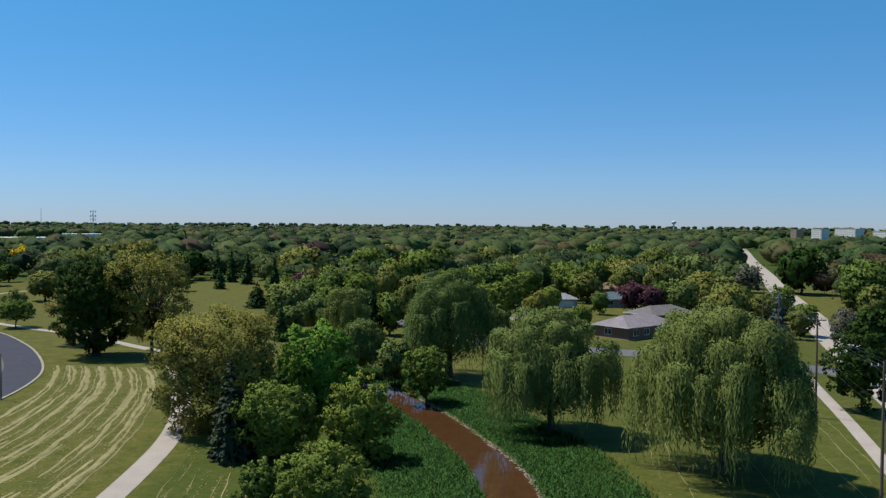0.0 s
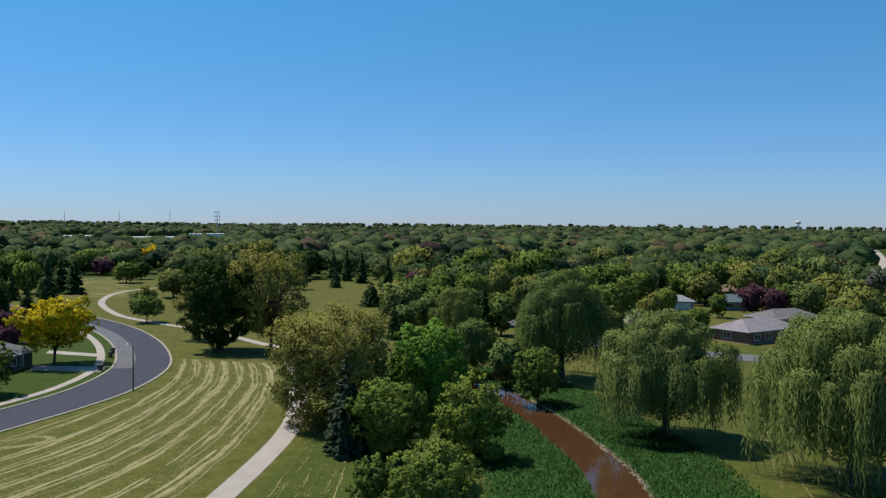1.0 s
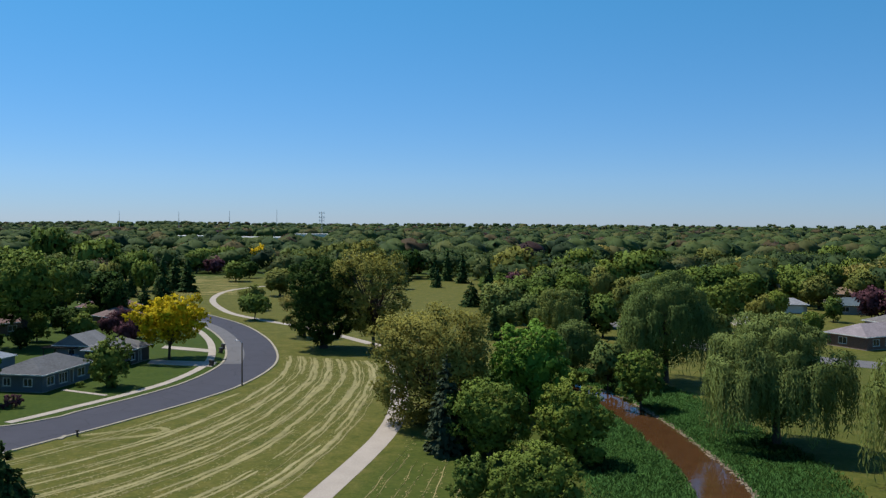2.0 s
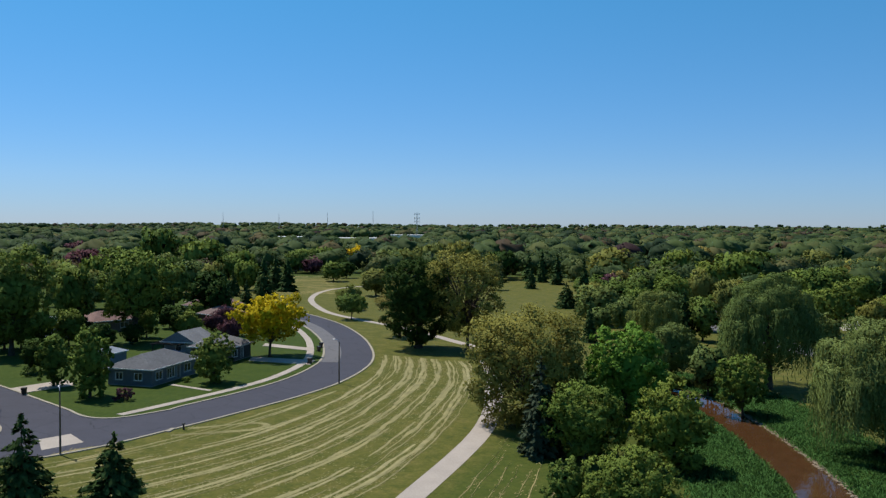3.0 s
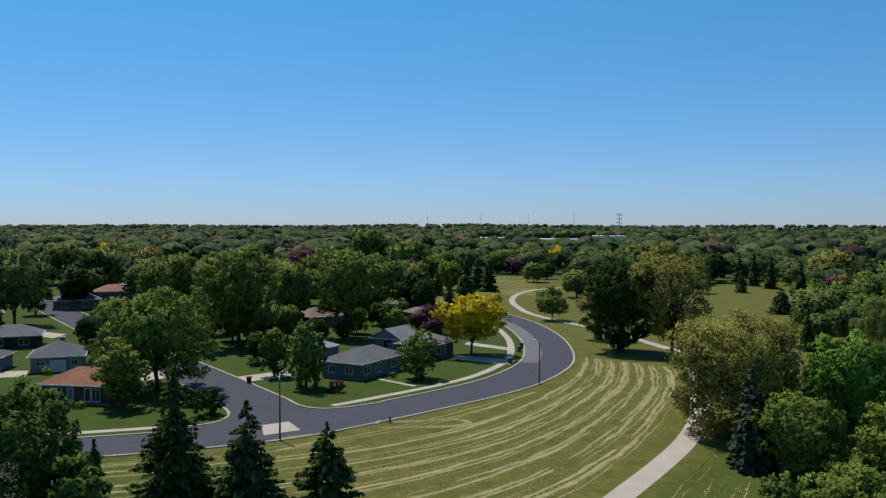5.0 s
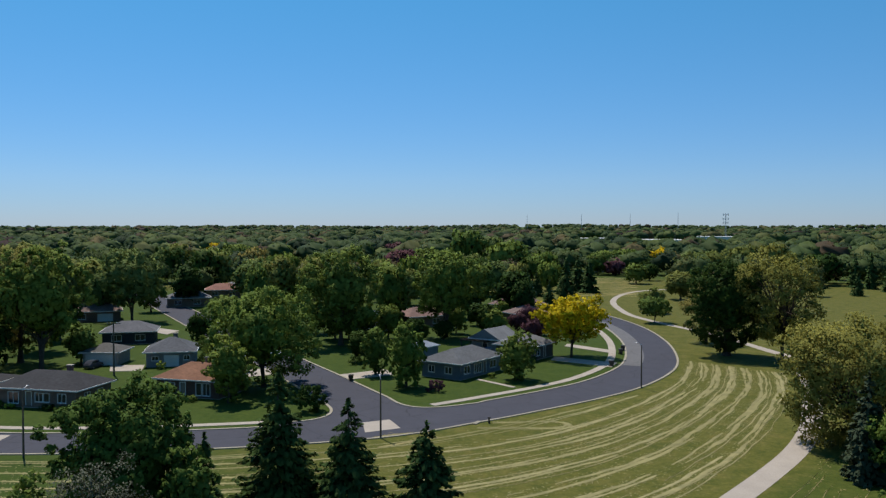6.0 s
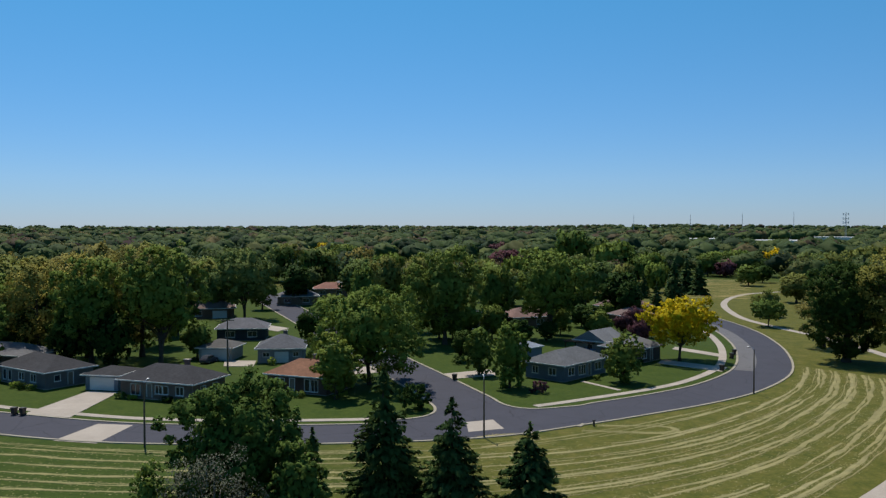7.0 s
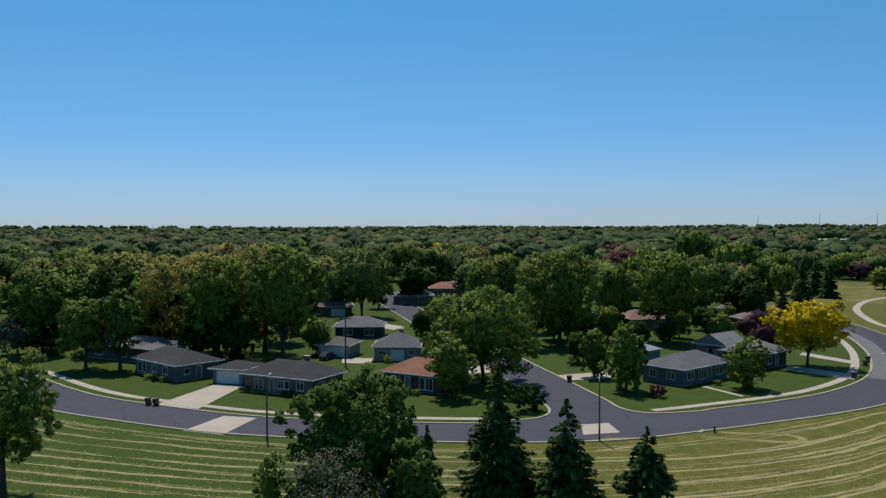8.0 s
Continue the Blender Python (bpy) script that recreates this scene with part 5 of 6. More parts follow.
mid_tree("willow", -358.9, 476.5, 18, 24.3)
mid_tree("maple", -285.2, 398.8, 16, 21.6)
mid_tree("spruce", -179.4, 266.4, 10, 5.5)
mid_tree("spruce", -161, 255, 7, 3.9)
mid_tree("dark", -135.9, 194.5, 11, 7.0)
mid_tree("maple", -241.5, 426.5, 12, 16.2)
mid_tree("olive", -325.4, 144.4, 20, 21.0)
mid_tree("maple", -207.8, 86.8, 18, 13.3)
mid_tree("willow", -229.3, 122.6, 13, 10.2)
mid_tree("maple", -160.2, 81.6, 8, 7.1)
mid_tree("maple", -171.1, 122.5, 10, 8.3)
mid_tree("grey", -201.6, 38.8, 9, 9.4)
mid_tree("grey", -197.3, 31.4, 8, 9.2)
mid_tree("plum", -196.3, 36.1, 6, 7.8)
mid_tree("maple", -252.6, 61.9, 14, 15.3)
mid_tree("dark", -185.8, 57.1, 11, 10.2)
mid_tree("dark", -168, 59.4, 11, 9.3)
mid_tree("dark", -157.7, 63.5, 11, 7.8)
mid_tree("olive", -197.3, 172.7, 17, 10.3)
mid_tree("maple", -282.3, 322.9, 15, 16.8)
mid_tree("maple", -171, 221.6, 14, 11.0)
mid_tree("maple", -236.9, 142.9, 12, 9.1)
mid_tree("dark", -244.3, 160.7, 13, 11.5)
mid_tree("plum", -115.1, 174.3, 6, 5.5)
mid_tree("plum", -107, 157.5, 6, 5.0)
mid_tree("dark", -162, 109.6, 8, 5.8)
mid_tree("willow", -237.6, 115.5, 18, 10.4)
mid_tree("spruce", -175.2, 279.9, 14, 7.7)
mid_tree("spruce", -180.7, 297.3, 14, 7.7)
mid_tree("spruce", -172.3, 292.4, 13, 7.2)
mid_tree("plum", -218.2, 395.9, 9, 11.8)
mid_tree("maple", -182.7, 350.2, 9, 12.2)
mid_tree("dark", -187.8, 373.3, 8, 9.8)
mid_tree("spruce", -160, 232.1, 12, 6.6)
mid_tree("maple", -234.7, 330, 15, 15.9)
mid_tree("gold", -310.8, 624.6, 8, 10.8)
mid_tree("gold", -595.2, 417, 11, 14.9)
mid_tree("olive", -118.4, 238, 8, 8.7)
mid_tree("maple", -229.1, 397.1, 12, 12.0)
mid_tree("bright", -241.1, 451.2, 12, 16.2)
mid_tree("maple", -150.3, 158.1, 17.0, 9.7)
mid_tree("dark", -144.8, 204.1, 13, 11.9)
mid_tree("spruce", -143.1, 219.3, 10, 6)
mid_tree("maple", -173.7, 134.1, 17, 8.2)
mid_tree("olive", -208.1, 169.9, 17, 11)
mid_tree("spruce", -138, 201, 12, 5)
mid_tree("dark", -129, 171, 7, 7)
mid_tree("maple", -140, 146, 8, 7)
mid_tree("dark", -127, 141, 6, 6)
mid_tree("maple", -122, 163, 7, 7)
mid_tree("maple", -146, 139, 9, 8)
mid_tree("dark", -121, 118, 6, 5)
mid_tree("olive", 84.7, 203.6, 7, 5)
mid_tree("dark", 86.2, 172.0, 10.5, 9.1)
mid_tree("willow", 12.3, 192.0, 8.9, 6.9)
mid_tree("olive", 26, 234, 9, 8)
mid_tree("bright", 33, 262, 8, 7)
mid_tree("maple", 47, 257, 7, 6)
mid_tree("olive", 76, 252, 10, 9)
mid_tree("bright", 29, 298, 11, 10)
mid_tree("maple", 48, 305, 12, 11)
mid_tree("willow", 76, 302, 13, 12)
mid_tree("olive", 85, 281, 12, 12)
mid_tree("willow", 97, 304, 12, 11)
mid_tree("maple", 70, 275, 9, 8)
mid_tree("bright", 36, 222, 6, 6)
mid_tree("willow", 2, 232, 10, 9)
mid_tree("maple", -14, 226, 9, 8)
mid_tree("bright", -30, 232, 10, 9)
mid_tree("maple", -33, 250, 12, 10)
mid_tree("bright", 4, 262, 13, 12)
mid_tree("maple", 16, 275, 14, 12)
mid_tree("olive", -18, 282, 13, 12)
mid_tree("dark", 8, 290, 13, 11)
mid_tree("willow", -36, 205, 7, 7)
mid_tree("dark", -128.4, 152.2, 5, 5)
mid_tree("maple", -133.3, 162.9, 7, 6)
mid_tree("dark", -139.6, 179.3, 6, 6)
mid_tree("plum", -123.6, 175.1, 5, 5)
mid_tree("plum", -126.2, 183.6, 6, 5.5)
mid_tree("maple", -144.3, 196.8, 5, 5)
mid_tree("dark", -134.2, 135.2, 4.5, 4.5)
mid_tree("maple", -149.4, 147.7, 6, 5.5)
mid_tree("dark", -146.6, 156.4, 5, 5)
mid_tree("maple", -131.7, 147.7, 4, 4.5)
mid_tree("dark", -151.3, 190.3, 9, 8)
mid_tree("dark", -152.3, 181.7, 9, 8)
mid_tree("maple", -148.6, 137.1, 9, 8)
mid_tree("dark", -159.3, 141.3, 8, 8)
mid_tree("olive", -156.8, 443.8, 16.5, 18.2)
mid_tree("olive", -154.6, 372.2, 15.1, 16.6)
mid_tree("willow", -171.7, 385.9, 13.6, 14.9)
mid_tree("dull", -152.4, 458.4, 12.6, 13.9)
mid_tree("olive", -162.4, 421.3, 16.1, 17.7)
mid_tree("gold", -508.4, 357.5, 13.3, 14.6)
mid_tree("gold", -406.2, 418.0, 7.6, 8.4)
mid_tree("gold", -241.1, 492.7, 12.3, 14.7)
mid_tree("dark", -397.7, 392.7, 14.0, 15.4)
mid_tree("plum", -269.9, 290.9, 14.8, 19.2)
mid_tree("maple", -306.2, 386.4, 23.2, 23.2)
mid_tree("bright", -239.1, 327.9, 18.8, 20.7)
mid_tree("maple", -224.5, 329.8, 11.9, 13.1)
mid_tree("maple", -6.4, 369.8, 15.8, 17.4)
mid_tree("dark", 141.8, 340.3, 18.1, 21.7)
mid_tree("maple", 127.5, 260.8, 15.2, 15.2)
mid_tree("maple", 94.7, 523.6, 15.1, 18.1)
mid_tree("willow", 92.2, 318.9, 15.2, 15.2)
mid_tree("olive", 105.7, 429.0, 15.8, 17.3)
mid_tree("olive", 76.0, 228.6, 10.7, 13.9)

# ---- woods to the horizon ----
BLOCKED = [(PATH_MID, 7), (PARK_EDGE, 16), (CREEK_ST, 9), (AVENUE, 13), (np.vstack([side_l, SIDE_R[::-1]]), 10)]
HOUSE_XY = np.array([o.location.xy[:] for o in scene.objects if o.get("category") in ("house", "garage", "shed")])
TREE_XY = np.array([o.location.xy[:] for o in scene.objects if o.get("category") == "tree"])


def clear_of(P, house_gap=11.0, tree_gap=7.0):
    ok = np.ones(len(P), bool)
    for line, gap in BLOCKED:
        ok &= near_line(P, line[::3] if len(line) > 30 else line) > gap
    for XY, gap in ((HOUSE_XY, house_gap), (TREE_XY, tree_gap)):
        ok &= np.min(np.linalg.norm(P[:, None] - XY[None], axis=2), axis=1) > gap
    return ok


def open_field(P):
    """True where the park's meadows keep free of trees."""
    d, az = np.hypot(P[:, 0], P[:, 1]), np.degrees(np.arctan2(-P[:, 0], P[:, 1]))
    m1 = (az > 27.0) & (az < 32.6) & (d < 455)
    m2 = (az > 12.2) & (az < 16.4) & (d < 420)
    m3 = (az < -17) & (az > -24) & (d < 330) & (P[:, 0] > 0)
    # lots and car parks round the far buildings
    m4 = (az > -28.5) & (az < -21.3) & (d > 1150) & (d < 1900)
    m5 = (az > 21.3) & (az < 31.8) & (d > 880) & (d < 1260)
    return m1 | m2 | m3 | m4 | m5

# garden trees filling the blocks behind the houses
trng = np.random.default_rng(21)
taken = [np.array(p) for p in TREE_XY]


def garden_trees(az0, az1, d0, d1, h0, h1, most, gap, mixture=(0.28, 0.16, 0.22, 0.16, 0.05, 0.06, 0.07)):
    """Trees scattered over a stretch of gardens, clear of houses, streets and one another."""
    az, d = np.radians(trng.uniform(az0, az1, 700)), np.sqrt(trng.uniform(d0**2, d1**2, 700))
    P = np.stack([-np.sin(az) * d, np.cos(az) * d], 1)
    plots = (P[:, 0] < -95) & (P[:, 0] > -165) & (P[:, 1] > 110) & (P[:, 1] < 180)
    made = 0
    for p in P[clear_of(P, 11.0, 6.0) & ~open_field(P) & ~plots]:
        if made < most and min(np.linalg.norm(p - q) for q in taken) > gap:
            k = str(trng.choice(["maple", "bright", "olive", "willow", "dark", "spruce", "russet"], p=mixture))
            hh = float(trng.uniform(h0, h1))
            mid_tree(k, float(p[0]), float(p[1]), hh, hh * (0.42 if k == "spruce" else float(trng.uniform(0.9, 1.15))))
            taken.append(p)
            made += 1


garden_trees(52, 84, 215, 420, 12.5, 17.5, 62, 11.0, (0.20, 0.08, 0.28, 0.16, 0.08, 0.04, 0.16))
garden_trees(33, 52, 270, 420, 9, 14, 36, 11.0, (0.12, 0.32, 0.26, 0.16, 0.04, 0.04, 0.06))
garden_trees(-3, 11.5, 195, 330, 7, 11, 26, 10.0)
garden_trees(-17, -3, 300, 430, 9, 13, 22, 11.0)


def woods(name, rng, count, d0, d1, n, leaf, h0, h1, label):
    """A crowd of crowns, each with a tone of its own; stands of one kind keep together."""
    az = np.radians(rng.uniform(-31, 86, count * 5))
    d = np.sqrt(rng.uniform(d0**2, d1**2, count * 5)) if d1 < 1200 else d0 * (d1 / d0) ** rng.uniform(0, 1, count * 5)
    P = np.stack([-np.sin(az) * d, np.cos(az) * d], 1)
    ok = ~open_field(P)
    if d0 < 800:
        ok &= clear_of(P)
    P = P[ok][:count]
    m = len(P)
    stand = 0.5 * np.sin(P[:, 0] / 70 + 1) * np.sin(P[:, 1] / 90) + 0.3 * np.sin((P[:, 0] - P[:, 1]) / 45)
    tone = np.clip(0.46 + 0.28 * stand + 0.29 * rng.normal(size=m), 0.0, 0.97)
    tone = np.where(rng.random(m) < 0.012, 1.0, tone)
    cone = rng.random(m) < 0.06
    Z = relief(P[:, 0], P[:, 1])
    for kind in (False, True):
        protos = []
        for s in range(10):
            r = np.random.default_rng(900 + 40 * kind + s)
            protos.append(far_tree_mesh(r, 1.0, 0.40 if kind else r.uniform(1.2, 1.75), n, leaf, kind, d0 > 900))
        V, Fc, T, NN, q = [], [], [], [], 0
        for i in np.nonzero(cone == kind)[0]:
            h = rng.uniform(h0, h1)
            v, f, nn = protos[rng.integers(10)]
            a = rng.uniform(0, 6.28)
            R0 = np.array([[math.cos(a), -math.sin(a), 0], [math.sin(a), math.cos(a), 0], [0, 0, 1]])
            R = R0 * h
            NN.append(nn @ R0.T)
            V.append(v @ R.T + np.array([*P[i], Z[i]]))
            Fc.append(f + q)
            T.append(np.full(len(v), tone[i], np.float32))
            q += len(v)
        me = mesh_from(name, np.vstack(V), np.vstack(Fc), M["conifers" if kind else "canopy"], np.vstack(NN))
        at = me.attributes.new("tone", "FLOAT", "POINT")
        at.data.foreach_set("value", np.concatenate(T))
        tagged(new(name, me), label, "woods", "", "stuff")


rng = np.random.default_rng(7)
woods("woodland", rng, 330, 330, 520, 300, 0.056, 9, 14, "mixed suburban woods in early summer leaf")
woods("woodland", rng, 1350, 520, 950, 60, 0.062, 8.5, 16.5, "mixed suburban woods in early summer leaf")
woods("far_woods", rng, 3800, 950, 4500, 8, 0.10, 12.5, 17, "distant tree canopy reaching the horizon")

# ---- mown swaths of drying grass ----
def even(line, n):
    s = np.r_[0, np.cumsum(np.linalg.norm(np.diff(line, axis=0), axis=1))]
    u = np.linspace(0, s[-1], n)
    return np.stack([np.interp(u, s, line[:, 0]), np.interp(u, s, line[:, 1])], 1)


def windrows(name, edge_a, edge_b, rows, seed, per_m, label, lo=0.0, hi=1.0, pair=0.45, bed=1.0, skip=0.0):
    """Lines of cut grass, swinging from one edge of the field to the other; far up the field they run in pairs."""
    rng = np.random.default_rng(seed)
    A, B = even(smooth_line(edge_a), 400), even(smooth_line(edge_b), 400)
    along = np.linspace(0, 1, 400)
    close = 1 + (pair - 1) * np.clip((along - 0.25) / 0.3, 0, 1)
    C, V0, F0 = [], [], []
    kern = np.ones(6) / 6
    for r in range(rows):
        for sgn in (-1, 1):
            if rng.random() < skip:
                continue
            u = lo + (hi - lo) * (r + 0.5 + sgn * 0.25 * close) / rows + rng.normal() * 0.004
            line = A * (1 - u[:, None]) + B * u[:, None]
            ph = rng.uniform(0, 6.28, 6)
            s = np.r_[0, np.cumsum(np.linalg.norm(np.diff(line, axis=0), axis=1))]
            side = offset_line(line, 1.0) - line
            line = line + side * (0.16 * np.sin(s / 7.1 + ph[0]) + 0.09 * np.sin(s / 2.3 + ph[1]) + 0.05 * np.sin(s / 1.1 + ph[4]))[:, None]
            gap = 0.72 + 0.30 * np.sin(s / 11.0 + ph[2]) + 0.22 * np.sin(s / 4.1 + ph[3]) + 0.12 * np.sin(s / 1.7 + ph[5])
            # the matted bed of the row
            m = int(s[-1] / 0.4)
            u0 = np.linspace(0, s[-1], m)
            nx, ny = np.interp(u0, s, side[:, 0]), np.interp(u0, s, side[:, 1])
            px, py = np.interp(u0, s, line[:, 0]), np.interp(u0, s, line[:, 1])
            wl, wr = [0.31 * bed * np.convolve(rng.uniform(0.1, 1.7, m), kern, "same") for _ in range(2)]
            thick = np.interp(u0, s, gap)
            taper = np.interp(u0 / s[-1], [0.0, 0.3, 0.6], [0.95, 0.9, 1.1])
            k0 = len(V0)
            for j in range(m):
                f = min(1.1, max(0.3, thick[j])) * taper[j]
                V0 += [(px[j] + nx[j] * wl[j] * f, py[j] + ny[j] * wl[j] * f, 0.014), (px[j], py[j], 0.045), (px[j] - nx[j] * wr[j] * f, py[j] - ny[j] * wr[j] * f, 0.014)]
                if j and thick[j] > 0.33:
                    a0 = k0 + 3 * j
                    F0 += [(a0, a0 - 3, a0 - 2, a0 + 1), (a0 + 1, a0 - 2, a0 - 1, a0 + 2)]
            # loose straw scattered over and beside it
            n = int(s[-1] * per_m)
            t = rng.uniform(0, s[-1], n)
            t = t[rng.random(n) < np.clip(np.interp(t, s, gap), 0.15, 1)]
            across = rng.normal(size=len(t)) * 0.50 * bed**0.5
            C.append(np.stack([np.interp(t, s, line[:, 0]) + across * np.interp(t, s, side[:, 0]), np.interp(t, s, line[:, 1]) + across * np.interp(t, s, side[:, 1]), 0.035 + 0.02 * rng.random(len(t))], 1))
    C = np.vstack(C)
    N = unit(np.array([0, 0, 1.0]) + 0.09 * rng.normal(size=C.shape))
    V, Fc = cards(C, N, 0.12, rng, 0.6)
    V[:, 2] = np.maximum(V[:, 2], 0.012)
    Fc = np.vstack([np.array(F0), Fc + len(V0)])
    V = np.vstack([np.array(V0), V])
    return tagged(new(name, mesh_from(name, V, Fc, M["straw"])), label, "cut grass", "", "stuff")


EDGE_A = [(-150, 17.5), (-123.4, 26.3), (-109.6, 34.9), (-98.8, 42.5), (-84, 56), (-70.5, 74), (-63.2, 90), (-61, 105), (-61.5, 120), (-64.3, 137), (-69.5, 152), (-73, 160)]
EDGE_B = [(-120, -20), (-95, -5), (-72, 15), (-52, 38), (-40, 60), (-37, 76), (-36.9, 91), (-39.2, 109.4), (-44.2, 133.6), (-49.5, 149), (-53.5, 158)]
windrows("grass_swaths", EDGE_A, EDGE_B, 7, 3, 16, "pale rows of drying cut grass on the park lawn", 0.0, 1.0)
windrows("grass_swaths", EDGE_A, EDGE_B, 7, 33, 7, "thin rows of drying cut grass on the park lawn", 0.07, 1.05, 0.6, 0.30, 0.45)
windrows("grass_swaths", [(-137, 22.5), (-124, 27.5), (-106, 38.5), (-89, 55.5), (-75.5, 75), (-70, 92), (-67, 106), (-65.2, 119)], [(-128, 23.5), (-110, 34), (-92, 48), (-76, 66), (-66, 84), (-63, 98), (-62.3, 110), (-63.3, 124)], 2, 34, 6, "pale rows of drying cut grass near the kerb", 0.1, 0.9, 0.7, 0.6, 0.25)
far_row = lambda d: [(-math.sin(math.radians(az)) * d, math.cos(math.radians(az)) * d) for az in (27.4, 29.0, 30.6, 32.2)]
windrows("grass_swaths", far_row(322), far_row(440), 9, 37, 3, "dry pale rows of cut grass on the far meadow", 0.02, 0.98, 1.0, 3.0, 0.1)
# where the mower turned back
turn_back = [(-69.9, 89.7), (-65.5, 93.0), (-62.3, 95.9), (-61.4, 97.9), (-62.1, 99.3), (-63.8, 99.4), (-66.7, 97.2), (-70.2, 93.4)]
windrows("grass_swaths", turn_back, [(x + 0.6, y - 0.5) for x, y in turn_back], 1, 35, 8, "curved row of drying cut grass at a turn", 0.0, 1.0, 1.0, 0.8)
turn_low = [(-73.0, 74.2), (-71.5, 80.4), (-71.4, 82.6), (-72.9, 83.4), (-75.4, 81.0), (-76.7, 77.0)]
windrows("grass_swaths", turn_low, [(x + 0.6, y - 0.5) for x, y in turn_low], 1, 36, 8, "curved row of drying cut grass at a turn", 0.0, 1.0, 1.0, 0.8)
windrows("grass_swaths", [(20, 80), (22, 100), (26, 125), (30, 150)], [(48, 80), (52, 100), (58, 125), (66, 150)], 6, 4, 3, "faint rows of cut grass on the lawn", 0.05, 0.95, 0.8, 0.16, 0.5)
windrows("grass_swaths", [(-29, 60), (-30, 90), (-31, 104)], [(-14, 60), (-18, 90), (-22, 104)], 4, 5, 3, "faint rows of cut grass on the lawn", 0.1, 0.9, 0.8, 0.16, 0.5)


# ---- creek banks ----
def tall_grass(seed, left, right, count, label, y0, y1):
    """Blades of tall grass between two distances from the creek's middle."""
    rng = np.random.default_rng(seed)
    L = even(CREEK, 600)
    sel = (L[:, 1] > y0) & (L[:, 1] < y1)
    i = rng.choice(np.nonzero(sel)[0], count)
    off = np.where(rng.random(count) < 0.5, rng.uniform(left[0], left[1], count), -rng.uniform(right[0], right[1], count))
    side = offset_line(L, 1.0) - L
    P = L[i] + side[i] * off[:, None] + rng.normal(size=(count, 2)) * 0.6
    ok = near_line(P, CREEK[::4]) > 2.75
    P = P[ok]
    n = len(P)
    h = rng.uniform(0.24, 0.52, n) * (1 + 0.35 * np.sin(P[:, 0] / 2.3) * np.sin(P[:, 1] / 3.1))
    a = rng.uniform(0, 6.28, n)
    lean = rng.normal(size=(n, 2)) * 0.4
    w = rng.uniform(0.04, 0.085, n)
    ux = np.stack([np.cos(a) * w, np.sin(a) * w, np.zeros(n)], 1)
    b = np.column_stack([P, np.zeros(n)])
    tip = b + np.column_stack([lean * h[:, None], h])
    midp = b + np.column_stack([lean * h[:, None] * 0.3, h * 0.55])
    V = np.stack([b - ux * 0.5, midp + ux, tip, midp - ux], 1).reshape(-1, 3)
    return tagged(new("tall_grass", mesh_from("tall_grass", V, np.arange(4 * n).reshape(n, 4), M["reed"], np.repeat(unit(np.array([0, 0, 1.0]) + 0.06 * rng.normal(size=(n, 3))), 4, 0))), label, "grass", "", "stuff")


tall_grass(6, (3.0, 13.0), (3.3, 13.5), 100000, "tall dark green grass on the creek banks", 72, 150)


def stones(seed, count, label):
    rng = np.random.default_rng(seed)
    L = even(CREEK, 900)
    sel = np.nonzero((L[:, 1] > 78) & (L[:, 1] < 140))[0]
    side = offset_line(L, 1.0) - L
    V, Fc = [], []
    base = np.array([(1, 0, 0), (0.3, 0.9, 0.1), (-0.8, 0.5, 0), (-0.7, -0.6, 0), (0.4, -0.9, 0), (0.1, 0, 0.8), (0, 0.1, -0.5)])
    tri = [(0, 1, 5), (1, 2, 5), (2, 3, 5), (3, 4, 5), (4, 0, 5), (1, 0, 6), (2, 1, 6), (3, 2, 6), (4, 3, 6), (0, 4, 6)]
    for k in range(count):
        i = rng.choice(sel)
        s = -1 if rng.random() < 0.8 else 1
        r0 = rng.uniform(2.85, 3.35)
        p = L[i] + side[i] * s * r0 + rng.normal(size=2) * 0.15
        z = 0.03 - 0.20 * min(1.0, max(0.0, (3.35 - r0) / 0.5))
        v = base * rng.uniform(0.7, 1.3, base.shape) * rng.uniform(0.07, 0.20) * np.array([1.3, 1.3, 0.8])
        a = rng.uniform(0, 6.28)
        v = v @ np.array([[math.cos(a), math.sin(a), 0], [-math.sin(a), math.cos(a), 0], [0, 0, 1]])
        Fc += [tuple(j + len(V) for j in f) for f in tri]
        V += list(v + np.array([*p, z]))
    return tagged(new("bank_stones", mesh_from("bank_stones", V, Fc, M["mud"])), label, "stones", "", "stuff")


stones(8, 900, "pale stones and clods along the creek bank")

# ---- paving of the gardens ----
walk_n = offset_line(TOWN_EDGE, 3.0)
walk_n = walk_n[(walk_n[:, 1] > 96) & (walk_n[:, 1] < 215)]
slabs("sidewalk", walk_n, 1.5, 0.06, M["concrete"], "pale concrete sidewalk slabs beside front lawns", "pavement")
walk_s = offset_line(TOWN_EDGE, 3.0)
walk_s = walk_s[(walk_s[:, 1] < 76) & (walk_s[:, 0] > -172)]
slabs("sidewalk", walk_s, 1.5, 0.06, M["concrete"], "pale concrete sidewalk slabs beside front lawns", "pavement")
slabs("sidewalk", smooth_line([(44, 74), (49.8, 95), (56.3, 119), (63.2, 146), (69, 166)]), 1.9, 0.06, M["concrete"], "pale concrete sidewalk beside the avenue", "pavement", 1.8)


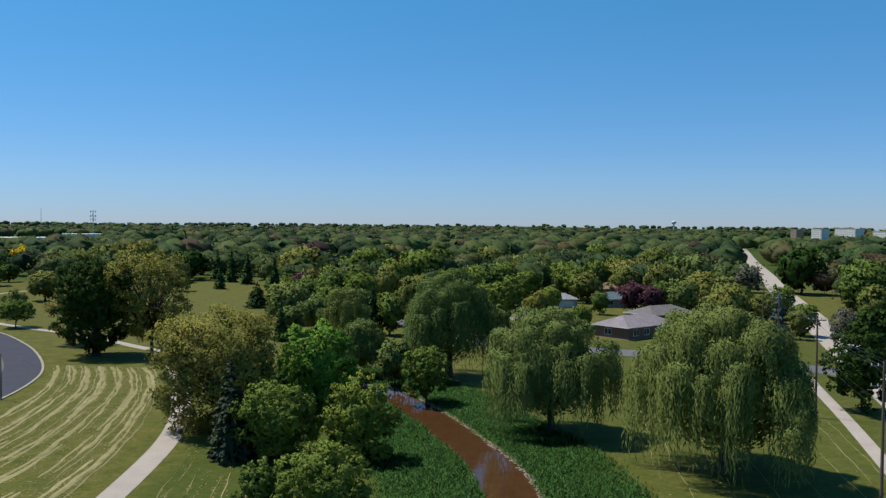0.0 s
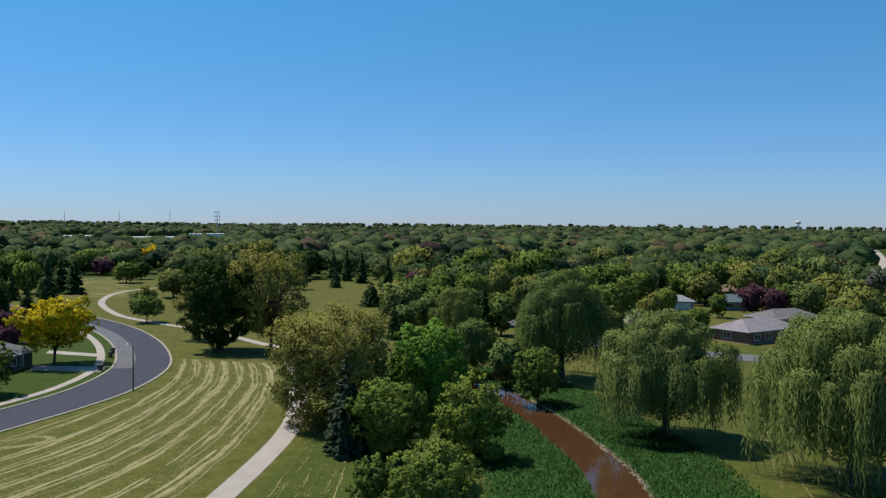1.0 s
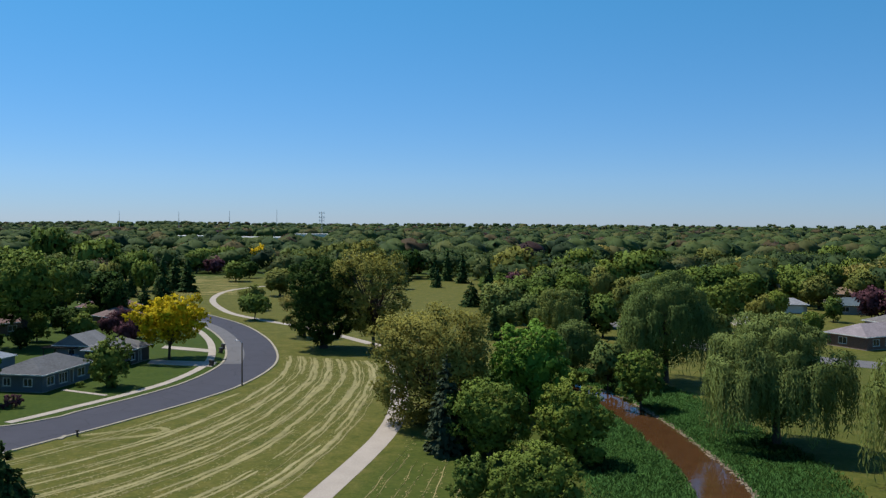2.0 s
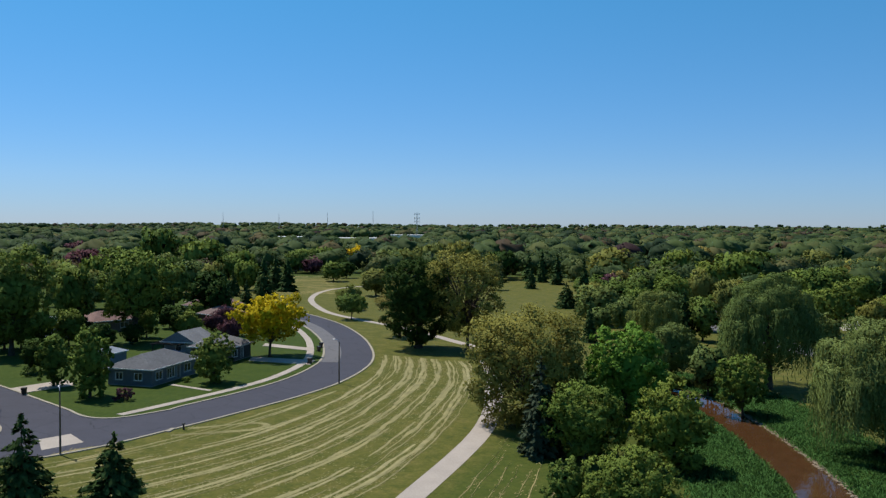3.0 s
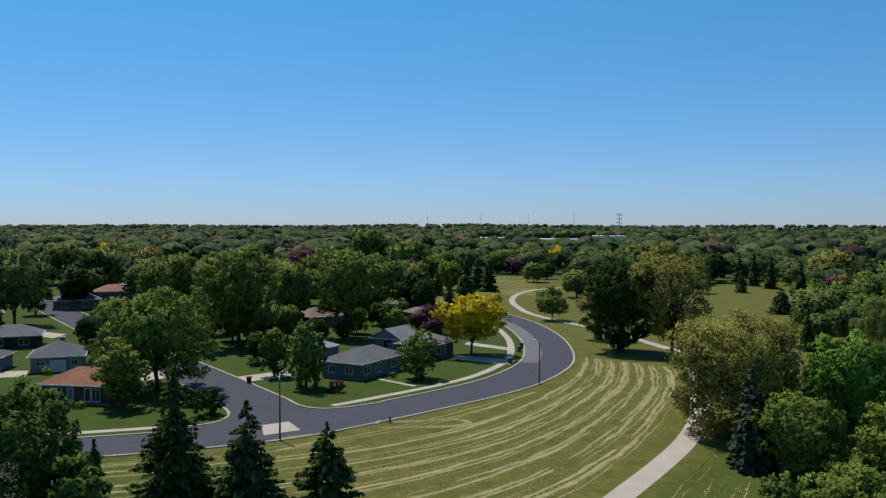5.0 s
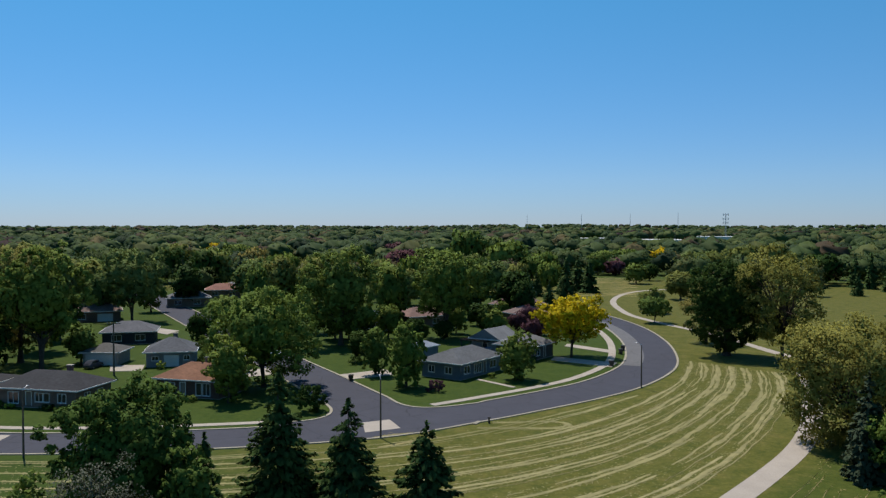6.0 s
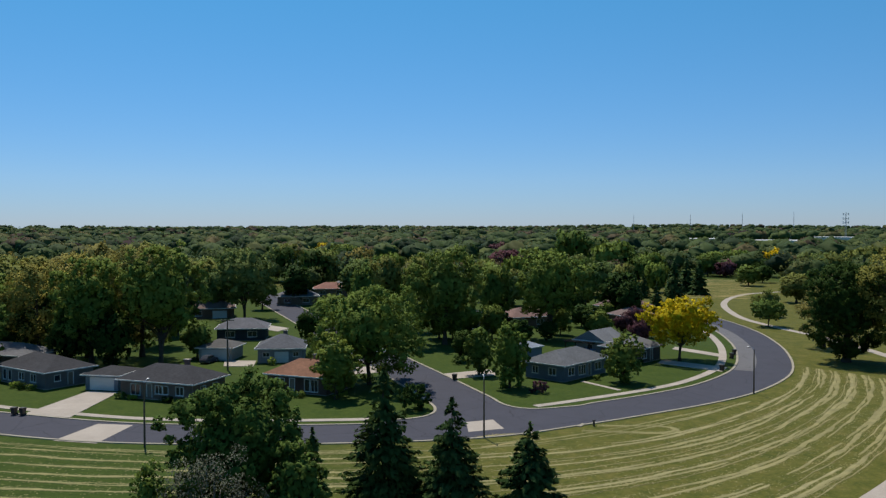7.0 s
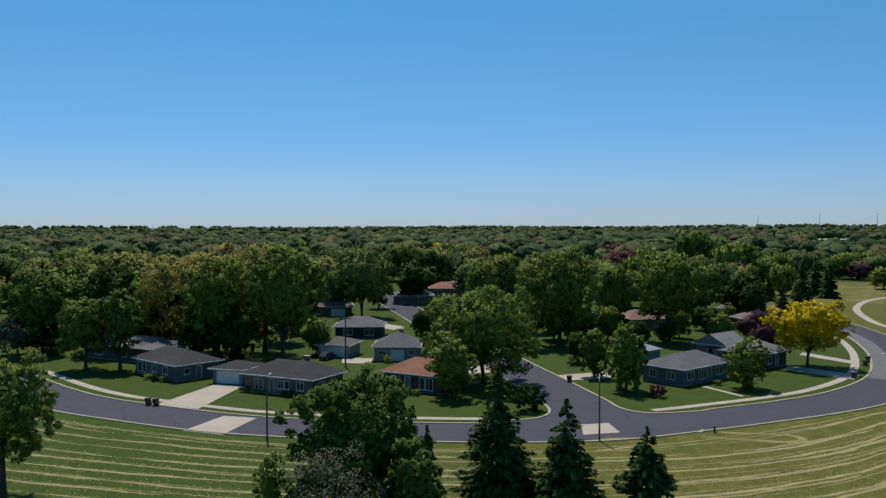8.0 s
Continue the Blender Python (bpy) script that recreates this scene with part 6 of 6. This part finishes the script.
def drive(name, pts, label, z=0.075, cuts=4):
    """A driveway of concrete panels with joints. pts: two at the street, two at the house."""
    ob = thing(name, 0, 0, 0, 0, label, "driveway", "", "structure")
    a, b, c, d = [np.array(p, float) for p in pts]
    for i in range(cuts):
        for k in range(2):
            u0, u1, v0, v1 = i / cuts, (i + 1) / cuts, k / 2, (k + 1) / 2
            f = lambda u, v: (a * (1 - u) + d * u) * (1 - v) + (b * (1 - u) + c * u) * v
            q = [f(u0, v0), f(u0, v1), f(u1, v1), f(u1, v0)]
            m = sum(q) / 4
            q = [p + (m - p) / max(np.linalg.norm(m - p), 0.1) * 0.006 for p in q]
            V = [(*p, z) for p in q] + [(*p, -0.05) for p in q]
            me = mesh_from("panel", V, [(0, 1, 2, 3), (0, 4, 5, 1), (1, 5, 6, 2), (2, 6, 7, 3), (3, 7, 4, 0)], M["concrete"])
            hang("panel", me, ob)
    return ob


drive("driveway", [(-123.0, 43.4), (-129.6, 39.2), (-140.5, 52.6), (-136.0, 55.6)], "wide pale concrete driveway up to a garage")
drive("driveway", [(-108.0, 103.0), (-113.0, 105.0), (-110.5, 114.5), (-105.5, 111.5)], "pale concrete driveway off the side street")
drive("driveway", [(-79.8, 143.6), (-81.5, 148.6), (-95.0, 147.6), (-93.2, 143.4)], "pale concrete driveway beside a yellow tree")
drive("driveway", [(-87.5, 159.0), (-89.5, 162.6), (-103, 165.2), (-101.5, 161.5)], "pale concrete driveway")
drive("garden_walk", [(-82.2, 115.2), (-82.2, 116.1), (-91.5, 118.0), (-91.5, 117.1)], "narrow concrete garden walk to a front door", 0.05, 6)
drive("driveway", [(-186, 116.5), (-190, 122.5), (-212, 121.5), (-208, 116.5)], "pale concrete driveway between gardens")
drive("driveway", [(-121.5, 98.6), (-128, 101.5), (-131.5, 92.5), (-125, 89.5)], "pale concrete driveway off the side street")
drive("driveway", [(-143.5, 84.5), (-147.5, 80.5), (-153.5, 84.0), (-149.0, 88.5)], "concrete apron between garages")
drive("driveway", [(19.5, 240), (26, 242), (24, 262), (18, 262)], "pale concrete driveway beyond the creek")
drive("driveway", [(-42, 267), (-34, 262), (-30, 272), (-38, 276)], "pale concrete driveway beyond the creek")
fan("street_patch", [(-111.3, 37.2), (-106.2, 40.6), (-112.6, 48.0), (-116.6, 44.8)], 0.034, M["concrete"], "pale concrete patch in the asphalt", "road patch")
fan("street_patch", [(-79.1, 78.1), (-77.2, 82.8), (-81.8, 85.5), (-83.3, 81.8)], 0.034, M["concrete"], "pale concrete patch in the asphalt", "road patch")
bend = (TOWN_EDGE[:, 1] > 146) & (TOWN_EDGE[:, 1] < 235)
strip("parking_lane", TOWN_EDGE[bend], offset_line(TOWN_EDGE, -3.4)[bend], 0.034, -0.1, M["old_asphalt"], None, "lighter worn asphalt lane along the kerb", "structure", "road")


# ---- street furniture ----
def lamp(x, y, h, turn, label="slim dark street lamp with a small round head"):
    ob = thing("street_lamp", x, y, 0, turn, label, "street lamp", "street lamps")
    v, f = tubes([([(0, 0, -0.1), (0, 0, h * 0.5), (0, 0, h - 0.35)], [0.13, 0.11, 0.08], 8)])
    part_me = mesh_from("pole", v, f, M["pole_wood"])
    part_me.shade_smooth()
    hang("pole", part_me, ob)
    v, f = tubes([([(0, 0, h - 0.4), (0.25, 0, h - 0.12), (0.8, 0, h)], [0.05, 0.045, 0.04], 6)])
    arm = hang("arm", mesh_from("arm", v, f, M["metal"]), ob)
    bm = bmesh.new()
    bmesh.ops.create_uvsphere(bm, u_segments=12, v_segments=8, radius=0.2)
    bmesh.ops.scale(bm, vec=(1.5, 0.8, 0.5), verts=bm.verts)
    bmesh.ops.translate(bm, vec=(0.95, 0, h - 0.02), verts=bm.verts)
    part("lamp_head", bm, M["metal"], arm, "grey metal lamp head", True)
    return ob


lamp(-75.6, 77.4, 7.8, 140)
lamp(-66.0, 128.6, 7.4, 180)
lamp(-100.9, 44.4, 8.1, 125)


def cart(x, y, turn):
    """A wheeled refuse cart."""
    ob = thing("refuse_cart", x, y, 0.0, turn, "dark brown wheeled refuse cart at the kerb", "bin", "refuse carts")
    bm = bmesh.new()
    vs = [bm.verts.new(p) for p in ((-0.24, -0.26, 0.08), (0.24, -0.26, 0.08), (0.24, 0.26, 0.08), (-0.24, 0.26, 0.08), (-0.34, -0.38, 1.05), (0.34, -0.38, 1.05), (0.34, 0.38, 1.05), (-0.34, 0.38, 1.05))]
    for q in ((3, 2, 1, 0), (4, 5, 6, 7), (0, 1, 5, 4), (1, 2, 6, 5), (2, 3, 7, 6), (3, 0, 4, 7)):
        bm.faces.new([vs[i] for i in q])
    part("body", bm, M["dark_plastic"], ob)
    part("lid", boxes((-0.37, 0.37, -0.42, 0.40, 1.055, 1.13), bevel=0.02), M["dark_plastic"], ob)
    part("handle", boxes((-0.3, 0.3, 0.42, 0.47, 0.98, 1.03)), M["dark_plastic"], ob)
    for s in (-1, 1):
        bm = bmesh.new()
        bmesh.ops.create_cone(bm, cap_ends=True, segments=12, radius1=0.15, radius2=0.15, depth=0.07, matrix=pose(s * 0.31, 0.30, 0.15, 0, 90, 0))
        part("wheel", bm, M["rubber"], ob)
    return ob


for cx, cy, ct in ((-107.0, 102.3, 20), (-130.2, 38.3, 30), (-129.1, 39.1, 30), (-80.4, 144.6, 80), (-88.6, 164.2, 60), (-86.4, 159.2, 60)):
    cart(cx, cy, ct)


def car(x, y, turn, paint_rgb, label):
    """A parked car: lofted body and cabin, glass, lamps, four wheels."""
    ob = thing("car", x, y, 0.03, turn, label, "car", "parked cars")
    mat = surface("car_paint", paint_rgb, 0.3, 3.0, 0.5, 0.03, 0.0)

    def loft(rows):
        bm = bmesh.new()
        rings = [[bm.verts.new(p) for p in ((xx, -w, z0), (xx, -w * 1.0, (z0 + z1) / 2), (xx, -w * 0.88, z1), (xx, w * 0.88, z1), (xx, w, (z0 + z1) / 2), (xx, w, z0))] for xx, w, z0, z1 in rows]
        for a, b in zip(rings[:-1], rings[1:]):
            for i in range(6):
                bm.faces.new((a[i], b[i], b[(i + 1) % 6], a[(i + 1) % 6]))
        bm.faces.new(rings[0])
        bm.faces.new(rings[-1][::-1])
        bmesh.ops.recalc_face_normals(bm, faces=bm.faces[:])
        return bm

    part("body", loft([(-2.2, 0.78, 0.35, 0.75), (-2.0, 0.88, 0.25, 0.95), (-0.8, 0.9, 0.22, 1.0), (0.9, 0.9, 0.22, 0.98), (1.9, 0.86, 0.25, 0.85), (2.2, 0.75, 0.35, 0.65)]), mat, ob)
    part("cabin", loft([(-1.9, 0.78, 0.9, 1.0), (-1.3, 0.76, 0.9, 1.48), (0.3, 0.76, 0.9, 1.5), (1.2, 0.78, 0.88, 0.98)]), mat, ob)
    for s in (-1, 1):
        part("side_window", boxes((-1.2, 0.45, s * 0.765 - 0.012, s * 0.765 + 0.012, 1.05, 1.36)), M["glass"], ob)
        for wx in (-1.35, 1.35):
            bm = bmesh.new()
            bmesh.ops.create_cone(bm, cap_ends=True, segments=14, radius1=0.33, radius2=0.33, depth=0.22, matrix=pose(wx, s * 0.80, 0.33, 90, 0, 0))
            wheel = part("wheel", bm, M["rubber"], ob)
            bm = bmesh.new()
            bmesh.ops.create_cone(bm, cap_ends=True, segments=10, radius1=0.19, radius2=0.19, depth=0.24, matrix=pose(wx, s * 0.80, 0.33, 90, 0, 0))
            part("rim", bm, M["metal"], wheel)
        part("headlight", boxes((2.14, 2.2, s * 0.55 - 0.14, s * 0.55 + 0.14, 0.55, 0.68)), M["white"], ob)
    bm = boxes((-0.02, 0.02, -0.62, 0.62, -0.3, 0.3))
    part("windscreen", place_bm(bm, pose(0.83, 0, 1.26, 0, -58, 0)), M["glass"], ob)
    return ob


car(-136.8, 110.2, 156, (0.62, 0.64, 0.66), "pale silver car parked on the side street")
car(-141.0, 202.5, 40, (0.68, 0.68, 0.68), "white car parked beside a brown house")
car(-150.5, 152.0, 70, (0.12, 0.16, 0.25), "dark blue car parked in a garden drive")
car(-153.5, 80.6, 120, (0.03, 0.035, 0.05), "black car parked in front of a white garage")
car(23, 252, 95, (0.45, 0.46, 0.48), "grey car parked in a driveway")
car(-176, 24.6, 12, (0.55, 0.57, 0.60), "pale car parked at the kerb under trees")
part("grate", boxes((-0.3, 0.3, -0.9, 0.9, -0.05, 0.135)), M["kerb"], thing("storm_inlet", -71.3, 91.6, 0, 15, "pale concrete storm drain inlet at the kerb", "storm drain", "", ""))
hyd = thing("marker_post", -70.0, 92.6, 0, 0, "short dark post beside the kerb", "post")
v, f = tubes([([(0, 0, -0.05), (0, 0, 0.35), (0, 0, 0.7)], [0.14, 0.13, 0.11], 8)])
hang("stem", mesh_from("stem", v, f, M["dark_plastic"]), hyd)
part("cap", boxes((-0.17, 0.17, -0.17, 0.17, 0.7, 0.85), bevel=0.03), M["dark_plastic"], hyd)


def power_pole(x, y, h, turn, arms, label="tall weathered wooden power pole"):
    ob = thing("power_pole", x, y, 0, turn, label, "power pole", "power poles")
    v, f = tubes([([(0, 0, -0.1), (0, 0, h / 2), (0, 0, h)], [0.18, 0.15, 0.11], 9)])
    me = mesh_from("pole", v, f, M["pole_wood"])
    me.shade_smooth()
    hang("pole", me, ob)
    for z in arms:
        a = part("crossarm", boxes((-1.2, 1.2, 0.12, 0.24, z - 0.07, z + 0.07)), M["pole_wood"], ob)
        for dx in (-1.1, -0.5, 0.5, 1.1):
            bm = bmesh.new()
            bmesh.ops.create_cone(bm, cap_ends=True, segments=8, radius1=0.06, radius2=0.04, depth=0.22, matrix=Matrix.Translation((dx, 0.18, z + 0.18)))
            part("insulator", bm, M["white"], a)
    return ob


LINE = [(34.5, 48, 13.7), (43.5, 84.5, 13.8), (52.6, 120.7, 14.4), (62.5, 160, 14), (79, 212, 13)]
for lx, ly, lh in LINE:
    power_pole(lx, ly, lh, -14, (lh - 0.6, lh - 2.6) if ly < 100 else (lh - 0.6,))
part_tf = [o for o in scene.objects if o.name.startswith("power_pole")][1]
bm = bmesh.new()
bmesh.ops.create_cone(bm, cap_ends=True, segments=14, radius1=0.26, radius2=0.26, depth=0.9, matrix=Matrix.Translation((0.42, -0.1, 10.2)))
part("transformer", bm, M["metal"], part_tf, "grey transformer can")


def wire(a, b, sag, label="thin dark overhead wire between poles"):
    a, b = np.array(a), np.array(b)
    pts = [a * (1 - t) + b * t - np.array([0, 0, 4 * sag * t * (1 - t)]) for t in np.linspace(0, 1, 13)]
    v, f = tubes([(pts, [0.018] * 13, 4)])
    return tagged(new("overhead_wire", mesh_from("overhead_wire", v, f, M["dark_plastic"])), label, "wire", "overhead wires")


for (ax, ay, ah), (bx, by, bh) in zip(LINE[:-1], LINE[1:]):
    for dx, dz in ((-1.1, -0.35), (-0.5, -0.35), (0.5, -0.35), (1.1, -0.35), (0.1, -4.2), (0.1, -5.0)):
        wire((ax + dx, ay, ah + dz), (bx + dx, by, bh + dz), 0.7)
power_pole(-143.2, 79, 9.6, 45, (9.2,), "wooden power pole between back gardens")
power_pole(-176, 62, 9.6, 45, (9.2,), "wooden power pole between back gardens")
for dx in (-0.8, 0.8):
    wire((-143.2 + dx, 79 - dx, 9.3), (-176 + dx, 62 - dx, 9.3), 0.5)


# ---- far landmarks ----
def polar(azimuth, d):
    return -math.sin(radians(azimuth)) * d, math.cos(radians(azimuth)) * d


def mast(azimuth, d, top, width, label, panels):
    x, y = polar(azimuth, d)
    ob = thing("radio_mast", x, y, 0, azimuth, label, "mast", "far masts")
    legs = [(math.cos(a) * width / 2, math.sin(a) * width / 2) for a in (0.5, 2.6, 4.7)]
    for lx, ly in legs:
        v, f = tubes([([(lx, ly, 0), (lx * 0.3, ly * 0.3, top)], [0.22, 0.16], 5)])
        hang("leg", mesh_from("leg", v, f, M["metal"]), ob)
    if panels:
        for z in (top - 2, top - 8, top - 13):
            ring = boxes((-3.4, 3.4, -0.25, 0.25, z - 0.2, z + 0.2), (-0.25, 0.25, -3.4, 3.4, z - 0.2, z + 0.2))
            a = part("antenna_arm", ring, M["metal"], ob)
            for px, py in ((-3.2, 0), (3.2, 0), (0, 3.2), (0, -3.2)):
                part("antenna_panel", boxes((px - 0.5, px + 0.5, py - 0.5, py + 0.5, z - 1.6, z + 1.6)), M["white"], a)
    return ob


mast(22.05, 1250, 41.0, 3.0, "lattice mobile phone mast with three tiers of antennas", True)
for az_m, el_m in ((24.95, 0.70), (27.94, 0.62), (31.07, 0.58), (34.60, 0.56)):
    mast(az_m, 1900, 27 + 1900 * math.tan(radians(el_m)), 1.0, "slender far radio mast", False)
wx, wy = polar(-14.96, 2600)
tower = thing("water_tower", wx, wy, 0, 0, "pale far water tower above the woods", "water tower")
v, f = tubes([([(0, 0, 0), (0, 0, 30)], [2.2, 1.8], 10)])
hang("stem", mesh_from("stem", v, f, M["white"]), tower)
bm = bmesh.new()
bmesh.ops.create_uvsphere(bm, u_segments=18, v_segments=12, radius=7.5)
bmesh.ops.scale(bm, vec=(1, 1, 0.7), verts=bm.verts)
bmesh.ops.translate(bm, vec=(0, 0, 34), verts=bm.verts)
part("tank", bm, M["white"], tower, "", True)


def block(name, azimuth, d, w, depth, h, mat, label, storeys, bays, opening="window", opening_mat="far_glass", turn=0.0, roof_mat="kerb"):
    """A far flat-roofed building with rows of windows."""
    x, y = polar(azimuth, d)
    ob = thing(name, x, y, 0, azimuth + turn, label, "building")
    part("wall", boxes((-w / 2, w / 2, -depth / 2, depth / 2, 0, h)), mat, ob)
    part("roof", boxes((-w / 2 - 0.3, w / 2 + 0.3, -depth / 2 - 0.3, depth / 2 + 0.3, h, h + 0.5)), M[roof_mat], ob)
    for s in range(storeys):
        for b in range(bays):
            x0 = -w / 2 + w * (b + 0.28) / bays
            part(opening, boxes((x0, x0 + w / bays * 0.44, -depth / 2 - 0.08, -depth / 2 - 0.02, h * (s + 0.35) / storeys, h * (s + 0.7) / storeys)), M[opening_mat], ob)
    return ob


PALE = paint("siding", (0.66, 0.65, 0.62))
TAN = paint("brick", (0.34, 0.24, 0.18))
block("office_block", -23.6, 1850, 26, 20, 21, PALE, "white multi-storey office block above the trees", 5, 6, turn=-45.0)
block("office_block", -25.2, 1880, 52, 22, 22, PALE, "long pale office block above the trees", 5, 12, turn=-45.0)
block("office_block", -22.3, 1900, 16, 20, 19, TAN, "brown far office block", 4, 4, turn=-45.0)
block("office_block", -27.1, 1900, 40, 20, 17, PALE, "pale far office block", 4, 8, turn=-45.0)
block("warehouse", 25.6, 1080, 72, 50, 7, PALE, "long low pale warehouse roof among trees", 1, 10, "loading_door", "kerb", roof_mat="white")
block("warehouse", 22.7, 1220, 46, 40, 9, PALE, "long low white warehouse among trees", 1, 6, "loading_door", "kerb", roof_mat="white")
block("warehouse", 30.0, 1050, 60, 40, 9, TAN, "low brown commercial building among trees", 1, 8, "loading_door", "kerb", roof_mat="white")
block("townhouse", 5.3, 760, 13, 10, 12.5, PALE, "white upper storey of a far house above trees", 2, 3)
